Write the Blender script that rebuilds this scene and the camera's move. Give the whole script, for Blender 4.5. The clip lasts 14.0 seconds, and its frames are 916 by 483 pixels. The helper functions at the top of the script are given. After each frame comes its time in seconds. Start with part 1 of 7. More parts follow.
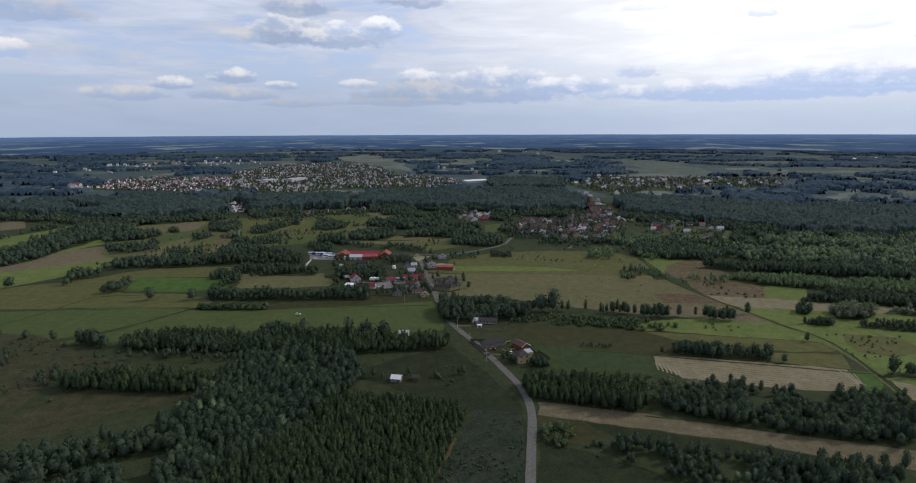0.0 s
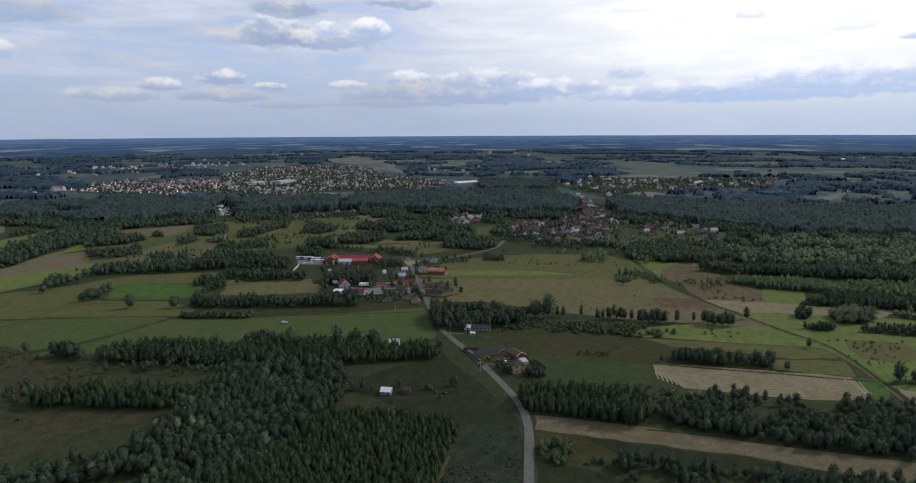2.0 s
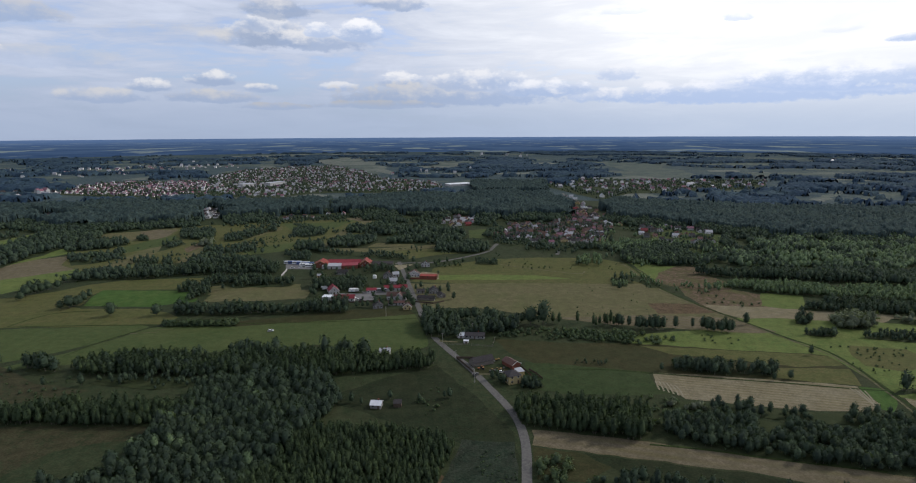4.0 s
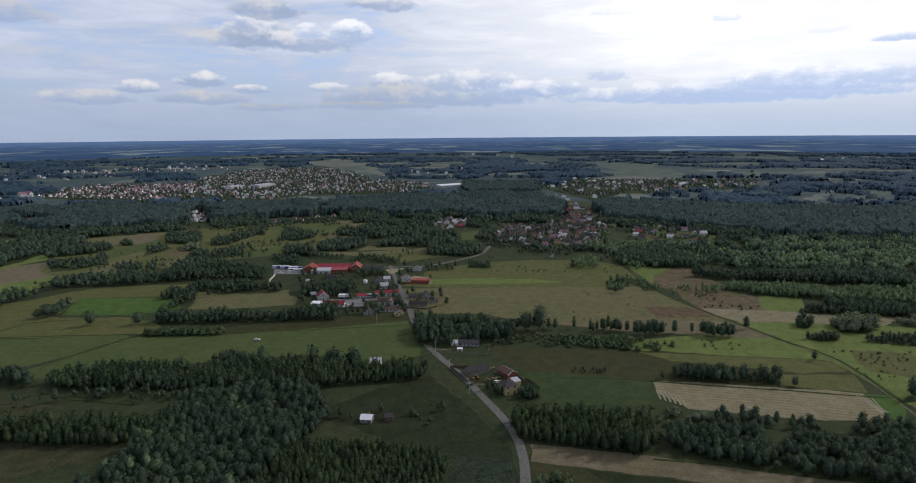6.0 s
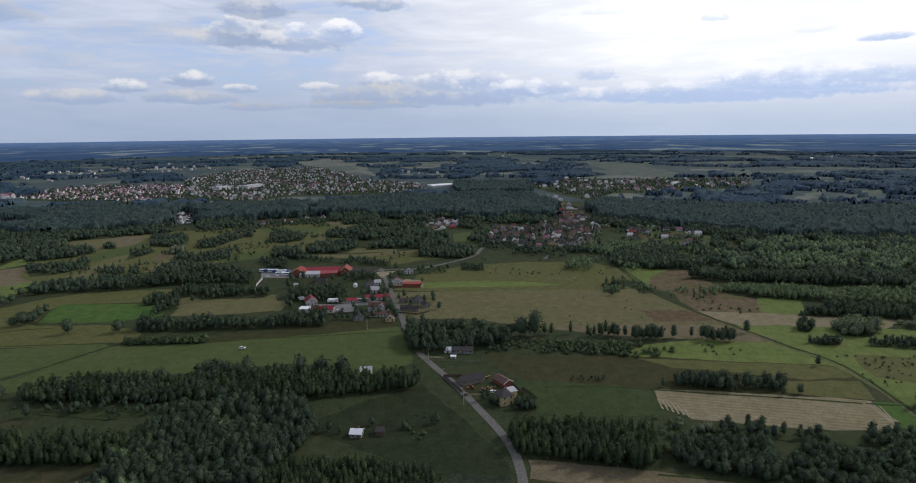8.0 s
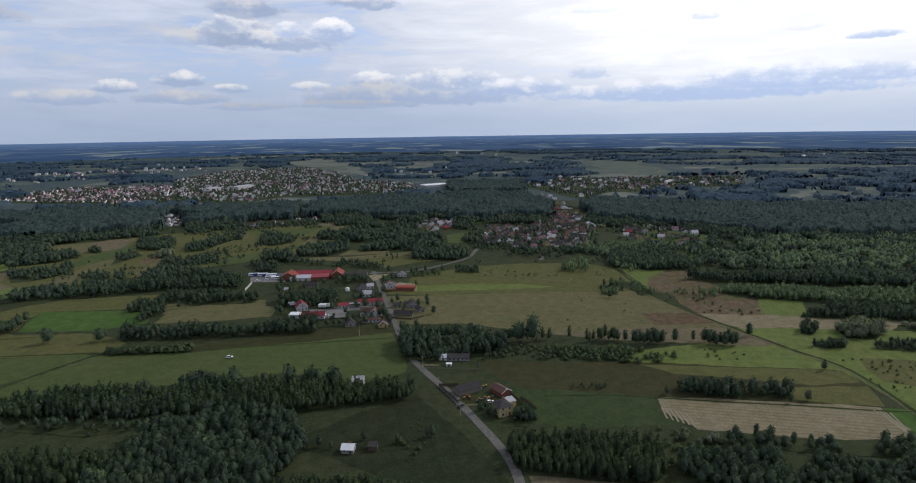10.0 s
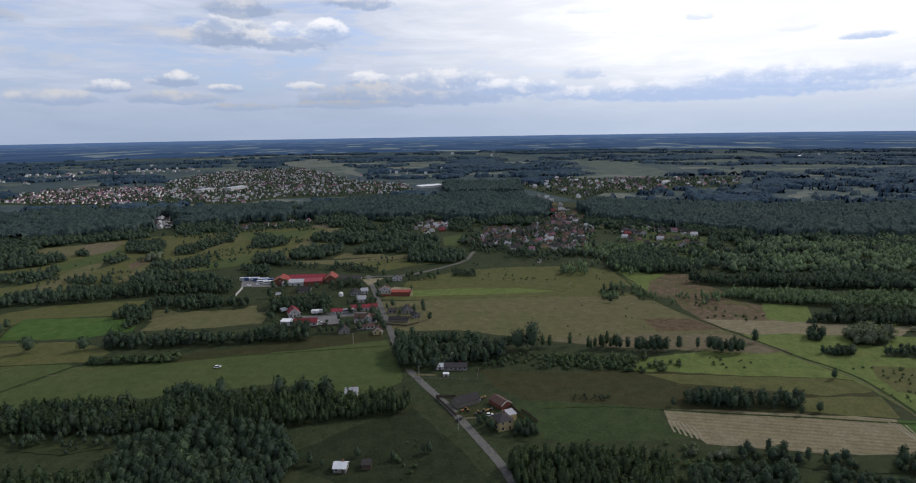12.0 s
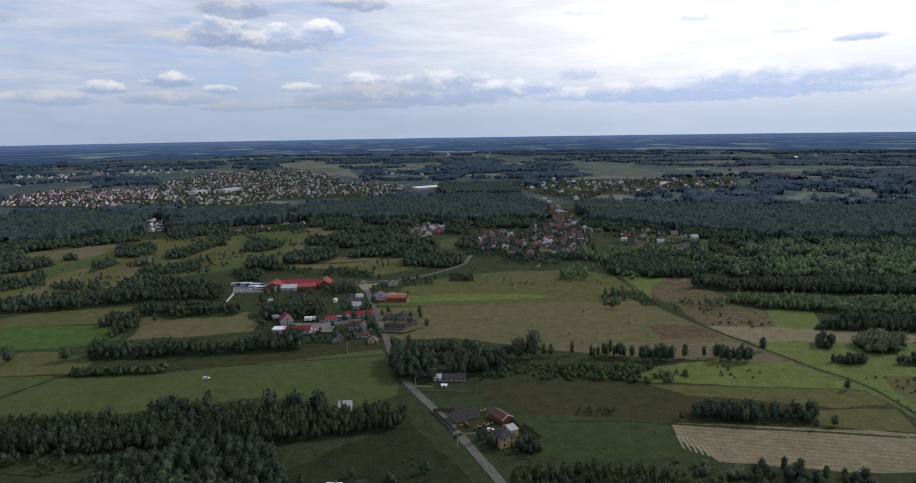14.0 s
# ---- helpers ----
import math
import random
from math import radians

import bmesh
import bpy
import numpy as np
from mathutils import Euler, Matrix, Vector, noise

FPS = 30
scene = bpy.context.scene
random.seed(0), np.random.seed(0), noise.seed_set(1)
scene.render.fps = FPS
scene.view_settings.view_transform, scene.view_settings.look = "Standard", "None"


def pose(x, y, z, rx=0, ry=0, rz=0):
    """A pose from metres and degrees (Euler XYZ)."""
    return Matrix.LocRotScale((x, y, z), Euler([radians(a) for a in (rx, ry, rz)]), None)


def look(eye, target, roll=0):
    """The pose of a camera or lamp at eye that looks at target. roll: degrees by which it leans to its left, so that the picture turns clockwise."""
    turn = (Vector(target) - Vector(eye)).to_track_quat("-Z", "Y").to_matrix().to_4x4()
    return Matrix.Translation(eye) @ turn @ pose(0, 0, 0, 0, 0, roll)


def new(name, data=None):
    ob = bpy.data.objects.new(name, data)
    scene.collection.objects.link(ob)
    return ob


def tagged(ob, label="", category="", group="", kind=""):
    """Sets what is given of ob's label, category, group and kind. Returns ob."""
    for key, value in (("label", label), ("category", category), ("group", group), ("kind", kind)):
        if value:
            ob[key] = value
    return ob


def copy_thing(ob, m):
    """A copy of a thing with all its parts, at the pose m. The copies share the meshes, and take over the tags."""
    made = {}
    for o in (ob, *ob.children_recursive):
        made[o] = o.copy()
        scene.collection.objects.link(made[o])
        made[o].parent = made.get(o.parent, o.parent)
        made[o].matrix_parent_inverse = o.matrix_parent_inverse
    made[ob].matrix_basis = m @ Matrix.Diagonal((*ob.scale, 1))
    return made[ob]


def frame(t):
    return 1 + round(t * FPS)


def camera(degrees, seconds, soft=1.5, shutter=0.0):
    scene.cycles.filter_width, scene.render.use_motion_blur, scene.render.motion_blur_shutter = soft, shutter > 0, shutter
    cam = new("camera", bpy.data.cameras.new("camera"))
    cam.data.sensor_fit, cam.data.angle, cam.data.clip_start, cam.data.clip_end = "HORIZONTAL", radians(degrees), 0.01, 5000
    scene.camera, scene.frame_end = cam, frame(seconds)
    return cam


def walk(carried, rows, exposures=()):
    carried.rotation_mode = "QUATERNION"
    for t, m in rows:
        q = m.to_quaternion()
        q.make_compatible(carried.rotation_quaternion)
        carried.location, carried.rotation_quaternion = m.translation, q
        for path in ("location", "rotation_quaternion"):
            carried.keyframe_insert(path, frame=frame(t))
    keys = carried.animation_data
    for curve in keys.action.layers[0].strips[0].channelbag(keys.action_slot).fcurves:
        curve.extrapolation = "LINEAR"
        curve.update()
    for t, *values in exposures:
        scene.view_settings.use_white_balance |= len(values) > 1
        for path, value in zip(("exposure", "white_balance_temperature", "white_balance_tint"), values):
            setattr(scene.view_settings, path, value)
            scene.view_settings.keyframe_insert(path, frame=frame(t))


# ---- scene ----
cam = camera(78.3, 14.0, soft=1.1)
PATH = [
    (0, (-0.075, -15.886, 139.196), (-0.082, -13.924, 138.808), -0.2),
    (0.5, (-0.258, -12.578, 139.186), (-0.259, -10.616, 138.799), -0.2),
    (1, (-0.421, -9.233, 139.195), (-0.413, -7.271, 138.81), -0.2),
    (1.5, (-0.565, -5.855, 139.195), (-0.549, -3.893, 138.81), -0.2),
    (2, (-0.736, -2.476, 139.19), (-0.711, -0.513, 138.806), -0.3),
    (2.5, (-0.888, 0.851, 139.174), (-0.856, 2.813, 138.791), -0.3),
    (3, (-1.008, 4.146, 139.169), (-0.969, 6.109, 138.787), -0.3),
    (5.5, (-1.462, 20.07, 139.369), (-1.385, 22.032, 138.991), -0.4),
    (6, (-1.56, 23.332, 139.394), (-1.476, 25.294, 139.016), -0.5),
    (6.5, (-1.687, 26.644, 139.414), (-1.595, 28.605, 139.035), -0.5),
    (7, (-1.814, 30.002, 139.42), (-1.714, 31.963, 139.041), -0.5),
    (7.5, (-1.915, 33.319, 139.43), (-1.808, 35.28, 139.05), -0.5),
    (8, (-2.019, 36.575, 139.465), (-1.904, 38.535, 139.085), -0.6),
    (10.5, (-2.226, 52.181, 139.943), (-2.083, 54.138, 139.559), -0.9),
    (11, (-2.26, 55.406, 140.018), (-2.113, 57.363, 139.634), -0.9),
    (11.5, (-2.259, 58.691, 140.102), (-2.108, 60.648, 139.718), -0.9),
    (12, (-2.257, 62.035, 140.197), (-2.102, 63.992, 139.814), -0.9),
    (12.5, (-2.303, 65.413, 140.314), (-2.144, 67.37, 139.931), -1.0),
    (13, (-2.321, 68.751, 140.413), (-2.158, 70.708, 140.032), -1.0),
    (13.5, (-2.352, 72.025, 140.502), (-2.187, 73.981, 140.121), -1.0),
    (14, (-2.397, 75.267, 140.571), (-2.228, 77.224, 140.191), -0.9),
]
walk(cam, [(t, look(eye, target, roll)) for t, eye, target, roll in PATH])

# ---- sky, sun ----
SUN_AZ, SUN_EL = radians(65), radians(36)
SUN_DIR = Vector((math.sin(SUN_AZ) * math.cos(SUN_EL), math.cos(SUN_AZ) * math.cos(SUN_EL), math.sin(SUN_EL)))
sun = new("sun", bpy.data.lights.new("sun", "SUN"))
sun.data.energy, sun.data.angle, sun.data.color = 1.9, radians(3), (1.0, 0.94, 0.88)
sun.matrix_world = look(SUN_DIR * 300, (0, 0, 0))


class Nodes:
    """Short hand for building a node tree."""

    def __init__(self, tree):
        self.tree = tree
        tree.nodes.clear()

    def add(self, kind, ins=None, **props):
        n = self.tree.nodes.new(kind)
        for k, v in props.items():
            setattr(n, k, v)
        for k, v in (ins or {}).items():
            if isinstance(v, bpy.types.NodeSocket):
                self.tree.links.new(v, n.inputs[k])
            else:
                n.inputs[k].default_value = v
        return n

    def math(self, op, a, b=0.0, c=0.0):
        return self.add("ShaderNodeMath", {0: a, 1: b, 2: c}, operation=op).outputs[0]

    def smooth(self, v, lo, hi, a=0.0, b=1.0):
        return self.add("ShaderNodeMapRange", {0: v, 1: lo, 2: hi, 3: a, 4: b}, interpolation_type="SMOOTHSTEP").outputs[0]

    def mix(self, fac, a, b, blend="MIX"):
        n = self.add("ShaderNodeMix", {0: fac, 6: a, 7: b}, data_type="RGBA", blend_type=blend)
        return n.outputs[2]

    def noise(self, vec, scale, detail=4.0, rough=0.55, distort=0.0):
        return self.add("ShaderNodeTexNoise", {"Vector": vec, "Scale": scale, "Detail": detail, "Roughness": rough, "Distortion": distort}).outputs[0]

    def vec(self, x, y, z=0.0):
        return self.add("ShaderNodeCombineXYZ", {0: x, 1: y, 2: z}).outputs[0]


def rgb(r, g, b):
    return (r, g, b, 1.0)


def make_world():
    world = bpy.data.worlds.new("sky")
    scene.world = world
    world.use_nodes = True
    n = Nodes(world.node_tree)
    d = n.add("ShaderNodeTexCoord").outputs["Generated"]
    sep = n.add("ShaderNodeSeparateXYZ", {0: d}).outputs
    az = n.math("ARCTAN2", sep[0], sep[1])
    el = n.math("ARCSINE", sep[2])
    sky = n.add("ShaderNodeTexSky", sky_type="NISHITA", sun_disc=False, sun_elevation=SUN_EL, sun_rotation=SUN_AZ, dust_density=1.5)
    blue = n.mix(1.0, sky.outputs[0], rgb(0.115, 0.14, 0.20), "MULTIPLY")
    # thin high cloud, brighter towards the sun
    glow = n.add("ShaderNodeVectorMath", {0: d, 1: tuple(SUN_DIR)}, operation="DOT_PRODUCT").outputs["Value"]
    near_sun = n.smooth(glow, 0.24, 0.76)
    veil = n.mix(near_sun, rgb(0.50, 0.565, 0.715), rgb(0.97, 0.99, 1.05))
    uv = n.vec(az, n.math("MULTIPLY", el, 4.5))
    streak = n.noise(uv, 4.0, 6.0, 0.6, 0.6)
    streak2 = n.noise(n.vec(az, n.math("MULTIPLY", el, 7.0), 3.0), 9.0, 5.0, 0.6, 0.3)
    cover = n.math("ADD", n.math("MULTIPLY", streak, 0.7), n.math("MULTIPLY", streak2, 0.3))
    veil = n.mix(n.smooth(cover, 0.42, 0.68), veil, n.mix(near_sun, rgb(0.64, 0.70, 0.85), rgb(1.2, 1.2, 1.2)))
    open_sky = n.smooth(n.math("ADD", cover, n.math("MULTIPLY", near_sun, 0.14)), 0.41, 0.54, 0.62, 1.0)
    c = n.mix(open_sky, blue, veil)
    # bright hazy horizon
    low = n.smooth(el, 0.0, 0.13, 1.0, 0.0)
    c = n.mix(n.math("MULTIPLY", low, 0.88), c, n.mix(n.smooth(az, -0.5, 0.6), rgb(0.365, 0.445, 0.605), rgb(0.45, 0.545, 0.72)))
    # heavier cloud overhead, out of view, its level tuned for fill light
    c = n.mix(n.smooth(el, 0.28, 0.75), c, n.mix(cover, rgb(0.33, 0.355, 0.42), rgb(0.49, 0.525, 0.61)))
    # unseen sky away from the sun, dimmed to shade sides facing the camera
    c = n.mix(n.smooth(glow, -0.8, -0.25, 0.55, 0.0), c, rgb(0.14, 0.15, 0.17))
    # cumulus: azimuth, elevation, half width, half height (degrees), density, lit top, dull base
    puff = n.noise(n.vec(az, n.math("MULTIPLY", el, 1.7)), 24.0, 8.0, 0.62)
    puff_b = n.noise(n.vec(az, n.math("MULTIPLY", el, 1.4), 5.0), 45.0, 4.0, 0.6)
    lump = n.math("ADD", n.math("MULTIPLY", puff, 0.75), n.math("MULTIPLY", puff_b, 0.25))
    wob = n.math("MULTIPLY", n.math("SUBTRACT", lump, 0.5), 3.7)
    for a0, e0, wa, we, dens, top, dull in CLOUDS:
        u = n.math("DIVIDE", n.math("SUBTRACT", az, radians(a0)), radians(wa))
        v = n.math("DIVIDE", n.math("SUBTRACT", el, radians(e0)), radians(we))
        vv = n.math("MULTIPLY", v, n.smooth(v, -0.4, 0.0, 1.7, 1.0))
        r2 = n.math("ADD", n.math("MULTIPLY", u, u), n.math("MULTIPLY", vv, vv))
        body = n.math("SUBTRACT", n.math("ADD", 1.0, wob), r2)
        mask = n.math("MULTIPLY", n.smooth(body, -0.02, 0.58), dens)
        shade = n.smooth(n.math("ADD", v, n.math("MULTIPLY", wob, 0.8)), -0.15, 0.85)
        base = n.mix(near_sun, rgb(dull * 0.80, dull, dull * 1.42), rgb(0.43, 0.56, 0.84))
        lit = n.mix(near_sun, rgb(top, top, top * 1.03), rgb(0.98, 1.0, 1.08))
        c = n.mix(mask, c, n.mix(shade, base, lit))
    # below the horizon the land's own dull green
    c = n.mix(n.smooth(el, -0.03, -0.012, 1.0, 0.0), c, rgb(0.05, 0.07, 0.08))
    bg = n.add("ShaderNodeBackground", {0: c, 1: SKY_LEVEL})
    n.add("ShaderNodeOutputWorld", {0: bg.outputs[0]})


SKY_LEVEL = 1.0
CLOUDS = [
    (-15.98, 8.65, 4.29, 2.02, 0.85, 0.82, 0.40),
    (-16.40, 9.72, 2.63, 1.19, 0.70, 0.92, 0.46),
    (-11.63, 8.30, 5.42, 1.43, 0.75, 0.84, 0.45),
    (-11.46, 9.32, 1.49, 1.07, 0.80, 0.98, 0.56),
    (-7.71, 9.22, 2.45, 1.55, 0.85, 1.00, 0.52),
    (-15.04, 11.05, 3.66, 1.55, 0.75, 0.74, 0.40),
    (-4.31, 11.83, 4.02, 1.01, 0.80, 0.70, 0.40),
    (-20.40, 8.25, 2.30, 0.77, 0.50, 0.70, 0.50),
    (-21.18, 4.71, 2.33, 0.94, 0.85, 0.84, 0.44),
    (-26.25, 3.96, 2.03, 0.85, 0.85, 0.84, 0.44),
    (-29.52, 3.08, 3.93, 0.93, 0.75, 0.66, 0.44),
    (-21.29, 3.21, 4.66, 0.89, 0.80, 0.62, 0.43),
    (-17.02, 4.08, 1.71, 0.63, 0.80, 0.80, 0.46),
    (-15.89, 2.49, 3.43, 0.52, 0.60, 0.50, 0.43),
    (-36.56, 9.27, 4.78, 1.62, 0.70, 0.60, 0.44),
    (-37.84, 6.17, 1.88, 1.27, 0.90, 0.90, 0.55),
    (-9.89, 4.28, 2.23, 0.64, 0.70, 0.86, 0.50),
    (-3.93, 4.81, 2.61, 1.19, 0.80, 0.90, 0.46),
    (0.77, 3.42, 12.79, 1.67, 0.80, 0.60, 0.42),
    (3.63, 4.73, 5.64, 1.43, 0.75, 0.85, 0.46),
    (10.15, 3.99, 5.86, 1.17, 0.75, 0.90, 0.48),
    (16.85, 5.22, 2.28, 1.14, 0.55, 0.70, 0.50),
    (27.27, 3.24, 15.87, 1.38, 0.78, 0.62, 0.50),
    (34.69, 4.15, 9.78, 1.66, 0.72, 0.62, 0.50),
    (17.55, 10.83, 2.60, 0.60, 0.25, 0.80, 0.50),
    (26.69, 9.67, 1.49, 0.58, 0.45, 0.70, 0.50),
    (34.63, 8.03, 1.60, 0.40, 0.15, 0.70, 0.50),
    (39.52, 6.99, 2.02, 0.55, 0.75, 0.50, 0.40),
    (-5.58, 2.65, 7.11, 0.59, 0.60, 0.50, 0.42),
    (-33.18, 5.92, 5.98, 1.29, 0.35, 0.62, 0.50),
    (-23.80, 8.28, 7.08, 1.20, 0.30, 0.60, 0.50),
]
make_world()

# ---- materials ----
MATS = {}


def matter(name, cols, scales, rough=0.9, bump=0.0, bump_scale=2.0, island=0.0, stripes=None, sheen=0.0, trans=0.0, spec=0.3, metal=0.0, rand=0.0, grain=0.0):
    """A surface whose colour wanders between cols at two or more scales (metres per feature)."""
    if name in MATS:
        return MATS[name]
    m = bpy.data.materials.new(name)
    m.use_nodes = True
    n = Nodes(m.node_tree)
    co = n.add("ShaderNodeTexCoord").outputs["Object"]
    c = rgb(*cols[0])
    for i, (col, size) in enumerate(zip(cols[1:], scales)):
        f = n.noise(n.add("ShaderNodeVectorMath", {0: co, 1: (7.3 * i, 3.1 * i, 0)}, operation="ADD").outputs[0], 1.0 / size, 5.0, 0.6, 0.4)
        c = n.mix(n.smooth(f, 0.40, 0.62), c, rgb(*col))
    if stripes:
        width, angle, amount, col = stripes
        rot = n.add("ShaderNodeVectorRotate", {0: co, "Angle": radians(angle)}, rotation_type="Z_AXIS").outputs[0]
        w = n.add("ShaderNodeTexWave", {"Vector": rot, "Scale": 0.314 / width, "Distortion": 1.2, "Detail": 2.0, "Detail Scale": 0.4}, wave_type="BANDS", bands_direction="X")
        patchy = n.smooth(n.noise(co, 0.03, 3.0), 0.35, 0.6, 0.35, 1.0)
        c = n.mix(n.math("MULTIPLY", n.math("MULTIPLY", w.outputs["Fac"], amount), patchy), c, rgb(*col))
    if grain:
        for size, k in ((1.1, grain), (6.5, grain * 0.8)):
            g = n.smooth(n.noise(co, 1.0 / size, 4.0, 0.7), 0.3, 0.7, 1 - k, 1 + k)
            c = n.mix(1.0, c, n.add("ShaderNodeCombineColor", {0: g, 1: g, 2: g}).outputs[0], "MULTIPLY")
    if island:
        r = n.add("ShaderNodeNewGeometry").outputs["Random Per Island"]
        c = n.mix(1.0, c, n.add("ShaderNodeCombineColor", {0: n.smooth(r, 0, 1, 1 - island, 1 + island), 1: n.smooth(r, 0, 1, 1 - island, 1 + island), 2: n.smooth(r, 0, 1, 1 - island * 0.6, 1 + island * 0.5)}).outputs[0], "MULTIPLY")
    if rand:
        r = n.add("ShaderNodeObjectInfo").outputs["Random"]
        g = n.smooth(r, 0, 1, 1 - rand, 1 + rand)
        c = n.mix(1.0, c, n.add("ShaderNodeCombineColor", {0: g, 1: g, 2: g}).outputs[0], "MULTIPLY")
    ins = {"Base Color": c, "Roughness": rough, "Specular IOR Level": spec, "Metallic": metal}
    if sheen:
        ins.update({"Sheen Weight": sheen, "Sheen Roughness": 0.5, "Sheen Tint": rgb(0.35, 0.6, 1.0)})
    if bump:
        f = n.noise(co, 1.0 / bump_scale, 6.0, 0.65)
        ins["Normal"] = n.add("ShaderNodeBump", {"Height": f, "Strength": 1.0, "Distance": bump}).outputs[0]
    b = n.add("ShaderNodeBsdfPrincipled", ins).outputs[0]
    if trans:
        t = n.add("ShaderNodeBsdfTranslucent", {0: n.mix(1.0, c, rgb(1.2, 1.35, 0.6), "MULTIPLY")}).outputs[0]
        b = n.add("ShaderNodeMixShader", {0: trans, 1: b, 2: t}).outputs[0]
    n.add("ShaderNodeOutputMaterial", {0: b})
    MATS[name] = m
    return m


# land
# meadow: cloud shade over the near land is put into this colour
matter("meadow", [(0.032, 0.046, 0.022), (0.044, 0.050, 0.026), (0.027, 0.040, 0.019), (0.038, 0.046, 0.023)], [70, 16, 3], bump=0.2, bump_scale=1.5, grain=0.22, spec=0.05)
# grass: colour lifted to stand for sunlight farther out
matter("grass", [(0.095, 0.133, 0.039), (0.118, 0.142, 0.047), (0.081, 0.120, 0.035), (0.106, 0.132, 0.041)], [80, 22, 2.5], bump=0.15, bump_scale=1.2, stripes=(6, -80, 0.2, (0.109, 0.123, 0.036)), grain=0.2, spec=0.05)
# hay and mown carry a slight blue tint for haze
matter("hay", [(0.084, 0.089, 0.033), (0.073, 0.085, 0.030), (0.096, 0.091, 0.038), (0.076, 0.085, 0.031)], [90, 24, 3], bump=0.12, bump_scale=1.2, stripes=(7, -80, 0.2, (0.091, 0.085, 0.033)), grain=0.18, spec=0.05)
matter("mown", [(0.056, 0.080, 0.029), (0.068, 0.086, 0.033), (0.048, 0.073, 0.026), (0.062, 0.080, 0.029)], [110, 30, 3], bump=0.12, bump_scale=1.2, stripes=(7, -84, 0.2, (0.072, 0.085, 0.031)), grain=0.16, spec=0.05)
# rough, lush, green, olive and scrub are darkened to stand for cloud shade
matter("rough", [(0.043, 0.047, 0.024), (0.055, 0.050, 0.028), (0.032, 0.041, 0.020), (0.048, 0.045, 0.025)], [38, 10, 2.5], bump=0.25, bump_scale=1.4, grain=0.24, spec=0.05)
matter("lush", [(0.020, 0.031, 0.015), (0.029, 0.034, 0.018), (0.018, 0.026, 0.013), (0.025, 0.031, 0.016)], [45, 11, 2.5], bump=0.2, bump_scale=1.2, grain=0.22, spec=0.05)
matter("green", [(0.033, 0.053, 0.021), (0.043, 0.058, 0.025), (0.029, 0.048, 0.018), (0.038, 0.054, 0.022)], [80, 24, 2.5], bump=0.12, bump_scale=1.2, stripes=(6, -84, 0.18, (0.046, 0.058, 0.023)), grain=0.18, spec=0.05)
matter("crop", [(0.051, 0.099, 0.025), (0.065, 0.103, 0.028), (0.044, 0.087, 0.022)], [60, 9], bump=0.1, bump_scale=0.8, stripes=(4, -85, 0.15, (0.067, 0.104, 0.027)), grain=0.16, spec=0.05)
matter("olive", [(0.040, 0.042, 0.019), (0.034, 0.040, 0.018), (0.048, 0.044, 0.021), (0.037, 0.040, 0.018)], [70, 20, 3], bump=0.18, bump_scale=1.4, stripes=(7, -82, 0.15, (0.045, 0.044, 0.021)), grain=0.2, spec=0.05)
matter("dry", [(0.109, 0.101, 0.052), (0.090, 0.096, 0.042), (0.121, 0.107, 0.059), (0.096, 0.096, 0.046)], [80, 24, 3], bump=0.12, bump_scale=1.2, stripes=(7, -82, 0.2, (0.114, 0.100, 0.049)), grain=0.18, spec=0.05)
matter("straw", [(0.134, 0.114, 0.076), (0.105, 0.095, 0.060), (0.150, 0.125, 0.087), (0.112, 0.096, 0.064)], [50, 12, 2.5], bump=0.08, bump_scale=0.8, stripes=(6, -72, 0.45, (0.105, 0.093, 0.038)), grain=0.16, spec=0.05)
matter("stubble", [(0.198, 0.174, 0.117), (0.166, 0.150, 0.097), (0.216, 0.193, 0.135), (0.170, 0.150, 0.101)], [45, 10, 1.5], bump=0.08, bump_scale=0.6, stripes=(3.2, -74, 0.75, (0.134, 0.113, 0.057)), grain=0.16, spec=0.05)
matter("plough", [(0.093, 0.066, 0.040), (0.077, 0.060, 0.033), (0.104, 0.073, 0.048)], [30, 6], bump=0.2, bump_scale=0.7, stripes=(4, -75, 0.5, (0.083, 0.062, 0.031)), grain=0.3, spec=0.05)
matter("heath", [(0.113, 0.081, 0.055), (0.070, 0.081, 0.029), (0.136, 0.093, 0.071), (0.081, 0.070, 0.036)], [40, 10, 3], bump=0.2, bump_scale=1.2, grain=0.3, spec=0.05)
matter("scrub", [(0.022, 0.035, 0.023), (0.038, 0.040, 0.031), (0.017, 0.028, 0.018), (0.030, 0.039, 0.026)], [25, 7, 1.8], bump=0.4, bump_scale=1.2, grain=0.3, spec=0.05)
matter("forest_floor", [(0.030, 0.042, 0.019), (0.042, 0.052, 0.024)], [12], bump=0.3, spec=0.05)
# ground past 1200 m, bluish because haze is put into the colour
matter("far_land_hazed", [(0.045, 0.069, 0.076), (0.075, 0.097, 0.089), (0.034, 0.057, 0.072), (0.057, 0.080, 0.080)], [420, 90, 25], bump=3.0, bump_scale=20, spec=0.05)
# far copies of stubble and meadow, distance haze put into their colours
matter("hazed_stubble", [(0.135, 0.148, 0.128), (0.070, 0.096, 0.086), (0.165, 0.168, 0.145), (0.104, 0.122, 0.104)], [130, 45, 14], spec=0.05, grain=0.25)
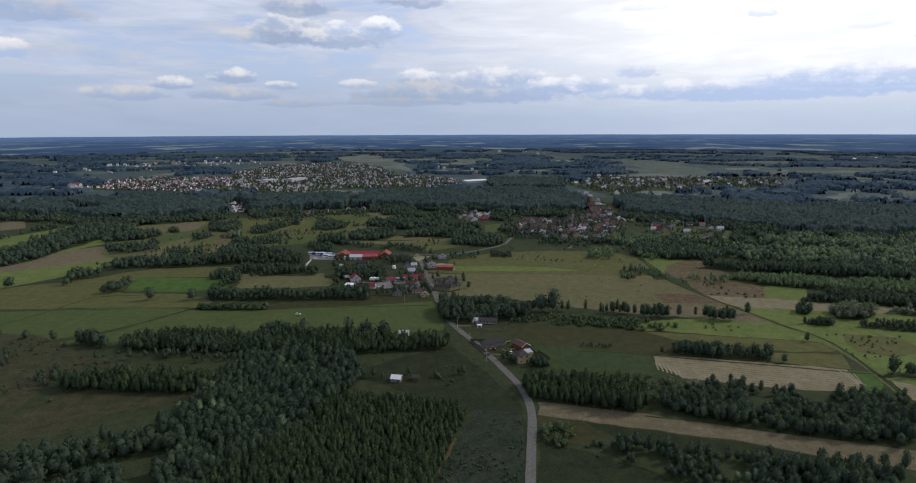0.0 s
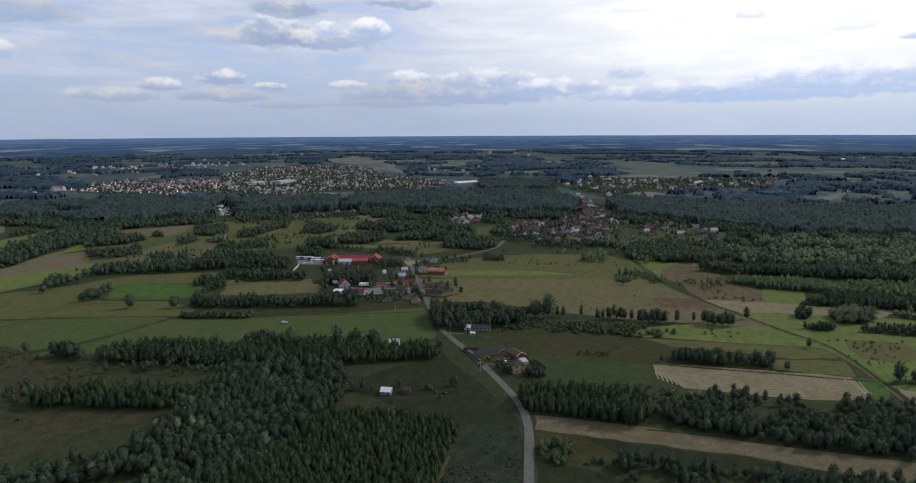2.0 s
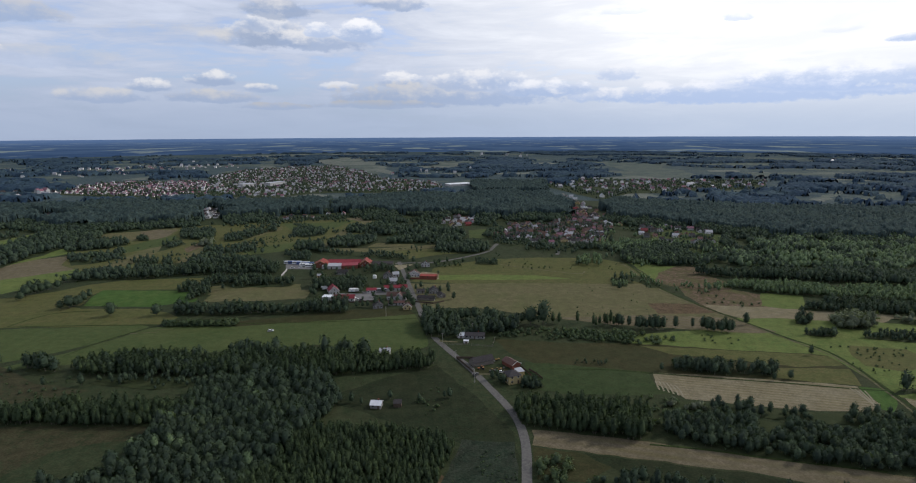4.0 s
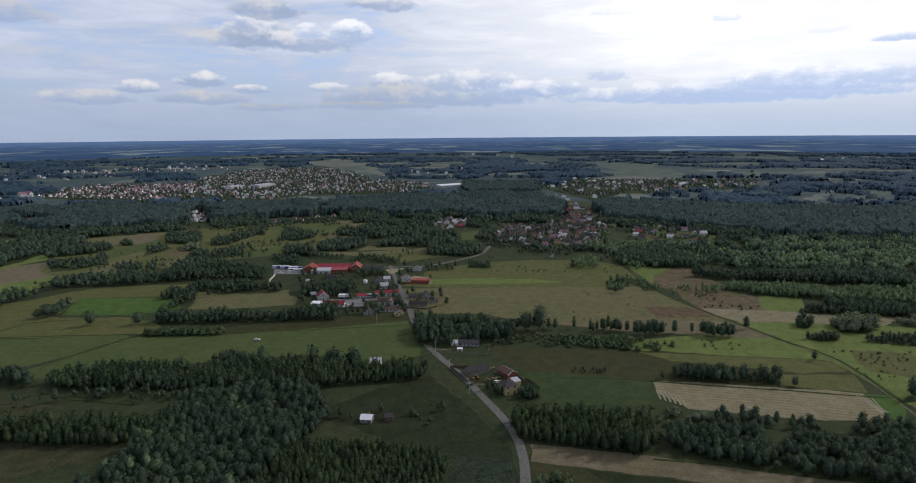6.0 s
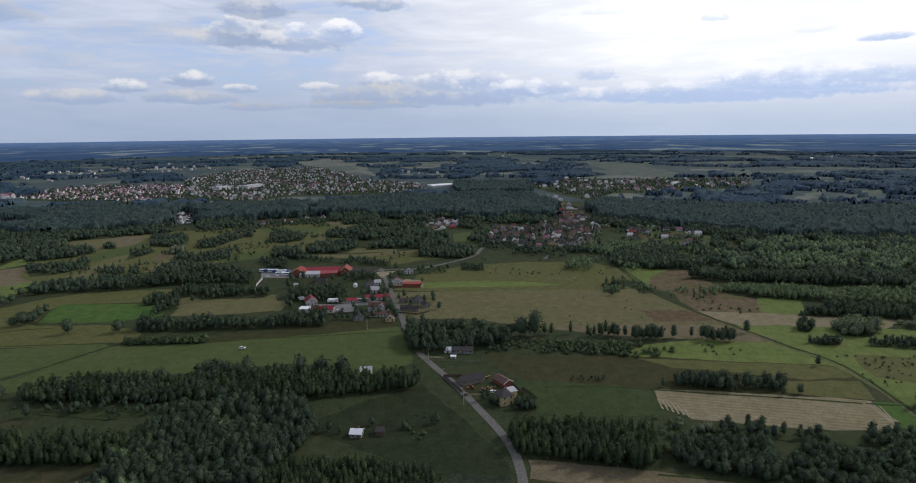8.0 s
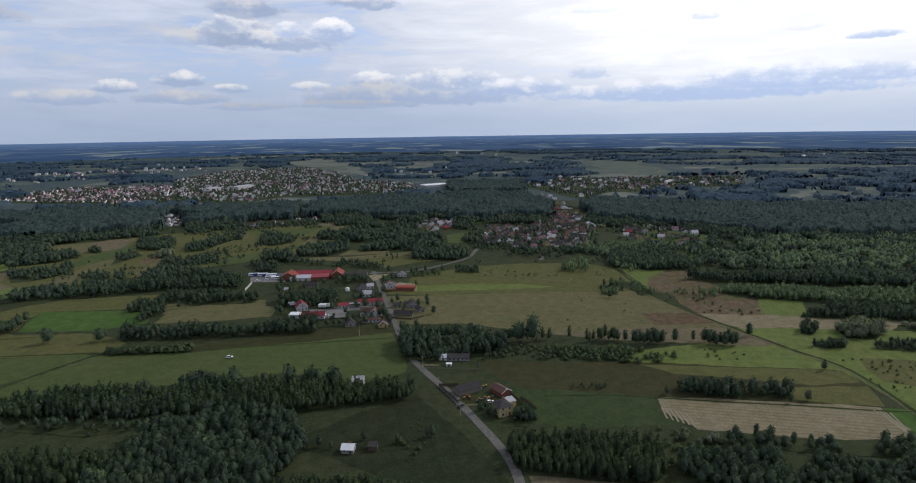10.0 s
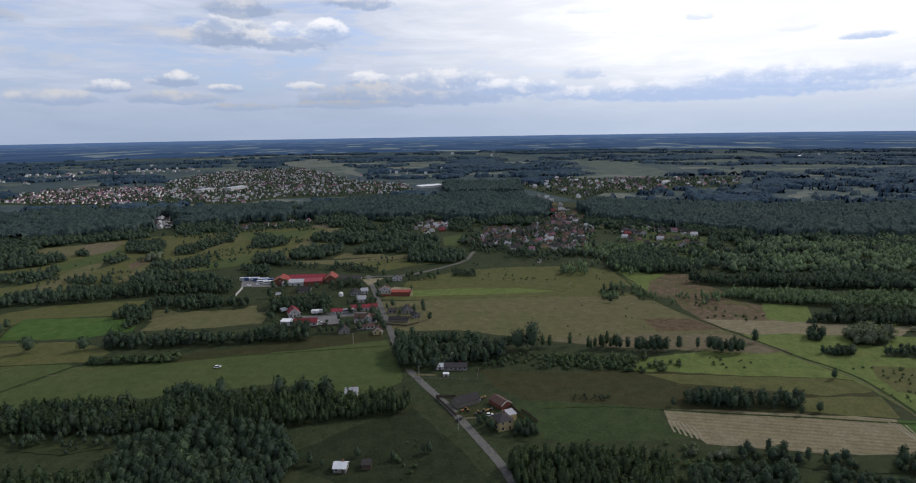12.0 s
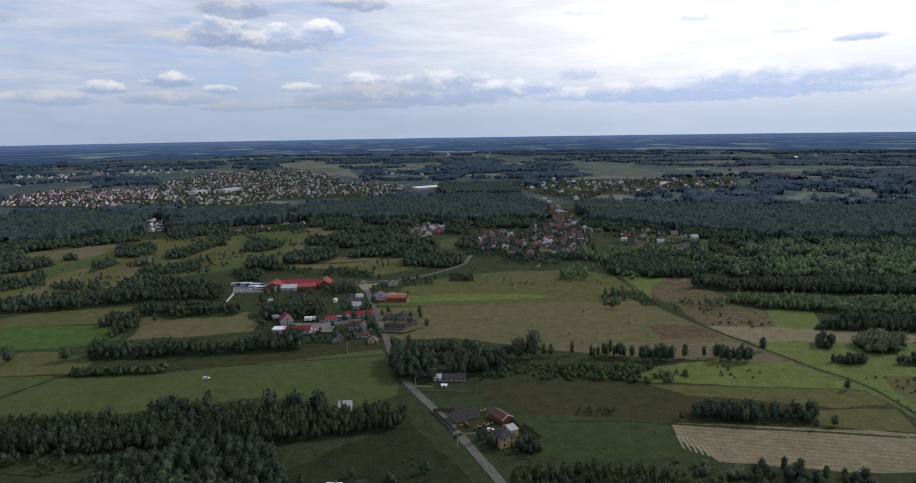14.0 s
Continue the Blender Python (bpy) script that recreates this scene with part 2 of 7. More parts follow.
matter("hazed_meadow", [(0.082, 0.104, 0.090), (0.046, 0.070, 0.070), (0.112, 0.122, 0.098), (0.064, 0.088, 0.078)], [130, 45, 14], spec=0.05, grain=0.25)
matter("asphalt", [(0.117, 0.113, 0.109), (0.094, 0.091, 0.090), (0.133, 0.129, 0.121)], [14, 1.5], rough=0.85, bump=0.01, bump_scale=0.1, spec=0.05)
matter("yard", [(0.160, 0.160, 0.165), (0.130, 0.130, 0.132), (0.18, 0.175, 0.17)], [9, 1.2], rough=0.85, spec=0.05)
matter("sand", [(0.290, 0.250, 0.185), (0.225, 0.200, 0.140), (0.15, 0.14, 0.08)], [8, 3], bump=0.05, bump_scale=0.5, spec=0.05)
matter("dirt", [(0.150, 0.131, 0.090), (0.112, 0.101, 0.064), (0.083, 0.086, 0.038)], [12, 3], bump=0.05, bump_scale=0.5, spec=0.05)
matter("dirt_pale", [(0.250, 0.225, 0.160), (0.205, 0.185, 0.130)], [3], bump=0.05, bump_scale=0.4, spec=0.05)
matter("ditch", [(0.030, 0.048, 0.016), (0.050, 0.068, 0.022), (0.022, 0.036, 0.012)], [14, 2], bump=0.3, spec=0.05)
# foliage: cloud shade is put into round and slim, sun and haze into light
for key, cols in (
    # round also has a little blue haze mixed in
    ("leaf_round", [(0.052, 0.076, 0.052), (0.068, 0.094, 0.058), (0.042, 0.064, 0.047)]),
    ("leaf_light", [(0.124, 0.174, 0.098), (0.156, 0.206, 0.108), (0.096, 0.142, 0.086)]),
    ("leaf_slim", [(0.050, 0.074, 0.040), (0.066, 0.092, 0.045), (0.040, 0.062, 0.036)]),
    ("leaf_shrub", [(0.068, 0.098, 0.052), (0.092, 0.122, 0.060), (0.052, 0.080, 0.046)]),
    ("leaf_willow", [(0.165, 0.185, 0.132), (0.130, 0.156, 0.104), (0.102, 0.126, 0.082)]),
):
    matter(key, cols, [18, 2.2], rough=0.8, island=0.24, trans=0.22, spec=0.08)
# blue distance haze is put into these two far foliage colours
matter("leaf_pine", [(0.040, 0.060, 0.058), (0.053, 0.075, 0.065), (0.031, 0.050, 0.052)], [70, 6], rough=0.95, spec=0.05, grain=0.32)
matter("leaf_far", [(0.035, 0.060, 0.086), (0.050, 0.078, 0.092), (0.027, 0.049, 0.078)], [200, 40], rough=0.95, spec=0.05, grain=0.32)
matter("bark", [(0.100, 0.085, 0.065), (0.16, 0.145, 0.125)], [0.6], bump=0.02, bump_scale=0.2)
# built things
# white plaster lowered for wall shade; plaster_bright is the undimmed copy
matter("plaster_white", [(0.420, 0.416, 0.414), (0.357, 0.351, 0.356), (0.462, 0.454, 0.460)], [3, 0.6], rough=0.85)
matter("plaster_bright", [(0.76, 0.74, 0.72), (0.68, 0.66, 0.64)], [3], rough=0.85)
matter("plaster_cream", [(0.44, 0.35, 0.17), (0.38, 0.30, 0.14), (0.48, 0.39, 0.21)], [3, 0.6], rough=0.85)
matter("plaster_grey", [(0.24, 0.235, 0.225), (0.19, 0.185, 0.18)], [2.5], rough=0.9)
matter("brick_wall", [(0.17, 0.055, 0.038), (0.14, 0.048, 0.034), (0.20, 0.075, 0.052)], [2, 0.4], rough=0.9)
matter("roof_red", [(0.189, 0.020, 0.033), (0.153, 0.018, 0.029), (0.225, 0.031, 0.041)], [5, 0.8], rough=0.65, rand=0.15)
matter("roof_orange", [(0.196, 0.024, 0.017), (0.162, 0.020, 0.015), (0.230, 0.036, 0.022)], [5, 0.8], rough=0.65, rand=0.15)
matter("roof_brown", [(0.086, 0.045, 0.039), (0.068, 0.037, 0.035), (0.105, 0.056, 0.046)], [4, 0.7], rough=0.75, rand=0.2)
matter("roof_grey", [(0.040, 0.037, 0.041), (0.033, 0.031, 0.032), (0.052, 0.048, 0.049)], [4, 0.8], rough=0.9, rand=0.2, spec=0.15)
matter("roof_pale", [(0.36, 0.37, 0.40), (0.30, 0.31, 0.34), (0.40, 0.40, 0.43)], [4, 0.8], rough=0.45, metal=0.3)
matter("roof_tile", [(0.155, 0.072, 0.106), (0.125, 0.061, 0.092), (0.194, 0.087, 0.121)], [30, 4], rough=0.7, island=0.35)
matter("roof_white", [(0.70, 0.72, 0.76), (0.62, 0.64, 0.68)], [3], rough=0.45)
matter("wood_dark", [(0.085, 0.062, 0.045), (0.06, 0.045, 0.034), (0.11, 0.085, 0.065)], [1.5, 0.3], rough=0.85)
matter("wood_grey", [(0.20, 0.18, 0.155), (0.15, 0.135, 0.12)], [1.0], rough=0.9)
matter("window_glass", [(0.018, 0.022, 0.028), (0.03, 0.036, 0.045)], [2], rough=0.08, spec=0.6)
matter("frame_white", [(0.72, 0.72, 0.70), (0.65, 0.65, 0.63)], [0.5], rough=0.5)
matter("rubber", [(0.018, 0.018, 0.019), (0.026, 0.026, 0.026)], [0.3], rough=0.85)
matter("paint_white", [(0.72, 0.73, 0.74), (0.66, 0.67, 0.68)], [1.5], rough=0.3, spec=0.5)
matter("paint_blue", [(0.05, 0.10, 0.28), (0.045, 0.09, 0.24)], [1.5], rough=0.3, spec=0.5)
matter("paint_yellow", [(0.252, 0.144, 0.024), (0.180, 0.102, 0.024)], [0.8], rough=0.45, spec=0.5)
matter("paint_orange", [(0.30, 0.10, 0.03), (0.22, 0.07, 0.025)], [0.8], rough=0.5, spec=0.5)
matter("paint_dark", [(0.035, 0.037, 0.04), (0.06, 0.058, 0.055)], [0.8], rough=0.5, spec=0.5)
matter("concrete", [(0.42, 0.40, 0.37), (0.34, 0.325, 0.30)], [2], rough=0.9)

# ---- land: plan coordinates are level out to NEAR metres; past that the land is bent up in a wide bowl to the horizon to fit the camera's view ----
NEAR, REACH, EYE = 2500.0, 2400.0, 140.0


def lift(x, y, up=0.0):
    """Plan place (metres, arrays allowed) -> x, y, z of the ground and the scale of things that stand there."""
    x, y = np.asarray(x, float), np.asarray(y, float)
    far = np.maximum(np.hypot(x, y), 1e-6)
    r = np.where(far > NEAR, NEAR + REACH * (1 - NEAR / np.maximum(far, NEAR)), far)
    k = r / far
    return x * k, y * k, EYE * (1 - k) + up, k


def mesh_of(name, verts, tris, mats, index=None, smooth=False, normals=None):
    """A mesh from numpy arrays of places and triangles."""
    me = bpy.data.meshes.new(name)
    verts, tris = np.asarray(verts, np.float32), np.asarray(tris, np.int32)
    k = tris.shape[1]
    me.vertices.add(len(verts))
    me.vertices.foreach_set("co", verts.ravel())
    me.loops.add(tris.size)
    me.loops.foreach_set("vertex_index", tris.ravel())
    me.polygons.add(len(tris))
    me.polygons.foreach_set("loop_start", np.arange(0, tris.size, k, dtype=np.int32))
    me.polygons.foreach_set("loop_total", np.full(len(tris), k, np.int32))
    for m in mats:
        me.materials.append(MATS[m])
    if index is not None:
        me.polygons.foreach_set("material_index", np.asarray(index, np.int32))
    me.polygons.foreach_set("use_smooth", np.full(len(tris), smooth))
    me.update(calc_edges=True)
    me.validate()
    if normals is not None:
        me.normals_split_custom_set_from_vertices(np.asarray(normals, np.float32))
    return me


def make_ground():
    radii = np.concatenate([np.linspace(0, 2400, 25), 2500 * 1.04 ** np.arange(0, 13), [4250.0]])
    turns = 96
    ang = np.linspace(0, 2 * np.pi, turns, endpoint=False)
    rr, aa = np.meshgrid(radii[1:], ang, indexing="ij")
    x, y, z, _ = lift(rr.ravel() * np.sin(aa.ravel()), rr.ravel() * np.cos(aa.ravel()))
    verts = np.vstack([[0, 0, 0], np.column_stack([x, y, z])])
    tris, idx = [], []
    for j in range(turns):
        k = (j + 1) % turns
        tris.append((0, 1 + k, 1 + j))
        idx.append(0)
        for i in range(len(radii) - 2):
            a, b, c, d = 1 + i * turns + j, 1 + i * turns + k, 1 + (i + 1) * turns + k, 1 + (i + 1) * turns + j
            tris += [(a, b, c), (a, c, d)]
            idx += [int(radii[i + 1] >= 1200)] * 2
    ob = new("ground", mesh_of("ground", verts, tris, ["meadow", "far_land_hazed"], idx, True))
    tagged(ob, "rolling green meadow land, bent up to a wooded horizon to fit the camera's view", "ground", kind="structure")


from mathutils.geometry import delaunay_2d_cdt

FIELD_WORDS = {
    "stubble": "pale tan mown stubble field with swath lines", "straw": "pale straw-coloured dry grass field", "crop": "bright green crop field",
    "green": "green hay meadow darkened in colour for cloud shade", "lush": "lush green meadow with cloud shade in its colour", "grass": "mown light green meadow", "olive": "olive brown rough meadow, its colour lowered for cloud shade", "dry": "dry yellowish mown meadow",
    "plough": "brown ploughed strip of field", "heath": "reddish brown heath", "scrub": "rough green scrubland with cloud shade put into its tone", "yard": "grey paved yard", "sand": "pale sandy yard",
    "forest_floor": "dark woodland floor", "hazed_stubble": "pale far stubble field with haze put into its colour", "hazed_meadow": "far meadow greyed in colour for haze", "mown": "evenly mown green meadow", "hay": "yellowish green mown hay meadow", "rough": "rough brownish green grassland, tone lowered for cloud shade",
}


def outline(pts, step, wander):
    """The polygon with its sides cut in short lengths that wander a little."""
    out = []
    for (x0, y0), (x1, y1) in zip(pts, pts[1:] + pts[:1]):
        n = max(1, min(60, int(math.hypot(x1 - x0, y1 - y0) / step)))
        for i in range(n):
            u = i / n
            x, y = x0 + (x1 - x0) * u, y0 + (y1 - y0) * u
            out.append((x + wander * noise.noise((x * 0.11, y * 0.11, 0.3)), y + wander * noise.noise((x * 0.11, y * 0.11, 7.7))))
    return out


def inside(x, y, pts):
    """Which places lie in the polygon."""
    hit = np.zeros(len(x), bool)
    for (x0, y0), (x1, y1) in zip(pts, pts[1:] + pts[:1]):
        if y0 != y1:
            hit ^= ((y0 > y) != (y1 > y)) & (x < (x1 - x0) * (y - y0) / (y1 - y0) + x0)
    return hit


LAYER = [0]
FAR_OPEN = []
GLADES = []


def field(kind, pts, level=1, name="field"):
    """A patch of land of one cover, laid on the ground."""
    span = max(math.hypot(x, y) for x, y in pts)
    hard = kind in ("yard", "sand")
    rim = outline(pts, 1e9 if hard else (6 if span < 1200 else span * 0.02), 0 if hard else (1.6 if span < 1200 else span * 0.008))
    n = len(rim)
    extra = []
    if span > 4250:
        return None
    if span > 2000:
        xs, ys = np.array(rim).T
        step = max((xs.max() - xs.min()) / 24, (ys.max() - ys.min()) / 24, 60)
        gx, gy = np.meshgrid(np.arange(xs.min(), xs.max(), step), np.arange(ys.min(), ys.max(), step))
        ok = inside(gx.ravel(), gy.ravel(), rim)
        extra = list(zip(gx.ravel()[ok], gy.ravel()[ok]))
    co, _, faces, *_ = delaunay_2d_cdt([Vector(p) for p in rim + extra], [(i, (i + 1) % n) for i in range(n)], [], 1, 1e-4)
    xy = np.array([tuple(v) for v in co])
    x, y, z, k = lift(xy[:, 0], xy[:, 1])
    LAYER[0] += 1
    z = z + (0.02 + LAYER[0] * 0.0005) * (1.5 if span < 1150 else span / 700)
    tris = [f if (co[f[1]] - co[f[0]]).cross(co[f[2]] - co[f[0]]) > 0 else (f[0], f[2], f[1]) for f in faces]
    if span > 1150 and kind != "forest_floor":
        FAR_OPEN.append(pts)
    ob = new(name, mesh_of(name, np.column_stack([x, y, z]), tris, [kind], None, True))
    return tagged(ob, FIELD_WORDS[kind], "field" if not hard else "yard", kind="structure")


def curve_through(pts, step):
    """Catmull-Rom through the points."""
    p = [Vector(q) for q in pts]
    p = [p[0] * 2 - p[1]] + p + [p[-1] * 2 - p[-2]]
    out = []
    for a, b, c, d in zip(p, p[1:], p[2:], p[3:]):
        n = max(2, int((c - b).length / step))
        for i in range(n):
            t = i / n
            out.append(0.5 * (2 * b + (c - a) * t + (2 * a - 5 * b + 4 * c - d) * t * t + (3 * b - a - 3 * c + d) * t ** 3))
    return out + [p[-2]]


STRIP_UP = 0.06


def strip(name, mat, width, pts, level, label):
    """A road, track or ditch: a band of even width along a smooth line, its edges a little ragged."""
    line = curve_through(pts, 4)
    LAYER[0] += 1
    verts, tris = [], []
    for i, q in enumerate(line):
        t = (line[min(i + 1, len(line) - 1)] - line[max(i - 1, 0)]).normalized()
        s = Vector((-t.y, t.x))
        for side in (-1, 1):
            w = width / 2 * (1 + (0.06 if mat == "asphalt" else 0.35) * noise.noise((i * 0.35, side * 5.0, width)))
            x, y, z, _ = lift(q.x + s.x * w * side, q.y + s.y * w * side)
            verts.append((float(x), float(y), float(z) + STRIP_UP + LAYER[0] * 0.0005))
    for i in range(len(line) - 1):
        a = 2 * i
        tris += [(a, a + 1, a + 3), (a, a + 3, a + 2)]
    tris = [(a, c, b) for a, b, c in tris]
    return tagged(new(name, mesh_of(name, verts, tris, [mat], None, True)), label, name, kind="structure")


# ---- trees ----
def ball(cuts):
    """Places and triangles of a round mesh of radius 1."""
    bm = bmesh.new()
    bmesh.ops.create_icosphere(bm, subdivisions=cuts, radius=1)
    made = np.array([v.co[:] for v in bm.verts]), np.array([[v.index for v in f.verts] for f in bm.faces])
    bm.free()
    return made


BALLS = [ball(2), ball(1), ball(1), ball(1)]
# crown radius, crown base, crown top (height 1)
SHAPES = {"round": (0.34, 0.08, 1.0), "light": (0.32, 0.06, 1.0), "slim": (0.25, 0.06, 1.0), "shrub": (0.62, 0.0, 1.0), "willow": (0.42, 0.06, 1.0)}


def crown_radius(kind, h):
    """How wide the crown is at height h of its own (0 to 1)."""
    if kind == "slim":
        return (0.62 + 1.1 * h) if h < 0.34 else max(0.0, 1 - ((h - 0.34) / 0.66) ** 2.3) ** 0.7
    if kind == "shrub":
        return math.sqrt(max(0.0, 1 - h * h))
    return math.sqrt(max(0.0, 1 - (1.75 * h - 0.75) ** 2))


def crown(kind, detail, rng):
    """Crown of height 1: an uneven dark mass of boughs inside a loose coat of many leaf sprays. Places, triangles, normals."""
    rad, lo, hi = SHAPES[kind]
    d, tri = BALLS[detail]
    # boughs: each swells the crown round its own direction
    count = (22, 14, 8, 5)[detail]
    z = rng.uniform(-0.7, 1.0, count)
    a = np.arange(count) * 2.4 + rng.uniform(-0.4, 0.4, count)
    axis = np.column_stack([np.sqrt(1 - z * z) * np.cos(a), np.sqrt(1 - z * z) * np.sin(a), z])
    force = rng.uniform(0.5, 1.3, count)

    def shape(d, scale):
        h = np.clip((d[:, 2] + 1) / 2, 0, 1)
        flat = d[:, :2] / np.maximum(1e-6, np.hypot(d[:, 0], d[:, 1]))[:, None]
        wide = np.array([crown_radius(kind, q) for q in h])
        near = np.exp(-(1 - d @ axis.T) / (0.08, 0.11, 0.2, 0.35)[detail]) * force
        swell = (0.74 + 0.40 * near.max(axis=1)) * scale
        return np.column_stack([flat * (wide * swell * rad)[:, None], lo + (hi - lo) * (0.5 + (h - 0.5) * (0.62 + 0.38 * swell))])

    def outward(p):
        q = (p - (0, 0, lo + (hi - lo) * 0.38)) / (rad, rad, (hi - lo) * 0.5) + (0, 0, 0.12)
        return q / np.maximum(1e-6, np.linalg.norm(q, axis=1))[:, None]

    core = shape(d, rng.normal(0.72 if detail < 2 else 0.9, 0.06, len(d)))
    V, T, N = [core], [tri], [outward(core)]
    count = ((110, 44, 10, 0) if kind == "shrub" else (210, 84, 20, 0))[detail]
    if count:
        z = rng.uniform(-0.8, 1.0, count)
        a = rng.uniform(0, 6.283, count)
        at = shape(np.column_stack([np.sqrt(1 - z * z) * np.cos(a), np.sqrt(1 - z * z) * np.sin(a), z]), rng.uniform(0.72, 1.16, count))
        size = rad * rng.uniform(0.08, 0.16, count) * (1.0, 1.45, 2.2, 1)[detail]
        leaf = at[:, None, :] + rng.normal(0, 1, (count, 3, 3)) * size[:, None, None]
        n = outward(at) + rng.normal(0, 0.42, (count, 3))
        face = np.cross(leaf[:, 1] - leaf[:, 0], leaf[:, 2] - leaf[:, 0])
        back = (face * n).sum(axis=1) < 0
        leaf[back] = leaf[back][:, ::-1]
        V.append(leaf.reshape(-1, 3))
        T.append(len(core) + np.arange(count * 3).reshape(-1, 3))
        N.append(np.repeat(n / np.linalg.norm(n, axis=1)[:, None], 3, axis=0))
    return np.vstack(V), np.vstack(T), np.vstack(N)


def trunk(kind, rng, limbs=False):
    """Tapered five-sided trunk (height 1), with limbs where it is seen close."""
    rad, lo, hi = SHAPES[kind]
    V, T, n = [], [], 0

    def rod(p, q, r0, r1):
        nonlocal n
        p, q = Vector(p), Vector(q)
        s = (q - p).orthogonal().normalized()
        u = (q - p).normalized().cross(s)
        ring = [(s * math.cos(k * 1.2566) + u * math.sin(k * 1.2566)) for k in range(5)]
        V.extend([tuple(p + d * r0) for d in ring] + [tuple(q + d * r1) for d in ring])
        for k in range(5):
            j = (k + 1) % 5
            T.extend([(n + k, n + j, n + 5 + j), (n + k, n + 5 + j, n + 5 + k)])
        n += 10

    rod((0, 0, -0.02), (rng.uniform(-0.02, 0.02), rng.uniform(-0.02, 0.02), 0.72), 0.022, 0.008)
    if limbs:
        for k in range(6):
            a, h = k * 2.2 + rng.uniform(0, 0.6), 0.22 + 0.08 * k
            rod((0, 0, h), (math.cos(a) * rad * 0.7, math.sin(a) * rad * 0.7, h + 0.16), 0.009, 0.003)
    return np.array(V), np.array(T)


TREE_CACHE = {}


def tree_shapes(kind, detail):
    if (kind, detail) not in TREE_CACHE:
        rng = np.random.default_rng(len(TREE_CACHE) * 17 + 5)
        made = []
        for _ in range(6):
            cv, ct, cn = crown(kind, detail, rng)
            if detail < 2 and kind != "shrub":
                tv, tt = trunk(kind, rng)
                tn = tv * (1, 1, 0) / np.maximum(1e-6, np.hypot(tv[:, 0], tv[:, 1]))[:, None]
                made.append((np.vstack([cv, tv]), np.vstack([ct, tt + len(cv)]), np.r_[np.zeros(len(ct), int), np.ones(len(tt), int)], np.vstack([cn, tn])))
            else:
                made.append((cv, ct, np.zeros(len(ct), int), cn))
        TREE_CACHE[kind, detail] = made
    return TREE_CACHE[kind, detail]


def wood(kind, height, spacing, pts, keep=1.0, label="thicket of green bushes"):
    """Many trees that nobody could count, grown over a polygon of the plan, as one mesh."""
    rng = np.random.default_rng(int(abs(pts[0][0] * 13 + pts[0][1] * 7)) + 11)
    xs, ys = np.array(pts).T
    fine = 0.80 if kind in ("round", "light", "slim") and math.hypot(xs.mean(), ys.mean()) < 720 else 1.0
    spacing *= fine
    gx, gy = np.meshgrid(np.arange(xs.min(), xs.max(), spacing), np.arange(ys.min(), ys.max(), spacing))
    x = gx.ravel() + rng.uniform(-0.46, 0.46, gx.size) * spacing
    y = gy.ravel() + rng.uniform(-0.46, 0.46, gx.size) * spacing
    ok = inside(x, y, pts) & (rng.random(x.size) < keep) & (np.hypot(x, y) < 4250)
    if height > 6.5:
        for gap in GLADES:
            ok &= ~inside(x, y, gap)
    if keep < 0.95:
        thin = np.array([noise.noise((a / (spacing * 6), b / (spacing * 6), 2.0)) for a, b in zip(x, y)]) if x.size < 40000 else np.zeros(x.size)
        ok &= thin > (0.55 - keep) * 0.8
    x, y = x[ok], y[ok]
    if not len(x):
        return
    far = np.hypot(x, y)
    px, py, pz, k = lift(x, y)
    lo_h, hi_h, wave = 0.52, 1.22, 0.5
    hs = height * rng.uniform(lo_h, hi_h, len(x)) * k * (1 + wave * np.array([noise.noise((a * 0.03, b * 0.03, 5.0)) for a, b in zip(x, y)]))
    ws = fine * height * rng.uniform(0.75, 1.3, len(x)) * k * np.sqrt(np.clip(hs / (height * k), 0.4, 1.3))
    turn = rng.uniform(0, 6.283, len(x))
    pick = rng.integers(0, 6, len(x))
    detail = np.where(far < 330, 0, np.where(far < 640, 1, np.where(far < 1250, 2, 3)))
    if kind == "shrub":
        detail = np.maximum(detail, 1)
    V, T, M, N, n = [], [], [], [], 0
    for d in range(4):
        for j in range(6):
            sel = (detail == d) & (pick == j)
            if not sel.any():
                continue
            tv, tt, tm, tn = tree_shapes(kind, d)[j]
            c, s = np.cos(turn[sel])[:, None] * ws[sel][:, None], np.sin(turn[sel])[:, None] * ws[sel][:, None]
            vx = px[sel][:, None] + c * tv[:, 0] - s * tv[:, 1]
            vy = py[sel][:, None] + s * tv[:, 0] + c * tv[:, 1]
            vz = pz[sel][:, None] + hs[sel][:, None] * tv[:, 2]
            V.append(np.stack([vx, vy, vz], -1).reshape(-1, 3))
            T.append((tt[None] + (n + np.arange(sel.sum()) * len(tv))[:, None, None]).reshape(-1, 3))
            M.append(np.tile(tm, sel.sum()))
            c, s = np.cos(turn[sel])[:, None], np.sin(turn[sel])[:, None]
            N.append(np.stack([c * tn[:, 0] - s * tn[:, 1], s * tn[:, 0] + c * tn[:, 1], np.broadcast_to(tn[:, 2], (sel.sum(), len(tn)))], -1).reshape(-1, 3))
            n += sel.sum() * len(tv)
    V, T, M = np.vstack(V), np.vstack(T), np.concatenate(M)
    name = "bushes" if kind == "shrub" else "woodland"
    ob = new(name, mesh_of(name, V, T, ["leaf_" + kind, "bark"], M, True, np.vstack(N)))
    tagged(ob, label, "bushes" if kind == "shrub" else "trees", kind="stuff")
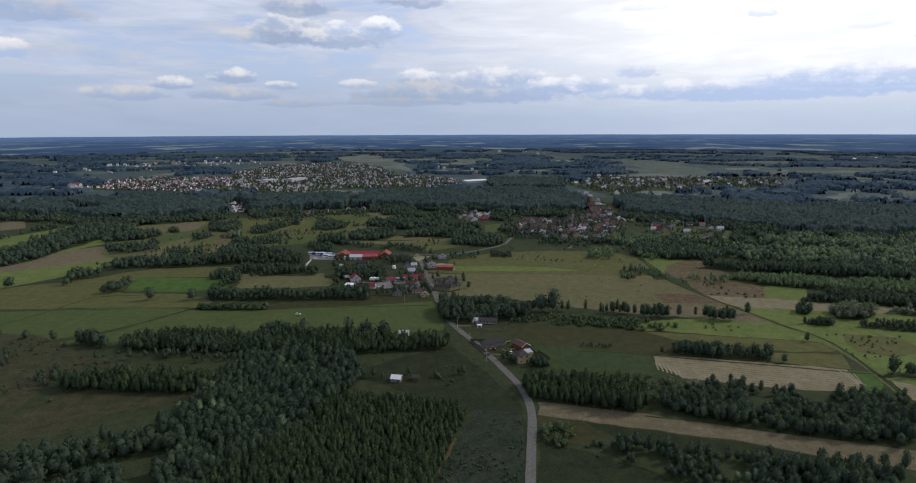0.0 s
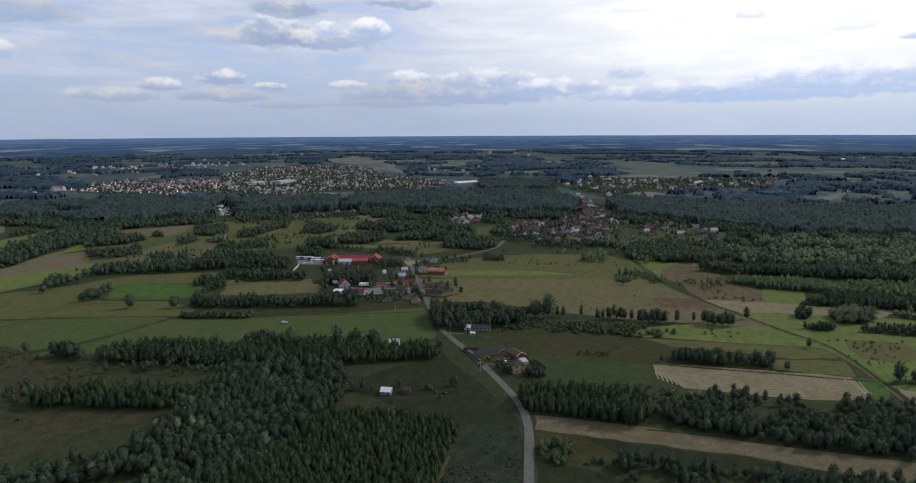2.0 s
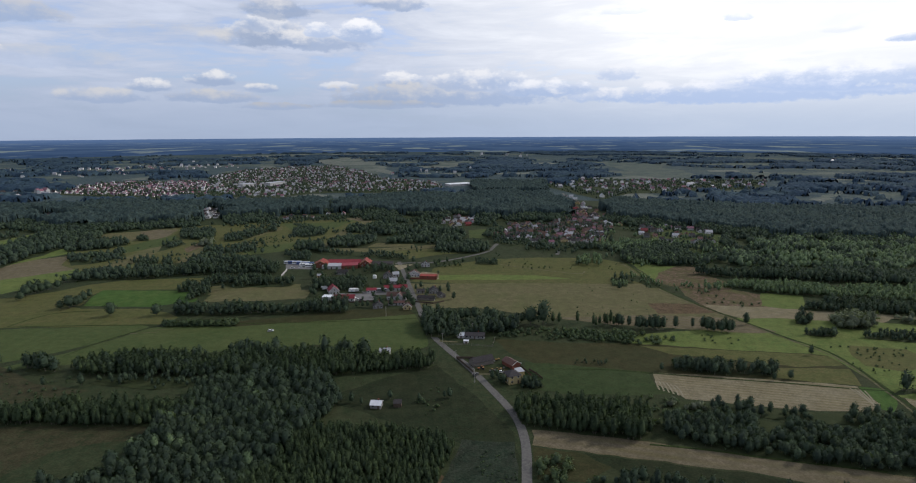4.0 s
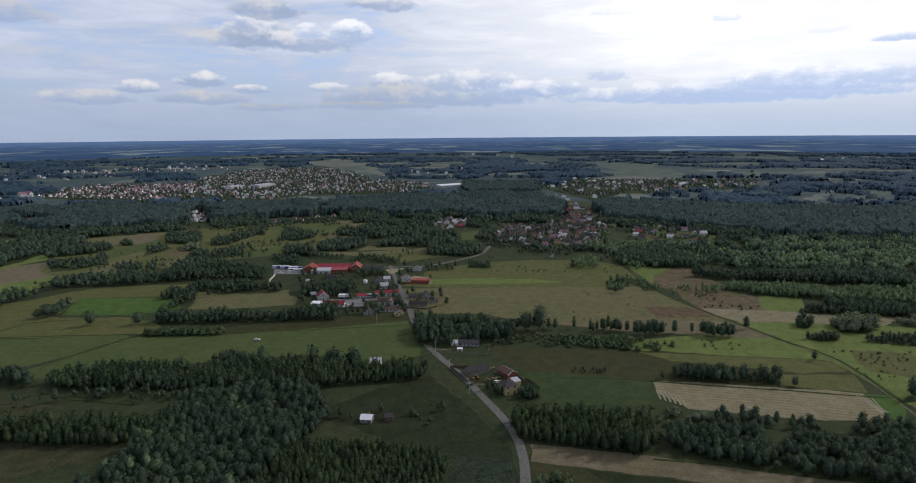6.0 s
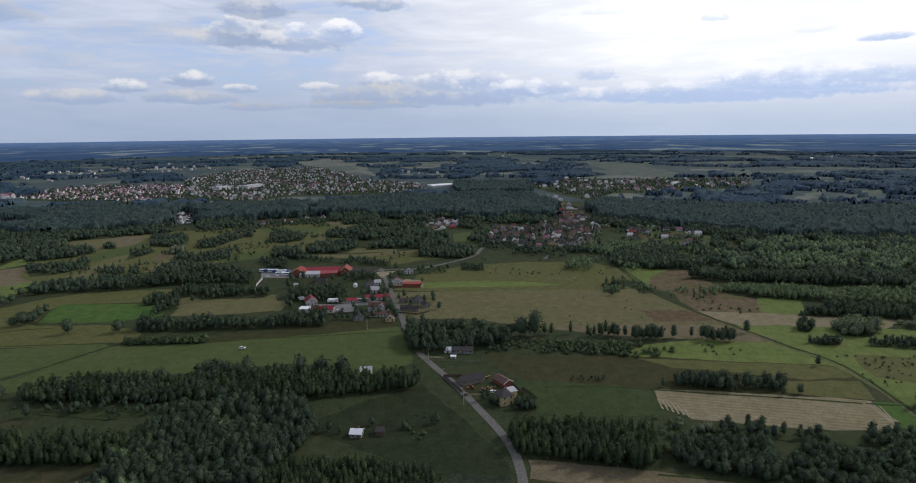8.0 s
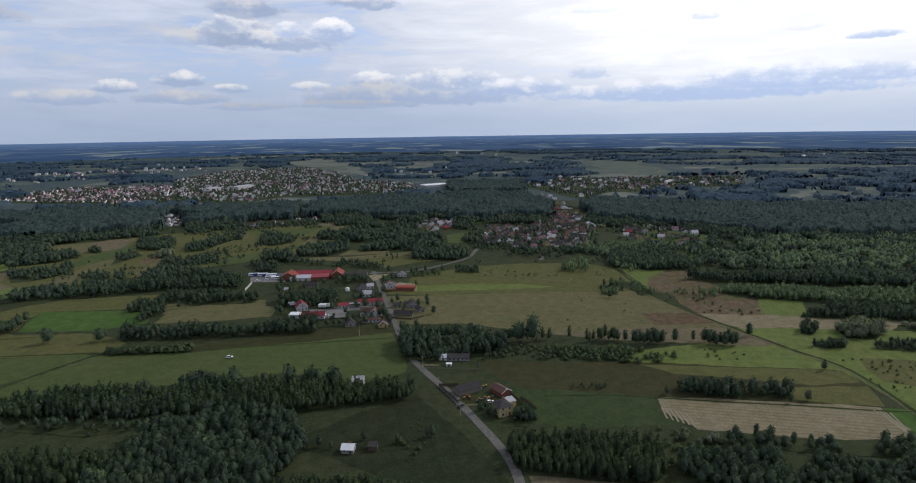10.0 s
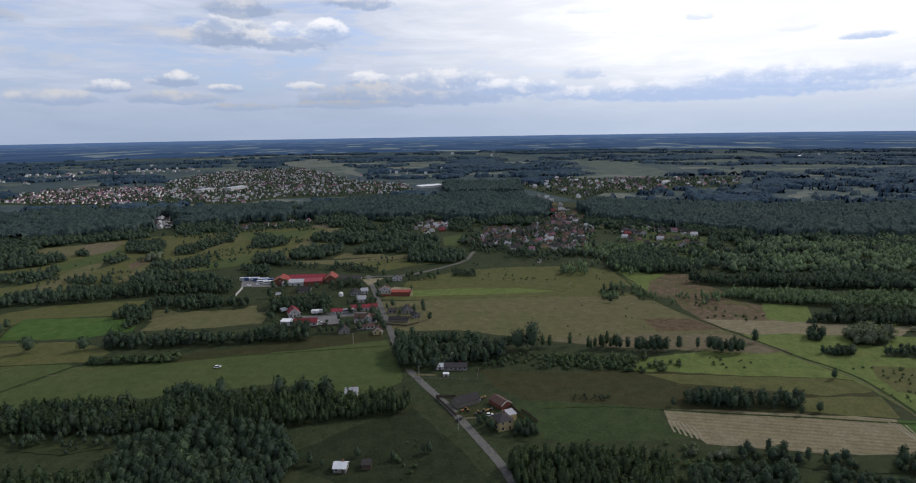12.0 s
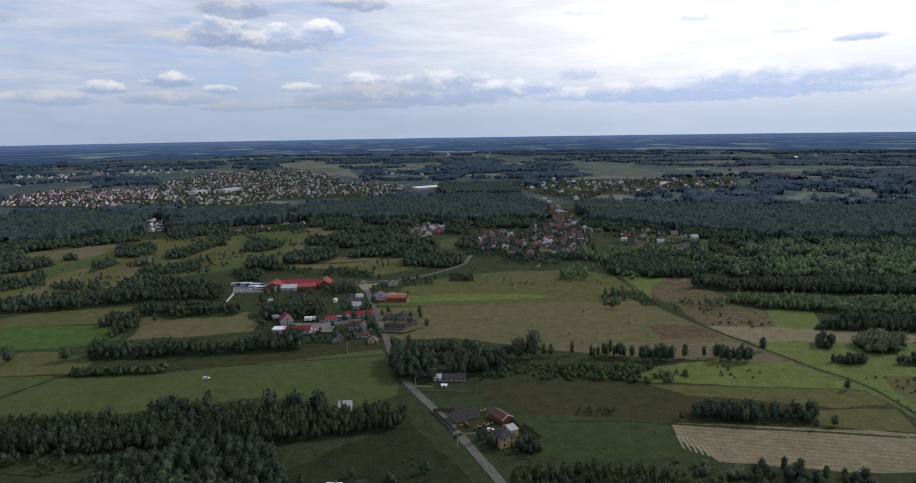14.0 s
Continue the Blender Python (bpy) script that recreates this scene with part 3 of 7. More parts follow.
    if kind != "shrub" and keep > 0.6:
        field("forest_floor", pts, 0.5, "woodland_floor")


def lattice(x, y, size, seed):
    """Smooth noise from 0 to 1 over the plan, one value every size metres."""
    table = np.random.default_rng(seed).random((64, 64))
    u, v = x / size + 1000.3, y / size + 1000.7
    i, j = np.floor(u).astype(int), np.floor(v).astype(int)
    p, q = u - i, v - j
    p, q = p * p * (3 - 2 * p), q * q * (3 - 2 * q)
    g = lambda a, b: table[a % 64, b % 64]
    return (g(i, j) * (1 - p) + g(i + 1, j) * p) * (1 - q) + (g(i, j + 1) * (1 - p) + g(i + 1, j + 1) * p) * q


def forest(kind, height, cell, pts, keep=1.0, label="far dark woodland"):
    """A closed forest that stays far off: one bumpy roof of tree tops over a polygon of the plan, falling to the ground at its ragged edges and clearings."""
    seed = int(abs(pts[0][0] * 13 + pts[0][1] * 7)) + 29
    rng = np.random.default_rng(seed)
    xs, ys = np.array(pts).T
    gx, gy = np.meshgrid(np.arange(xs.min() - cell, xs.max() + 2 * cell, cell), np.arange(ys.min() - cell, ys.max() + 2 * cell, cell))
    ny, nx = gx.shape
    x = gx.ravel() + rng.uniform(-0.4, 0.4, gx.size) * cell
    y = gy.ravel() + rng.uniform(-0.4, 0.4, gx.size) * cell
    ragged = 1 if kind == "pine" else 2.2
    wx = x + ((lattice(x, y, 40, seed) - 0.5) * 34 + (lattice(x, y, 13, seed + 6) - 0.5) * 12) * ragged
    wy = y + ((lattice(x, y, 40, seed + 1) - 0.5) * 44 + (lattice(x, y, 13, seed + 7) - 0.5) * 16) * ragged
    on = inside(wx, wy, pts) & (np.hypot(x, y) < 4250)
    if keep < 0.95:
        clump = 0.45 * lattice(x, y * 0.6, 130, seed + 2) + 0.33 * lattice(x, y * 0.7, 45, seed + 3) + 0.22 * lattice(x, y, 17, seed + 8)
        on &= clump < np.quantile(clump[on], keep) if on.any() else on
    for gap in FAR_OPEN + GLADES:
        on &= ~inside(wx, wy, gap)
    grid = on.reshape(ny, nx)
    full = grid[:-1, :-1] & grid[1:, :-1] & grid[:-1, 1:] & grid[1:, 1:]
    if not full.any():
        return
    core = grid.copy()
    core[1:, :] &= grid[:-1, :]
    core[:-1, :] &= grid[1:, :]
    core[:, 1:] &= grid[:, :-1]
    core[:, :-1] &= grid[:, 1:]
    px, py, pz, k = lift(x, y)
    top = height * (0.64 + 0.22 * lattice(x, y, 60, seed + 4) + 0.34 * lattice(x, y, 11, seed + 5)) * (1 + rng.normal(0, 0.15 if kind == "pine" else 0.2, x.size))
    pz = pz + np.where(core.ravel(), top, -0.3) * k
    j, i = np.nonzero(full)
    a = j * nx + i
    tris = np.vstack([np.column_stack([a, a + 1, a + nx + 1]), np.column_stack([a, a + nx + 1, a + nx])])
    used = np.unique(tris)
    index = np.zeros(x.size, int)
    index[used] = np.arange(len(used))
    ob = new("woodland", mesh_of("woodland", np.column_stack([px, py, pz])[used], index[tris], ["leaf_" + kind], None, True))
    tagged(ob, label, "trees", kind="stuff")


TREE_WORDS = {"light": "single light green tree with a loose crown", "round": "single broad green tree with a dense crown", "slim": "single slender young tree with a narrow crown"}


def trees(kind, height, places, wide=1.0):
    """Single trees, each a thing with trunk and crown."""
    for x, y in places:
        rng = np.random.default_rng(int(abs(x * 31 + y * 17)) + 3)
        far = math.hypot(x, y)
        top = new("tree")
        cv, ct, cn = crown(kind, 0 if far < 650 else 1, rng)
        tv, tt = trunk(kind, rng, True)
        h = height * rng.uniform(0.78, 1.15)
        wide_now = wide * rng.uniform(0.75, 1.1)
        for part_name, v, t, mat, nrm in (("crown", cv, ct, "leaf_" + kind, cn), ("trunk", tv, tt, "bark", None)):
            ob = new(part_name, mesh_of(part_name, v * (h * wide_now, h * wide_now, h), t, [mat], None, True, nrm))
            ob.parent = top
        px, py, pz, k = lift(x, y)
        top.matrix_world = pose(float(px), float(py), float(pz), 0, 0, rng.uniform(0, 360))
        tagged(top, TREE_WORDS[kind], "tree", "single trees in the meadows")


def patchwork(kind, near, far, count, seed):
    """Narrow far parcels of one cover, strewn over the land between two distances."""
    rng = np.random.default_rng(seed)
    for _ in range(count):
        a = rng.uniform(-0.80, 0.85)
        r = near * (far / near) ** rng.random()
        long, wide = r * rng.uniform(0.015, 0.06), r * rng.uniform(0.012, 0.035)
        t = rng.uniform(-0.35, 0.35) - a * 0.5
        cx, cy = r * math.sin(a), r * math.cos(a)
        quad = [(cx + u * long * math.cos(t) - v * wide * math.sin(t), cy + u * long * math.sin(t) + v * wide * math.cos(t)) for u, v in ((-1, -1), (1, -rng.uniform(0.5, 1)), (rng.uniform(0.6, 1), 1), (-rng.uniform(0.7, 1), rng.uniform(0.6, 1)))]
        field(kind, [(float(p), float(q)) for p, q in quad])


make_ground()


def make_backdrop():
    """Blue wooded distance on the skyline, past the last land: a glowing sheet with painted haze."""
    m = bpy.data.materials.new("distance")
    m.use_nodes = True
    n = Nodes(m.node_tree)
    co = n.add("ShaderNodeTexCoord").outputs["Object"]
    sep = n.add("ShaderNodeSeparateXYZ", {0: co}).outputs
    az = n.math("ARCTAN2", sep[0], sep[1])
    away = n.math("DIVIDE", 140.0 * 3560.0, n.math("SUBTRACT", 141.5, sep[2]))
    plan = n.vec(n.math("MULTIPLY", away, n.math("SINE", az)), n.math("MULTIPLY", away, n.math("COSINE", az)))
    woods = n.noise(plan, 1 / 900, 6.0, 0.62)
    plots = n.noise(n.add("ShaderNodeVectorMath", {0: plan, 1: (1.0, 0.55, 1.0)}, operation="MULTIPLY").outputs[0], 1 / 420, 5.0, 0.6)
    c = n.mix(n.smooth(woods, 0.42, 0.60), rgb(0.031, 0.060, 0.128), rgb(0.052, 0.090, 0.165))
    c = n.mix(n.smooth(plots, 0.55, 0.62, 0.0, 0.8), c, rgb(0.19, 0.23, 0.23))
    # painted haze: paler and bluer the farther away
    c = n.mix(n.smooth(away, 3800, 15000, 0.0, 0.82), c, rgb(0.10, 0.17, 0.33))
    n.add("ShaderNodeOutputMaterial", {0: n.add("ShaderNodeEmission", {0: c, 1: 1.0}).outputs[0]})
    MATS["distance"] = m
    V, T, turns = [], [], 160
    for i in range(turns):
        a = (i / (turns - 1) - 0.5) * 3.6
        r = 3560
        for z in (12, 111.5 + 1.2 * noise.noise((a * 14, 0, 0)) + 0.7 * noise.noise((a * 60, 3, 0))):
            V.append((r * math.sin(a), r * math.cos(a), z))
    for i in range(turns - 1):
        T += [(2 * i, 2 * i + 2, 2 * i + 3), (2 * i, 2 * i + 3, 2 * i + 1)]
    tagged(new("backdrop", mesh_of("backdrop", V, T, ["distance"], None, True)), "glowing backdrop of wooded skyline with blue haze painted in", "backdrop", kind="structure")


make_backdrop()

# ---- buildings, vehicles, fences ----


def part(name, verts, faces, mat, parent, label=""):
    """One mesh object under a thing or a part."""
    me = bpy.data.meshes.new(name)
    me.from_pydata([tuple(v) for v in verts], [], faces)
    me.materials.append(MATS[mat])
    me.update()
    ob = new(name, me)
    ob.parent = parent
    if label:
        ob["label"] = label
    return ob


def box(x0, y0, z0, x1, y1, z1, n=0):
    v = [(x0, y0, z0), (x1, y0, z0), (x1, y1, z0), (x0, y1, z0), (x0, y0, z1), (x1, y0, z1), (x1, y1, z1), (x0, y1, z1)]
    f = [(0, 3, 2, 1), (4, 5, 6, 7), (0, 1, 5, 4), (1, 2, 6, 5), (2, 3, 7, 6), (3, 0, 4, 7)]
    return v, [tuple(i + n for i in q) for q in f]


def boxes(*bs):
    V, F = [], []
    for b in bs:
        v, f = box(*b, n=len(V))
        V += v
        F += f
    return V, F


def window(house, x, y, z, w, h, nx, ny):
    """A framed window on a wall whose outside is towards (nx, ny)."""
    tx, ty = -ny, nx
    def slab(o0, o1, hw, z0, z1):
        pts = [(x + tx * s * hw + nx * o, y + ty * s * hw + ny * o, zz) for zz in (z0, z1) for o in (o0, o1) for s in (-1, 1)]
        return pts, [(0, 1, 3, 2), (4, 6, 7, 5), (2, 3, 7, 6), (0, 4, 5, 1), (0, 2, 6, 4), (1, 5, 7, 3)]
    fr = part("window", *slab(-0.02, 0.05, w / 2 + 0.08, z - 0.08, z + h + 0.08), "frame_white", house)
    part("pane", *slab(0.05, 0.06, w / 2, z, z + h), "window_glass", fr)
    return fr


def slope(a, b, c, d, thick):
    """A roof slab over the four corners (eave a, b; ridge c, d)."""
    top = [Vector(p) for p in (a, b, c, d)]
    n = (top[1] - top[0]).cross(top[3] - top[0]).normalized() * thick
    if n.z < 0:
        n = -n
    return [tuple(p + n) for p in top] + [tuple(p) for p in top], [(0, 1, 2, 3), (7, 6, 5, 4), (0, 4, 5, 1), (1, 5, 6, 2), (2, 6, 7, 3), (3, 7, 4, 0)]


def join(*vf):
    V, F = [], []
    for v, f in vf:
        F += [tuple(i + len(V) for i in q) for q in f]
        V += list(v)
    return V, F


def house(x, y, ang, length, depth, eave, ridge, wall, roof, label, along="x", hip=False, rows=1, chimney=True, trim=None, category="house", doors=1, gap=2.6, group="", verge=0.35):
    """A building: front wall centred on (x, y), its plan going back from there. along: the ridge's direction."""
    top = new(category)
    L, D = length / 2, depth
    V, F = box(-L, 0, -0.3, L, D, eave)
    if not hip:
        if along == "x":
            n = len(V)
            V += [(-L, D / 2, ridge), (L, D / 2, ridge)]
            F += [(4, n, 7), (5, 6, n + 1), (4, 5, n + 1, n), (7, n, n + 1, 6)]
        else:
            n = len(V)
            V += [(0, 0, ridge), (0, D, ridge)]
            F += [(4, 5, n), (6, 7, n + 1), (4, n, n + 1, 7), (5, 6, n + 1, n)]
    wall_part = part("wall", V, F, wall, top)
    o, t, up = verge, 0.16, 0.01
    if hip:
        mx, my = max(0, L - D / 2), D / 2
        r0, r1 = (-mx - 0.01, D / 2, ridge), (mx + 0.01, D / 2, ridge)
        e = [(-L - o, -o, eave - 0.1), (L + o, -o, eave - 0.1), (L + o, D + o, eave - 0.1), (-L - o, D + o, eave - 0.1)]
        V = e + [r0, r1]
        F = [(0, 1, 5, 4), (2, 3, 4, 5), (1, 2, 5), (3, 0, 4), (3, 2, 1, 0)]
        part("roof", V, F, roof, top)
    elif along == "x":
        k = (ridge - eave) / (D / 2)
        part("roof", *join(slope((-L - o, -o, eave - o * k + up), (L + o, -o, eave - o * k + up), (L + o, D / 2, ridge + up), (-L - o, D / 2, ridge + up), t),
                           slope((L + o, D + o, eave - o * k + up), (-L - o, D + o, eave - o * k + up), (-L - o, D / 2, ridge + up), (L + o, D / 2, ridge + up), t)), roof, top)
    else:
        k = (ridge - eave) / L
        part("roof", *join(slope((-L - o, D + o, eave - o * k + up), (-L - o, -o, eave - o * k + up), (0, -o, ridge + up), (0, D + o, ridge + up), t),
                           slope((L + o, -o, eave - o * k + up), (L + o, D + o, eave - o * k + up), (0, D + o, ridge + up), (0, -o, ridge + up), t)), roof, top)
        if trim:
            for s in (-1, 1):
                part("bargeboard", *join(slope((s * (L + o), -o - 0.12, eave - o * k), (s * (L + o), -o, eave - o * k), (0, -o, ridge + 0.2), (0, -o - 0.12, ridge + 0.2), 0.35)), trim, top, "pale painted bargeboard")
    if chimney:
        cx, cy = L * 0.35, D * 0.58
        part("chimney", *boxes((cx - 0.3, cy - 0.3, eave, cx + 0.3, cy + 0.3, ridge + 0.7), (cx - 0.36, cy - 0.36, ridge + 0.7, cx + 0.36, cy + 0.36, ridge + 0.85)), "brick_wall", top)
    n = max(1, int(length / gap)) if rows else 0
    for r in range(rows):
        z = 0.9 + r * 2.7
        for i in range(n):
            wx = -L + (i + 0.5) * length / n
            if r == 0 and doors and i == n // 2:
                door = part("door", *box(wx - 0.5, -0.06, 0, wx + 0.5, 0.02, 2.05), "wood_dark", top)
                continue
            window(top, wx, 0, z, 1.1, 1.2, 0, -1)
        for wy in ([D * 0.3, D * 0.7] if D > 5 else [D / 2]):
            window(top, L, wy, z, 1.0, 1.2, 1, 0)
            window(top, -L, wy, z, 1.0, 1.2, -1, 0)
    if along == "y" and rows and not hip and ridge - eave > 2:
        window(top, 0, 0, eave + 0.2, 1.0, 1.1, 0, -1)
    px, py, pz, k = lift(x, y)
    top.matrix_world = pose(float(px), float(py), float(pz), 0, 0, ang)
    return tagged(top, label, category, group)


def disc(cx, cy, cz, r, w, n=10):
    """A wheel lying along y."""
    V = [(cx + r * math.cos(i * 6.2832 / n), cy + s * w / 2, cz + r * math.sin(i * 6.2832 / n)) for s in (-1, 1) for i in range(n)]
    F = [tuple(range(n)), tuple(range(2 * n - 1, n - 1, -1))] + [(i, i + n, (i + 1) % n + n, (i + 1) % n) for i in range(n)]
    return V, F


def profile(pts, half):
    """A body with the side outline pts (x, z), 2 * half wide, its upper edge drawn in."""
    n = len(pts)
    hi = max(z for _, z in pts)
    V = [(x, s * (half - (0.12 * half if z > 0.7 * hi else 0)), z) for s in (-1, 1) for x, z in pts]
    F = [tuple(range(n)), tuple(range(2 * n - 1, n - 1, -1))] + [((i + 1) % n, i, i + n, (i + 1) % n + n) for i in range(n)]
    return V, F


def wheels(top, xs, half, r):
    for wx in xs:
        for s in (-1, 1):
            w = part("wheel", *disc(wx, s * half, r, r, 0.22), "rubber", top)
            part("rim", *disc(wx, s * (half + 0.02), r, r * 0.55, 0.22), "roof_pale", w)


def stand(top, x, y, ang, label, category, group="", size=1.0):
    px, py, pz, _ = lift(x, y)
    top.matrix_world = pose(float(px), float(py), float(pz) + 0.22, 0, 0, ang) @ Matrix.Diagonal((size, size, size, 1))
    return tagged(top, label, category, group)


def car(x, y, ang, paint="paint_white", word="white"):
    top = new("car")
    part("body", *profile([(-2.1, 0.3), (2.1, 0.3), (2.15, 0.75), (1.2, 0.92), (-2.0, 0.95), (-2.15, 0.6)], 0.85), paint, top)
    part("cabin", *profile([(-1.8, 0.9), (1.1, 0.9), (0.4, 1.42), (-1.4, 1.45)], 0.76), "window_glass", top, "dark glazed cabin")
    part("roof", *box(-1.35, -0.62, 1.42, 0.38, 0.62, 1.5), paint, top)
    wheels(top, (-1.3, 1.35), 0.78, 0.32)
    return stand(top, x, y, ang, word + " parked passenger car", "car")


def truck(x, y, ang, length=8.0, paint="paint_white", word="white box truck parked on a yard", bus=False):
    top = new("bus" if bus else "truck")
    h = length / 2
    if bus:
        part("body", *profile([(-h, 0.45), (h, 0.45), (h, 2.2), (h - 0.35, 3.0), (-h, 3.05)], 1.25), paint, top)
        for s in (-1, 1):
            part("window_band", *box(-h + 0.4, s * 1.24 - 0.02, 1.5, h - 0.4, s * 1.24 + 0.02, 2.35), "window_glass", top, "dark window band")
    else:
        part("box", *box(-h, -1.25, 1.0, h - 2.3, 1.25, 3.4), paint, top)
        part("cab", *profile([(h - 2.2, 0.5), (h, 0.5), (h, 1.6), (h - 0.4, 2.6), (h - 2.2, 2.7)], 1.15), paint, top)
        part("windscreen", *box(h - 0.2, -0.95, 1.65, h - 0.02, 0.95, 2.3), "window_glass", top)
    wheels(top, (-h + 1.3, h - 1.2), 1.1, 0.48)
    return stand(top, x, y, ang, word, "bus" if bus else "truck")


def tractor(x, y, ang, paint="paint_yellow", word="yellow"):
    top = new("tractor")
    part("hood", *profile([(0.1, 0.75), (1.7, 0.75), (1.75, 1.3), (0.1, 1.5)], 0.42), paint, top)
    part("cab", *profile([(-1.1, 0.9), (0.2, 0.9), (0.05, 2.3), (-1.0, 2.35)], 0.68), "window_glass", top, "dark glazed cab")
    part("roof", *box(-1.1, -0.75, 2.33, 0.15, 0.75, 2.45), paint, top)
    for s in (-1, 1):
        part("wheel", *disc(-0.7, s * 0.8, 0.75, 0.75, 0.4, 12), "rubber", top)
        part("wheel", *disc(1.3, s * 0.65, 0.45, 0.45, 0.3, 12), "rubber", top)
    return stand(top, x, y, ang, word + " farm tractor parked in a farmyard", "tractor", "machines in the farmyard", 0.65)


def machine(x, y, ang, paint="paint_dark", word="dark"):
    top = new("farm_implement")
    part("frame", *boxes((-1.6, -0.15, 0.6, 1.6, 0.15, 0.85), (-1.3, -1.1, 0.5, -1.1, 1.1, 0.7), (0.9, -1.1, 0.5, 1.1, 1.1, 0.7)), "paint_dark", top)
    part("hopper", *profile([(-1.0, 0.85), (0.8, 0.85), (1.1, 1.5), (-1.3, 1.5)], 0.8), paint, top)
    part("drawbar", *box(1.6, -0.06, 0.55, 2.6, 0.06, 0.68), "paint_dark", top)
    wheels(top, (-0.4,), 1.0, 0.45)
    return stand(top, x, y, ang, word + " trailed farm implement parked in a farmyard", "farm implement", "machines in the farmyard", 0.65)


def fence(pts, height, label, mat="wood_dark", gap=2.5, solid=True):
    """Posts with boards or rails between them."""
    top = new("fence")
    for (x0, y0), (x1, y1) in zip(pts, pts[1:]):
        d = Vector((x1 - x0, y1 - y0))
        n = max(1, int(d.length / gap))
        u = d.normalized()
        s = Vector((-u.y, u.x))
        for i in range(n + 1):
            q = Vector((x0, y0)) + d * (i / n)
            part("post", *box(q.x - 0.07, q.y - 0.07, -0.2, q.x + 0.07, q.y + 0.07, height + 0.1), mat, top)
        spans = [(0.15, height)] if solid else [(0.35, 0.47), (height - 0.15, height)]
        for i in range(n):
            a, b = Vector((x0, y0)) + d * (i / n), Vector((x0, y0)) + d * ((i + 1) / n)
            for lo, hi in spans:
                V = [(p.x + s.x * w, p.y + s.y * w, z) for z in (lo, hi) for p, w in ((a, 0.02), (b, 0.02), (b, -0.02), (a, -0.02))]
                part("panel" if solid else "rail", V, [(0, 3, 2, 1), (4, 5, 6, 7), (0, 1, 5, 4), (1, 2, 6, 5), (2, 3, 7, 6), (3, 0, 4, 7)], mat, top)
    return tagged(top, label, "fence")


def pole(x, y, height=8.0):
    top = new("utility_pole")
    V = [(r * math.cos(a * 1.0472), r * math.sin(a * 1.0472), z) for z, r in ((-0.3, 0.15), (height, 0.09)) for a in range(6)]
    part("mast", V, [tuple(range(5, -1, -1)), tuple(range(6, 12))] + [(i, (i + 1) % 6, (i + 1) % 6 + 6, i + 6) for i in range(6)], "concrete", top)
    part("crossarm", *box(-0.8, -0.06, height - 0.5, 0.8, 0.06, height - 0.38), "wood_grey", top)
    for s in (-0.7, 0.0, 0.7):
        part("insulator", *box(s - 0.05, -0.05, height - 0.38, s + 0.05, 0.05, height - 0.2), "frame_white", top)
    px, py, pz, _ = lift(x, y)
    top.matrix_world = pose(float(px), float(py), float(pz), 0, 0, 20)
    return tagged(top, "pale concrete power line pole with a crossarm", "utility pole", "power line poles")


def tank(x, y, r, h):
    """A white upright tank with a domed lid."""
    top = new("storage_tank")
    n = 14
    rings = [(0, r), (h * 0.7, r), (h * 0.85, r * 0.85), (h * 0.96, r * 0.5), (h, 0.05)]
    V = [(q * math.cos(i * 6.2832 / n), q * math.sin(i * 6.2832 / n), z) for z, q in rings for i in range(n)]
    F = [(k * n + i, k * n + (i + 1) % n, (k + 1) * n + (i + 1) % n, (k + 1) * n + i) for k in range(4) for i in range(n)]
    part("shell", V, F, "paint_white", top)
    part("hatch", *box(-0.3, -0.3, h - 0.05, 0.3, 0.3, h + 0.15), "roof_pale", top)
    return stand(top, x, y, 0, "white round storage tank with a domed top", "tank")


def shed(x, y, ang, length, depth, height, wall, roof, label, fall=0.4):
    """A low building under one slightly tilted roof slab."""
    top = new("shed")
    L = length / 2
    V, F = box(-L, 0, -0.3, L, depth, height)
    V[6], V[7] = (L, depth, height + fall), (-L, depth, height + fall)
    part("wall", V, F, wall, top)
    part("roof", *slope((-L - 0.2, -0.2, height - 0.01), (L + 0.2, -0.2, height - 0.01), (L + 0.2, depth + 0.2, height + fall + 0.01), (-L - 0.2, depth + 0.2, height + fall + 0.01), 0.12), roof, top)
    part("door", *box(-0.6, -0.06, 0, 0.6, 0.02, min(2.05, height - 0.2)), "wood_dark", top)
    px, py, pz, _ = lift(x, y)
    top.matrix_world = pose(float(px), float(py), float(pz), 0, 0, ang)
    return tagged(top, label, "shed")


def scatter(pts, spacing, keep, seed):
    rng = np.random.default_rng(seed)
    xs, ys = np.array(pts).T
    a = rng.uniform(-0.25, 0.25)
    span = max(np.ptp(xs), np.ptp(ys))
    g = np.arange(-span, span, spacing)
    gx, gy = np.meshgrid(g, g * 1.25)
    gx, gy = gx.ravel(), gy.ravel()
    x = xs.mean() + gx * math.cos(a) - gy * math.sin(a) + rng.uniform(-0.4, 0.4, gx.size) * spacing
    y = ys.mean() + gx * math.sin(a) + gy * math.cos(a) + rng.uniform(-0.4, 0.4, gx.size) * spacing
    ok = inside(x, y, pts) & (rng.random(gx.size) < keep)
    return x[ok], y[ok], math.degrees(a), rng


VILLAGE = {}
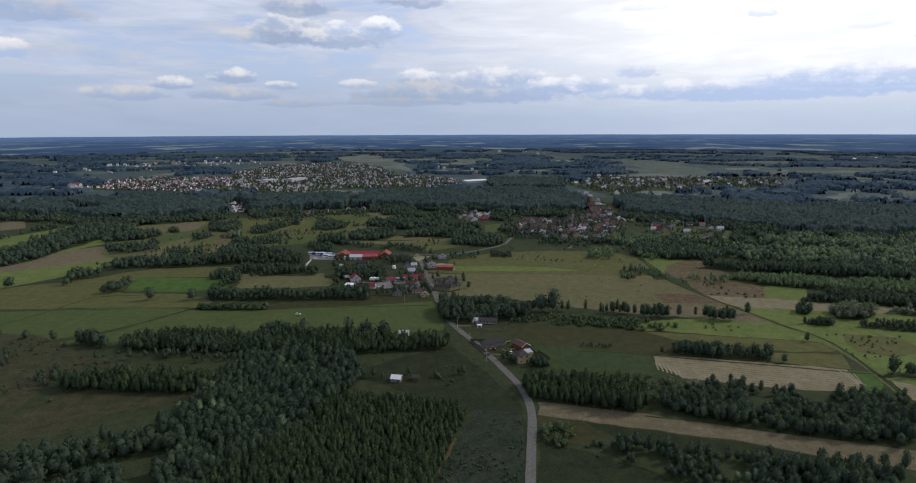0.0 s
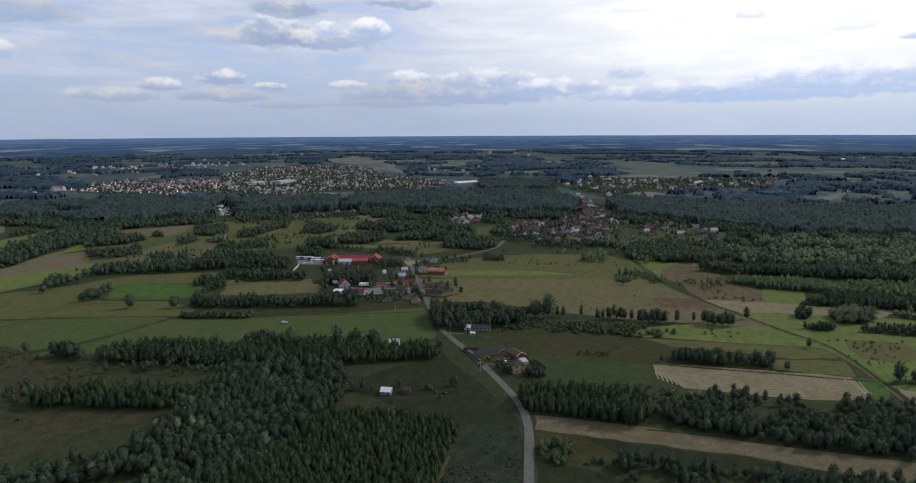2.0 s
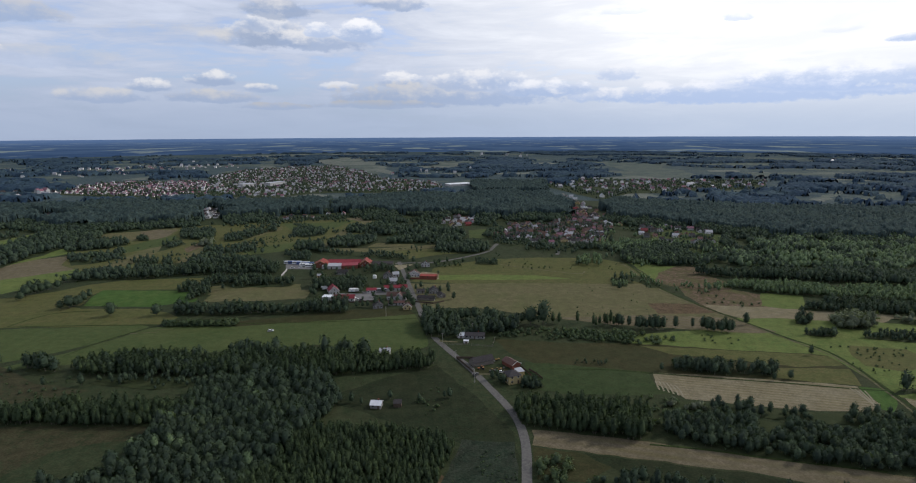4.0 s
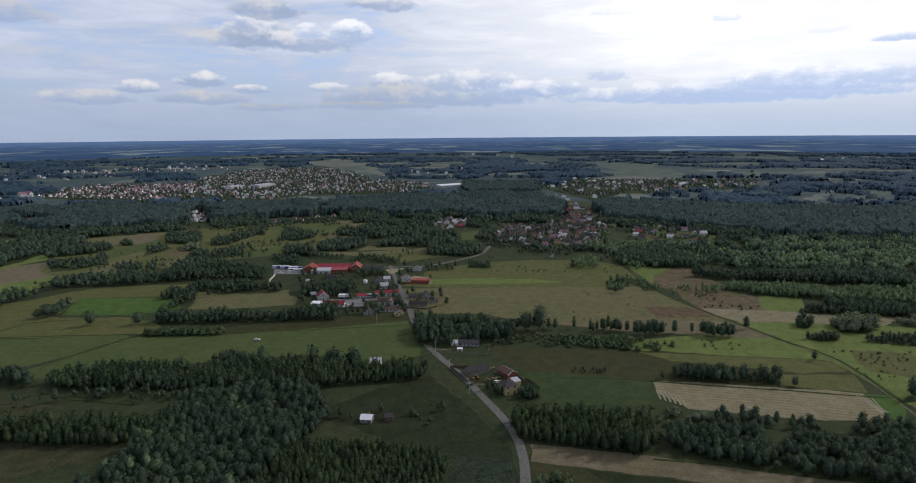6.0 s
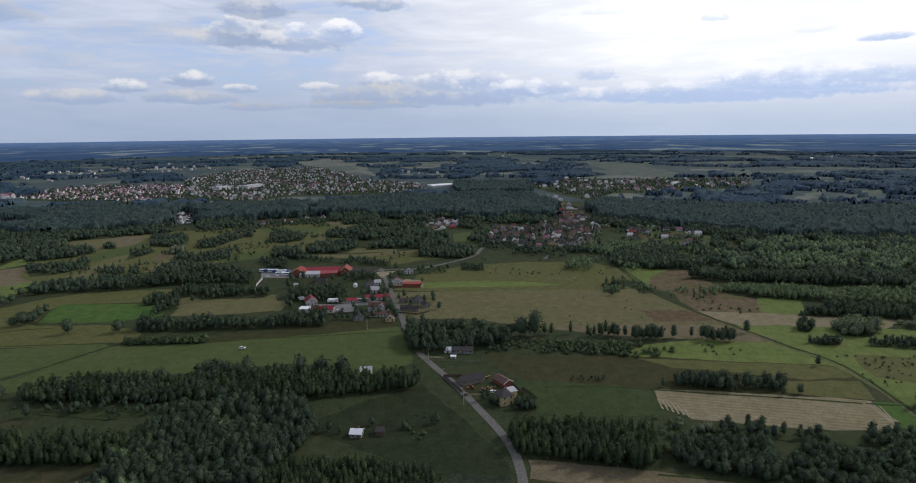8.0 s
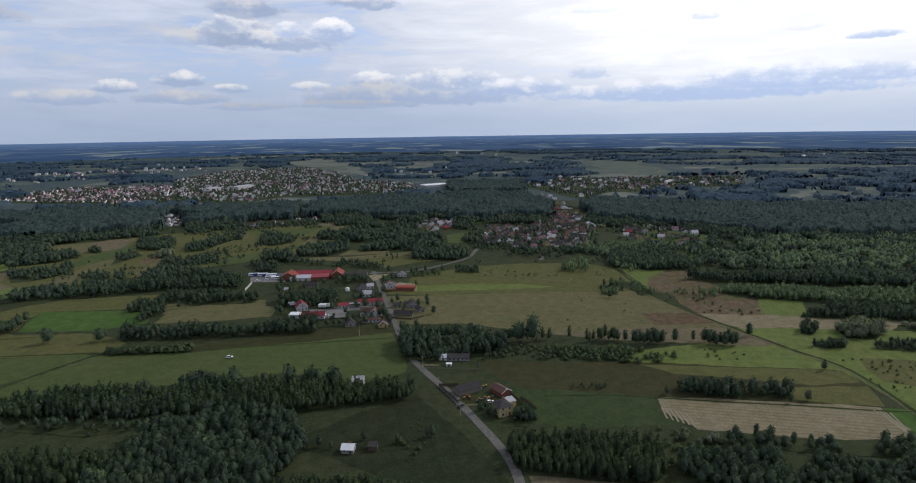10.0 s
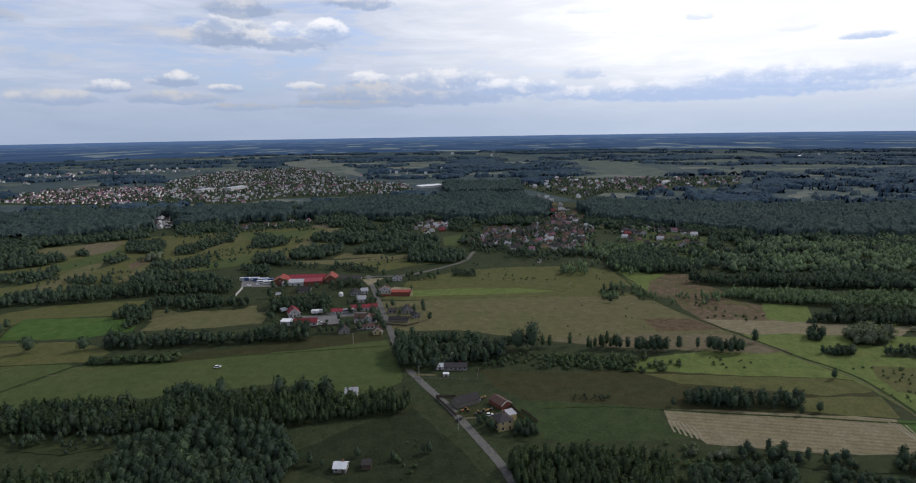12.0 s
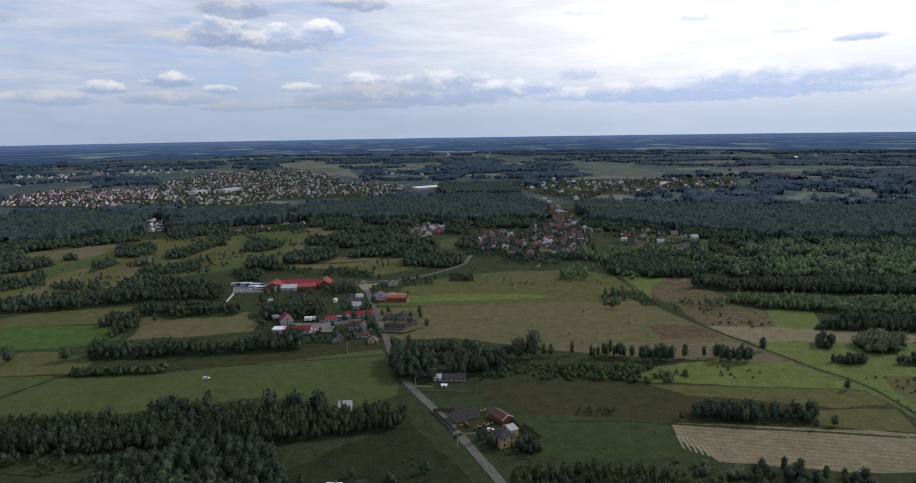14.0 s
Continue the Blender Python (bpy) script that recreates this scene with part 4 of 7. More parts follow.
VILLAGE_KINDS = [("plaster_white", "roof_tile", "white village house under a dull red roof"), ("plaster_cream", "roof_brown", "cream village house under a brown roof"),
                 ("plaster_bright", "roof_grey", "white village house under a grey roof"), ("plaster_grey", "roof_grey", "grey village house under a dark roof"),
                 ("brick_wall", "roof_red", "brick village house under a red roof"), ("plaster_white", "roof_brown", "white village house under a brown roof"),
                 ("plaster_bright", "roof_pale", "cream village house under a pale metal roof")]


def village(pts, spacing, keep, seed, odds=(1, 2, 4, 5, 1, 4, 3)):
    """Countable houses of a settlement, each a thing of its own."""
    x, y, a, rng = scatter(pts, spacing, keep, seed)
    pool = [i for i, k in enumerate(odds) for _ in range(k)]
    for px, py in zip(x, y):
        i = pool[rng.integers(len(pool))]
        big = int(rng.integers(2))
        if (i, big) not in VILLAGE:
            w, r, label = VILLAGE_KINDS[i]
            size = ((7.0, 6.0, 2.6, 4.8), (8.5, 6.5, 3.1, 5.6))[big]
            VILLAGE[i, big] = house(float(px), float(py), a, *size, w, r, label, rows=1, gap=4.2, along="xy"[i % 2], group="village houses")
            continue
        qx, qy, qz, _ = lift(px, py)
        copy_thing(VILLAGE[i, big], pose(float(qx), float(qy), float(qz), 0, 0, a + 90 * rng.integers(4) + rng.uniform(-8, 8)))


def town(name, pts, spacing, keep, seed, label, reds=0.5, size=10.0):
    """Hundreds of far houses as one mesh: walls, gabled roofs, eaves."""
    x, y, a, rng = scatter(pts, spacing, keep, seed)
    unit = np.array([(-.5, -.4, 0), (.5, -.4, 0), (.5, .4, 0), (-.5, .4, 0), (-.5, -.4, .5), (.5, -.4, .5), (.5, .4, .5), (-.5, .4, .5), (-.5, 0, .85), (.5, 0, .85),
                     (-.55, -.46, .46), (.55, -.46, .46), (.55, .46, .46), (-.55, .46, .46), (-.55, 0, .9), (.55, 0, .9),
                     (-.3, -.405, .18), (-.12, -.405, .18), (-.12, -.405, .38), (-.3, -.405, .38), (.12, -.405, .18), (.3, -.405, .18), (.3, -.405, .38), (.12, -.405, .38)])
    quads = [(0, 1, 5, 4), (1, 2, 6, 5), (2, 3, 7, 6), (3, 0, 4, 7), (4, 7, 8, 8), (5, 9, 6, 6), (10, 11, 15, 14), (12, 13, 14, 15), (16, 17, 18, 19), (20, 21, 22, 23)]
    tris = [t for q in quads for t in ((q[0], q[1], q[2]), (q[0], q[2], q[3])) if len(set(t)) == 3]
    tag = [k for q, k in zip(quads, "wwwwwwrrgg") for t in ((q[0], q[1], q[2]), (q[0], q[2], q[3])) if len(set(t)) == 3]
    V, T, M = [], [], []
    px, py, pz, k = lift(x, y)
    for i in range(len(x)):
        t = radians(a + 90 * rng.integers(4) + rng.uniform(-6, 6))
        s = size * rng.uniform(0.8, 1.35) * k[i]
        c, sn = math.cos(t) * s, math.sin(t) * s
        v = np.column_stack([px[i] + c * unit[:, 0] - sn * unit[:, 1], py[i] + sn * unit[:, 0] + c * unit[:, 1], pz[i] + unit[:, 2] * s * rng.uniform(0.8, 1.15)])
        wall = int(rng.random() < 0.5)
        roof = 2 + int(rng.integers(2)) if rng.random() < reds else 4 + int(rng.integers(12) * 0.19)
        T += [(p + len(V) * len(unit), q + len(V) * len(unit), r + len(V) * len(unit)) for p, q, r in tris]
        M += [{"w": wall, "r": roof, "g": 7}[g] for g in tag]
        V.append(v)
    ob = new(name, mesh_of(name, np.vstack(V), T, ["plaster_bright", "plaster_white", "roof_tile", "roof_tile", "roof_pale", "roof_grey", "roof_pale", "window_glass"], M))
    return tagged(ob, label, "houses", kind="stuff")
GLADES += [[(-364.7, 859), (-331.5, 862), (-410.9, 1065), (-452.5, 1100), (-447.6, 1047)], [(281.2, 765.6), (326.2, 654.4), (382.3, 756.4), (315.1, 850)], [(-263.7, 904), (-152.3, 935), (-165.1, 1012), (-286.9, 981)], [(-5.7, 849), (46.5, 849), (53.4, 953), (13, 960)], [(-659.9, 925.6), (-592.9, 928.1), (-639.2, 1003.4), (-729, 1027.5)]]

# fields
field("straw", [(40.4, 255.7), (66.2, 249.9), (90.9, 243.2), (116.8, 235.6), (141.1, 228), (200.3, 209.6), (225.8, 200.6), (211.7, 185.4), (188.9, 195.3), (155.6, 206.9), (123.3, 219.3), (86.4, 229.2), (60.2, 236.4), (38.5, 242.2)], 1)
field("stubble", [(243.1, 281.4), (264.2, 285.1), (298.4, 247.2), (235.3, 253.7)], 1)
field("grass", [(-629.3, 700.9), (-598.3, 750.9), (-582.6, 852), (-557.2, 750.3), (-559.5, 652.1), (-568.4, 628.9)], 1)
field("dry", [(-220.6, 521.7), (-186.8, 533.1), (-134.9, 525.5), (-129.7, 503.1), (-213.1, 495.5)], 1)
field("grass", [(135.5, 380.1), (174.6, 387.4), (210.6, 389.8), (226.3, 385.1), (235.6, 361.4), (243.5, 337), (231, 339.8), (182, 349.2), (142.7, 359.9), (118.1, 363.8)])
field("olive", [(32.6, 376.9), (78, 367.3), (118.4, 364.8), (143.1, 360.8), (183, 350.9), (232.1, 341.4), (244.2, 337), (239.2, 315.8), (231, 295.5), (184, 306), (119.3, 318.3), (85.4, 327.8), (55.1, 334.1), (41.5, 350.6)])
field("hay", [(128, 360.2), (182.5, 350.1), (231.6, 340.6), (243.5, 336.2), (240.7, 323.3), (211.3, 321.9), (197.4, 327), (171.4, 336.4), (143.8, 345.4)])
field("hay", [(182.6, 319.7), (210.3, 320.5), (240, 318), (230.9, 296.1), (209.3, 300.5), (191.5, 307.5)])
field("green", [(49.1, 336.9), (55.1, 334.1), (85.4, 327.8), (119.3, 318.3), (117.5, 301.4), (124.2, 290.9), (103.9, 288.9), (63.5, 292.2), (41.2, 300)])
field("stubble", [(121.9, 317.4), (146.2, 314), (183.6, 305.3), (211.9, 299.7), (228.1, 295), (225.1, 286.4), (224.2, 273.6), (218.3, 267.5), (201.5, 266.7), (168.4, 272.5), (141.1, 280.2), (127, 283.6), (125, 292), (118.7, 301.3)])
field("crop", [(228.7, 295), (243.3, 290.6), (237.3, 278.3), (225.1, 264.8), (221.1, 269.4), (224.2, 273.6), (225.4, 286.4)])
field("grass", [(219.3, 412.8), (256.6, 419.8), (288.4, 407.9), (344.1, 396.6), (368.7, 389.6), (253.4, 272.4), (240.3, 281.6), (241.4, 292.7), (241.6, 308.3), (242, 330.5), (240, 352.5), (229.5, 383.7)])
field("hay", [(266.6, 354.9), (298.8, 346.5), (295.8, 322.7), (268.9, 313.3), (253.2, 322.3), (255.6, 338.6)])
field("stubble", [(210.4, 447.8), (255, 439.3), (294.4, 428.5), (356.8, 410.7), (383.2, 404.4), (370.9, 391.8), (344.1, 396.6), (296.3, 400.9), (251.2, 411.2), (224.8, 411.1), (216.2, 423.4)])
field("heath", [(213.4, 502.2), (258.9, 488.7), (278.4, 469.6), (278.5, 435.7), (254.2, 437.9), (210.4, 447.8), (207.9, 473)])
field("grass", [(276.6, 478.3), (307.7, 466.9), (285.9, 432.1), (270.1, 433.6), (256.7, 442)])
field("heath", [(242.4, 581.4), (269.3, 573.7), (259.3, 535.6), (268.7, 504.4), (255.6, 487.3), (212.6, 500.4), (197, 519.1), (215.8, 557.7)])
field("grass", [(200.9, 609.2), (247.2, 604.3), (242.5, 578.9), (215.1, 553.2), (198.8, 521), (200.7, 554.7)])
field("hay", [(-35, 532), (-18.5, 550.4), (-10.1, 585.2), (42.2, 623), (106.7, 630.2), (169.6, 623.6), (194.9, 599.1), (200.1, 550.3), (192.3, 509.9), (86.6, 518.3), (13.4, 521.5)])
field("dry", [(-36.6, 524.5), (13.4, 521.5), (86.9, 520.1), (193, 511.7), (200.7, 473.7), (209.2, 440.6), (217.9, 407.9), (232.1, 381.3), (212.9, 379.7), (145.9, 396.6), (81.4, 418.9), (28.5, 445.9), (-20.5, 449)])
field("grass", [(-9.8, 553.8), (37, 555.6), (91.9, 548), (122.3, 534.5), (78.3, 532.7), (13.9, 535), (-8.6, 535.3)])
field("plough", [(167.1, 453.3), (209.7, 449.3), (215.6, 424.8), (166, 425.3)])
field("straw", [(81.4, 418.9), (133.9, 421.8), (160.7, 423.2), (213, 413.4), (233.5, 382.2), (213.5, 380.7), (183.9, 389.9), (130.8, 400.2)])
field("mown", [(-215, 408.5), (-207.2, 412.1), (-153.9, 409.6), (-120.4, 415.5), (-73.3, 421.8), (-24.2, 433.4), (-13.1, 395.2), (-11.7, 363.9), (-34.2, 350.3), (-86.2, 370.2), (-152.5, 360.2), (-211.9, 347.8), (-290.8, 330.7), (-286.4, 325.7), (-245, 363.8), (-230.7, 384.3)])
field("olive", [(-158.2, 421.1), (-124.5, 429.9), (-77.3, 446), (-30, 445.8), (-23.3, 433.3), (-73.3, 421.8), (-120.4, 415.5), (-153.9, 409.6)])
field("mown", [(-366.3, 407.3), (-288.8, 411.8), (-252.3, 413.9), (-228.7, 418.3), (-217.7, 410.9), (-231.8, 386.2), (-253.8, 362.1), (-299.6, 333.9)])
field("hay", [(-428.8, 476.1), (-336.3, 479.2), (-296.1, 457.9), (-235.2, 455), (-204.8, 432.3), (-210.8, 416.7), (-228.7, 418.3), (-252.3, 413.9), (-371.5, 413.1)])
field("crop", [(-298.9, 466.1), (-307.8, 492.7), (-310.4, 513.5), (-218.6, 508.2), (-211.6, 474.9), (-242.6, 461)])
field("hay", [(-417.7, 473.2), (-355.6, 506.4), (-335, 532.9), (-309.4, 548.9), (-237.9, 555.6), (-214.8, 512.9), (-310.4, 513.5), (-309.8, 492.8), (-301.6, 466.3), (-325, 463.1), (-399.5, 452.8)])
field("dry", [(-205.3, 472.9), (-205.8, 500.4), (-146.3, 506.4), (-120, 507.3), (-119.3, 479.8), (-155.3, 474.1)])
field("straw", [(-525.9, 594.7), (-457.4, 650.7), (-434.5, 667.2), (-417.7, 688.4), (-397.9, 649.8), (-387, 591.1), (-406.2, 578.1), (-466.6, 528.1)])
field("grass", [(-466.6, 528.1), (-406.2, 578.1), (-390.1, 595.8), (-385, 623.1), (-362, 584.3), (-370.6, 556.7), (-375.8, 535), (-416.9, 472.2)])
field("grass", [(-498.5, 563.9), (-469.6, 668), (-482.1, 739.9), (-486.6, 824.5), (-447.1, 865.1), (-423.8, 825.9), (-447.5, 760.9), (-442.4, 685.1), (-459.4, 653.5)])
field("hay", [(-458.5, 871.3), (-405.2, 884.7), (-358.6, 850), (-371.2, 774.9), (-385.4, 719.4), (-419.2, 743.4)])
field("dry", [(-422.8, 773), (-432.6, 849.4), (-396.8, 845.2), (-385.2, 776.4), (-396.9, 741)])
field("rough", [(-222.3, 255.4), (-215.3, 267.4), (-171.4, 268.6), (-128.1, 271.9), (-124.3, 255), (-156.6, 252.6), (-176.4, 245.3), (-186.2, 225.3), (-204.3, 220.3), (-219.9, 216.4), (-228.5, 226.5)])
field("rough", [(-341, 359.6), (-297.8, 357), (-263.5, 337.2), (-235, 317.3), (-195.7, 306.3), (-231.8, 291.3), (-229.1, 268.8), (-226.6, 249.1), (-237.7, 237.4)])
field("lush", [(-132, 199), (-132.3, 211.4), (-124.2, 222), (-121.2, 209), (-122.9, 198.1)])
field("lush", [(-67.5, 290.6), (-32.5, 318.1), (-7, 335.7), (15.9, 290.2), (30.8, 254.4), (32.2, 225.7), (26.1, 187.4), (23.8, 175.1), (-10.9, 175.1), (-2.2, 197.8), (4.8, 225.8), (5.2, 245.3), (-27.9, 266.6)])
field("plough", [(-9.3, 206.5), (-3.4, 223.2), (0.4, 215.7), (-2.6, 197.8), (-8.9, 192.9)])
field("scrub", [(6.4, 248.3), (31.3, 245.2), (25.6, 187.4), (22.8, 162.2), (-9.2, 162.2), (-10.3, 187.4), (-3.6, 213.4)], 1)
field("lush", [(35.2, 215.7), (54.7, 210.9), (72.1, 199.7), (94.3, 182), (106.7, 162), (27.4, 162.2)], 1)
field("olive", [(38.7, 241), (62.5, 233.6), (75, 228.2), (55.5, 214.6), (36.1, 216.6)], 1)
field("lush", [(60, 235.3), (122.6, 217.8), (155, 206.1), (150.9, 199.5), (124.7, 206.1), (93.1, 209.8), (72.6, 219.5)], 1)
field("hazed_stubble", [(-500.8, 1331), (-392.8, 1398), (-226.2, 1284), (-451, 1230)], 1)
field("hazed_stubble", [(-632.4, 2815), (-565.9, 3282), (-432.2, 3052), (-241.1, 2395), (-178.7, 1970), (-348.1, 2279), (-502.6, 2593)], 1)
field("hazed_stubble", [(-212.4, 1423), (-136.8, 1592), (-120, 1390), (-162.9, 1321)], 1)
field("hazed_meadow", [(699.2, 2569), (872, 2609), (876, 2042), (813, 1722), (630.1, 1663), (569.2, 1803), (687.9, 2152)], 1)
field("hazed_stubble", [(420.5, 1344), (464.7, 1371), (473.3, 1205), (576.4, 1237), (444.8, 1162), (396, 1242)], 1)
field("hazed_meadow", [(334.1, 1574), (358.4, 1537), (318.1, 1244), (297.6, 1269)], 1)
field("hazed_stubble", [(1041, 1915), (1125, 1939), (1059, 1807), (986, 1810)], 1)
field("hazed_stubble", [(1068, 1807), (1182, 1854), (1121, 1756), (1006, 1714)], 1)
field("hazed_stubble", [(1017, 1513), (1106, 1528), (1040, 1444), (974, 1447)], 1)
field("hazed_meadow", [(816, 1142), (1006, 1224), (979, 1191), (829, 1102), (776.7, 1084)], 1)
field("hazed_stubble", [(1387, 1871), (1535, 1892), (1474, 1815), (1332, 1796)], 1)
field("hazed_stubble", [(973, 2070), (1082, 2032), (1036, 1943), (931, 1978)], 1)
field("hazed_stubble", [(-816, 2563), (-792.9, 2714), (-701, 2420), (-698.1, 2223)], 1)
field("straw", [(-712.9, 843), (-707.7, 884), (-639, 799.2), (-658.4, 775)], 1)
field("hazed_stubble", [(-30, 4240), (359.8, 4225), (360, 4225), (-30.1, 4240)], 1)
field("hazed_stubble", [(864, 4151), (1220, 4061), (1220, 4061), (865, 4151)], 1)
field("hazed_stubble", [(-2636, 3321), (-2490, 3430), (-2372, 3265), (-2605, 3282)], 1)
field("hazed_stubble", [(-2248, 3595), (-2081, 3694), (-2082, 3694), (-2249, 3595)], 1)
field("hazed_stubble", [(-1566, 3940), (-1311, 4032), (-1312, 4032), (-1567, 3940)], 1)
field("hazed_stubble", [(-1278, 4043), (-801, 4164), (-802, 4164), (-1267, 4004)], 1)
field("hazed_stubble", [(409.7, 2587), (508.2, 2685), (505.9, 2532), (400.3, 2445)], 1)
field("hazed_stubble", [(191.7, 1983), (308.8, 2007), (295.8, 1920), (186.3, 1925)], 1)
field("hazed_stubble", [(763.1, 1143), (951, 1328), (946, 1301), (760.9, 1104)], 1)
field("hazed_stubble", [(472.7, 1083), (549, 1149), (536.6, 1109), (472.6, 1056)], 1)
field("hazed_stubble", [(-1326, 3598), (-929, 3972), (-855, 3652), (-1200, 3253)], 1)
field("hazed_stubble", [(-1398, 2459), (-1335, 2643), (-1262, 2496), (-1304, 2291)], 1)
patchwork("hazed_meadow", 1350, 4000, 50, 3)
patchwork("hazed_stubble", 1500, 4100, 30, 5)
patchwork("hazed_meadow", 1300, 3500, 40, 8)
field("heath", [(536.7, 741.9), (643.3, 767.9), (590.4, 671.9), (553.2, 654.4), (512.1, 684.4)], 1)

# roads, tracks and ditches
strip("road", "asphalt", 4.3, [(23.4, 153.4), (28, 187.3), (32, 215.7), (34.9, 236.5), (35.7, 250), (34.9, 263.6), (31.7, 278.5), (23.5, 302.6), (12.3, 333.5), (0.8, 359.8), (-8.7, 384.6), (-17.1, 425), (-23.7, 464.3), (-33.1, 519.8), (-42.6, 574.9), (-49.4, 615.9)], 6, "narrow grey asphalt country road winding through meadows")
strip("road", "asphalt", 4.5, [(-52.7, 606.8), (-38.3, 609.6), (-18.3, 609.4), (1.7, 618.4), (29.6, 640.8), (54, 668.5), (71.9, 718.9), (108.2, 757.9)], 5, "pale asphalt side road leading to the village")
strip("road", "asphalt", 4.5, [(131, 642.8), (157.4, 739.1), (174.5, 811), (194.1, 897)], 5, "pale village street between houses")
strip("road", "asphalt", 4.5, [(208.9, 738.2), (220, 866), (246.5, 1044), (259.8, 1156), (279, 1308)], 5, "pale village street between houses")
strip("track", "dirt", 1.3, [(191.9, 594.8), (192.3, 561.5), (191.1, 508.6), (202.5, 451.5), (215.7, 415.4), (230, 374), (241.5, 344.8), (243.6, 324.3), (238.8, 289.1), (234.9, 268.3), (226.8, 238.7)], 5, "pale dirt field track along a grassy ditch")
strip("ditch", "ditch", 2.0, [(196.3, 600.7), (196.4, 566.7), (193.9, 508.6), (205.5, 451.5), (218.4, 415.4), (232.6, 374), (244.4, 347), (245.8, 324.3), (241.2, 289.1), (238, 268.3), (229.6, 238.7)], 7, "dark overgrown drainage ditch beside a field track")
strip("ditch", "ditch", 1.2, [(114.8, 318.3), (161.1, 307.1), (189.7, 300.9), (222.5, 292.4), (240.5, 289.1)], 7, "dark overgrown field boundary ditch")
strip("ditch", "ditch", 1.0, [(60.8, 325.3), (94, 323.2), (116.6, 318.3)], 7, "narrow overgrown field boundary ditch")
strip("ditch", "ditch", 1.2, [(-322.1, 415.1), (-271.1, 416.2), (-214.5, 415.7)], 7, "thin overgrown boundary between meadows")
strip("ditch", "ditch", 1.2, [(-338.1, 376.6), (-328, 397.7), (-312.3, 443.8), (-277.1, 452.1)], 7, "thin overgrown boundary between meadows")
strip("ditch", "ditch", 1.2, [(-244.3, 356.7), (-234.4, 383.6), (-213.8, 414.2)], 7, "thin overgrown boundary between meadows")
strip("ditch", "ditch", 1.2, [(-172.2, 415.4), (-106.8, 416.4), (-21.7, 421.9)], 7, "thin overgrown boundary between meadows")
strip("ditch", "ditch", 1.2, [(91.6, 240.9), (116.6, 235.1), (140.8, 227.4), (182.4, 216.2)], 7, "dark grassy edge of a stubble strip")
strip("windrow", "dirt_pale", 0.9, [(119, 306.6), (117.8, 300.7), (116.9, 295.1)], 5, "pale row of raked straw on stubble")
strip("windrow", "dirt_pale", 0.9, [(120.7, 305.4), (119.9, 299.6), (118.9, 293.3)], 5, "pale row of raked straw on stubble")
strip("windrow", "dirt_pale", 0.9, [(122.4, 304.3), (121.9, 298.5), (120.8, 291.5)], 5, "pale row of raked straw on stubble")
strip("windrow", "dirt_pale", 0.9, [(124.1, 303.2), (123.9, 297.4), (122.7, 289.7)], 5, "pale row of raked straw on stubble")
strip("windrow", "dirt_pale", 0.9, [(125.8, 302), (126, 296.3), (124.6, 288)], 5, "pale row of raked straw on stubble")
strip("windrow", "dirt_pale", 0.9, [(127.5, 300.9), (128, 295.2), (126.5, 286.3)], 5, "pale row of raked straw on stubble")
strip("windrow", "dirt_pale", 0.9, [(222, 293), (221.6, 284.9), (220.9, 276.7)], 5, "pale row of raked straw on stubble")
strip("windrow", "dirt_pale", 0.9, [(223.9, 291.8), (222.5, 283), (220.4, 274.5)], 5, "pale row of raked straw on stubble")
strip("windrow", "dirt_pale", 0.9, [(225.8, 290.7), (223.4, 281.1), (220, 272.3)], 5, "pale row of raked straw on stubble")
strip("windrow", "dirt_pale", 0.9, [(227.7, 289.6), (224.3, 279.3), (219.6, 270.1)], 5, "pale row of raked straw on stubble")
strip("mowing_line", "dirt", 0.7, [(-224.4, 397.1), (-215.1, 398.3), (-204.6, 399.4)], 5, "thin pale mowing line in a meadow")
strip("mowing_line", "dirt", 0.7, [(-212.7, 404.1), (-203.9, 405.4), (-197.7, 406)], 5, "thin pale mowing line in a meadow")
strip("track", "dirt", 1.6, [(-589, 688.7), (-591.6, 742), (-582.6, 852), (-564.6, 967)], 5, "pale dirt farm track")
strip("track", "dirt", 2.0, [(18.9, 319.1), (25.9, 319.4)], 8, "pale concrete farm driveway")
strip("track", "dirt", 2.5, [(-4.1, 373.6), (8, 371.4)], 8, "pale concrete farm driveway")
strip("track", "dirt", 2.0, [(60.2, 596.4), (129.2, 554.4), (143.2, 562)], 3, "worn grass track over the meadow")
field("yard", [(-94, 493.9), (-63, 491.1), (-57.6, 468.5), (-76.9, 469.9)], 6)
field("yard", [(-173.3, 617.1), (-140.8, 614.5), (-131.6, 584.6), (-165.7, 587.6)], 6)
field("yard", [(-75, 498.2), (-32.4, 496.6), (-30.7, 489.4), (-66.7, 486.2)], 7)
field("sand", [(-21.9, 568.9), (-5.1, 560.8), (-5.2, 537.7), (-35.1, 543.6)], 6)
field("sand", [(-53.7, 599.6), (-32.9, 603), (-37.8, 591), (-46.5, 576.3)], 5)
field("olive", [(15.1, 323.9), (22.9, 330.3), (36.9, 326.9), (37, 318.6), (21.7, 319.3)], 4)
field("sand", [(133.7, 817), (179.6, 849), (163.2, 747.9), (129.6, 739.5)], 5)

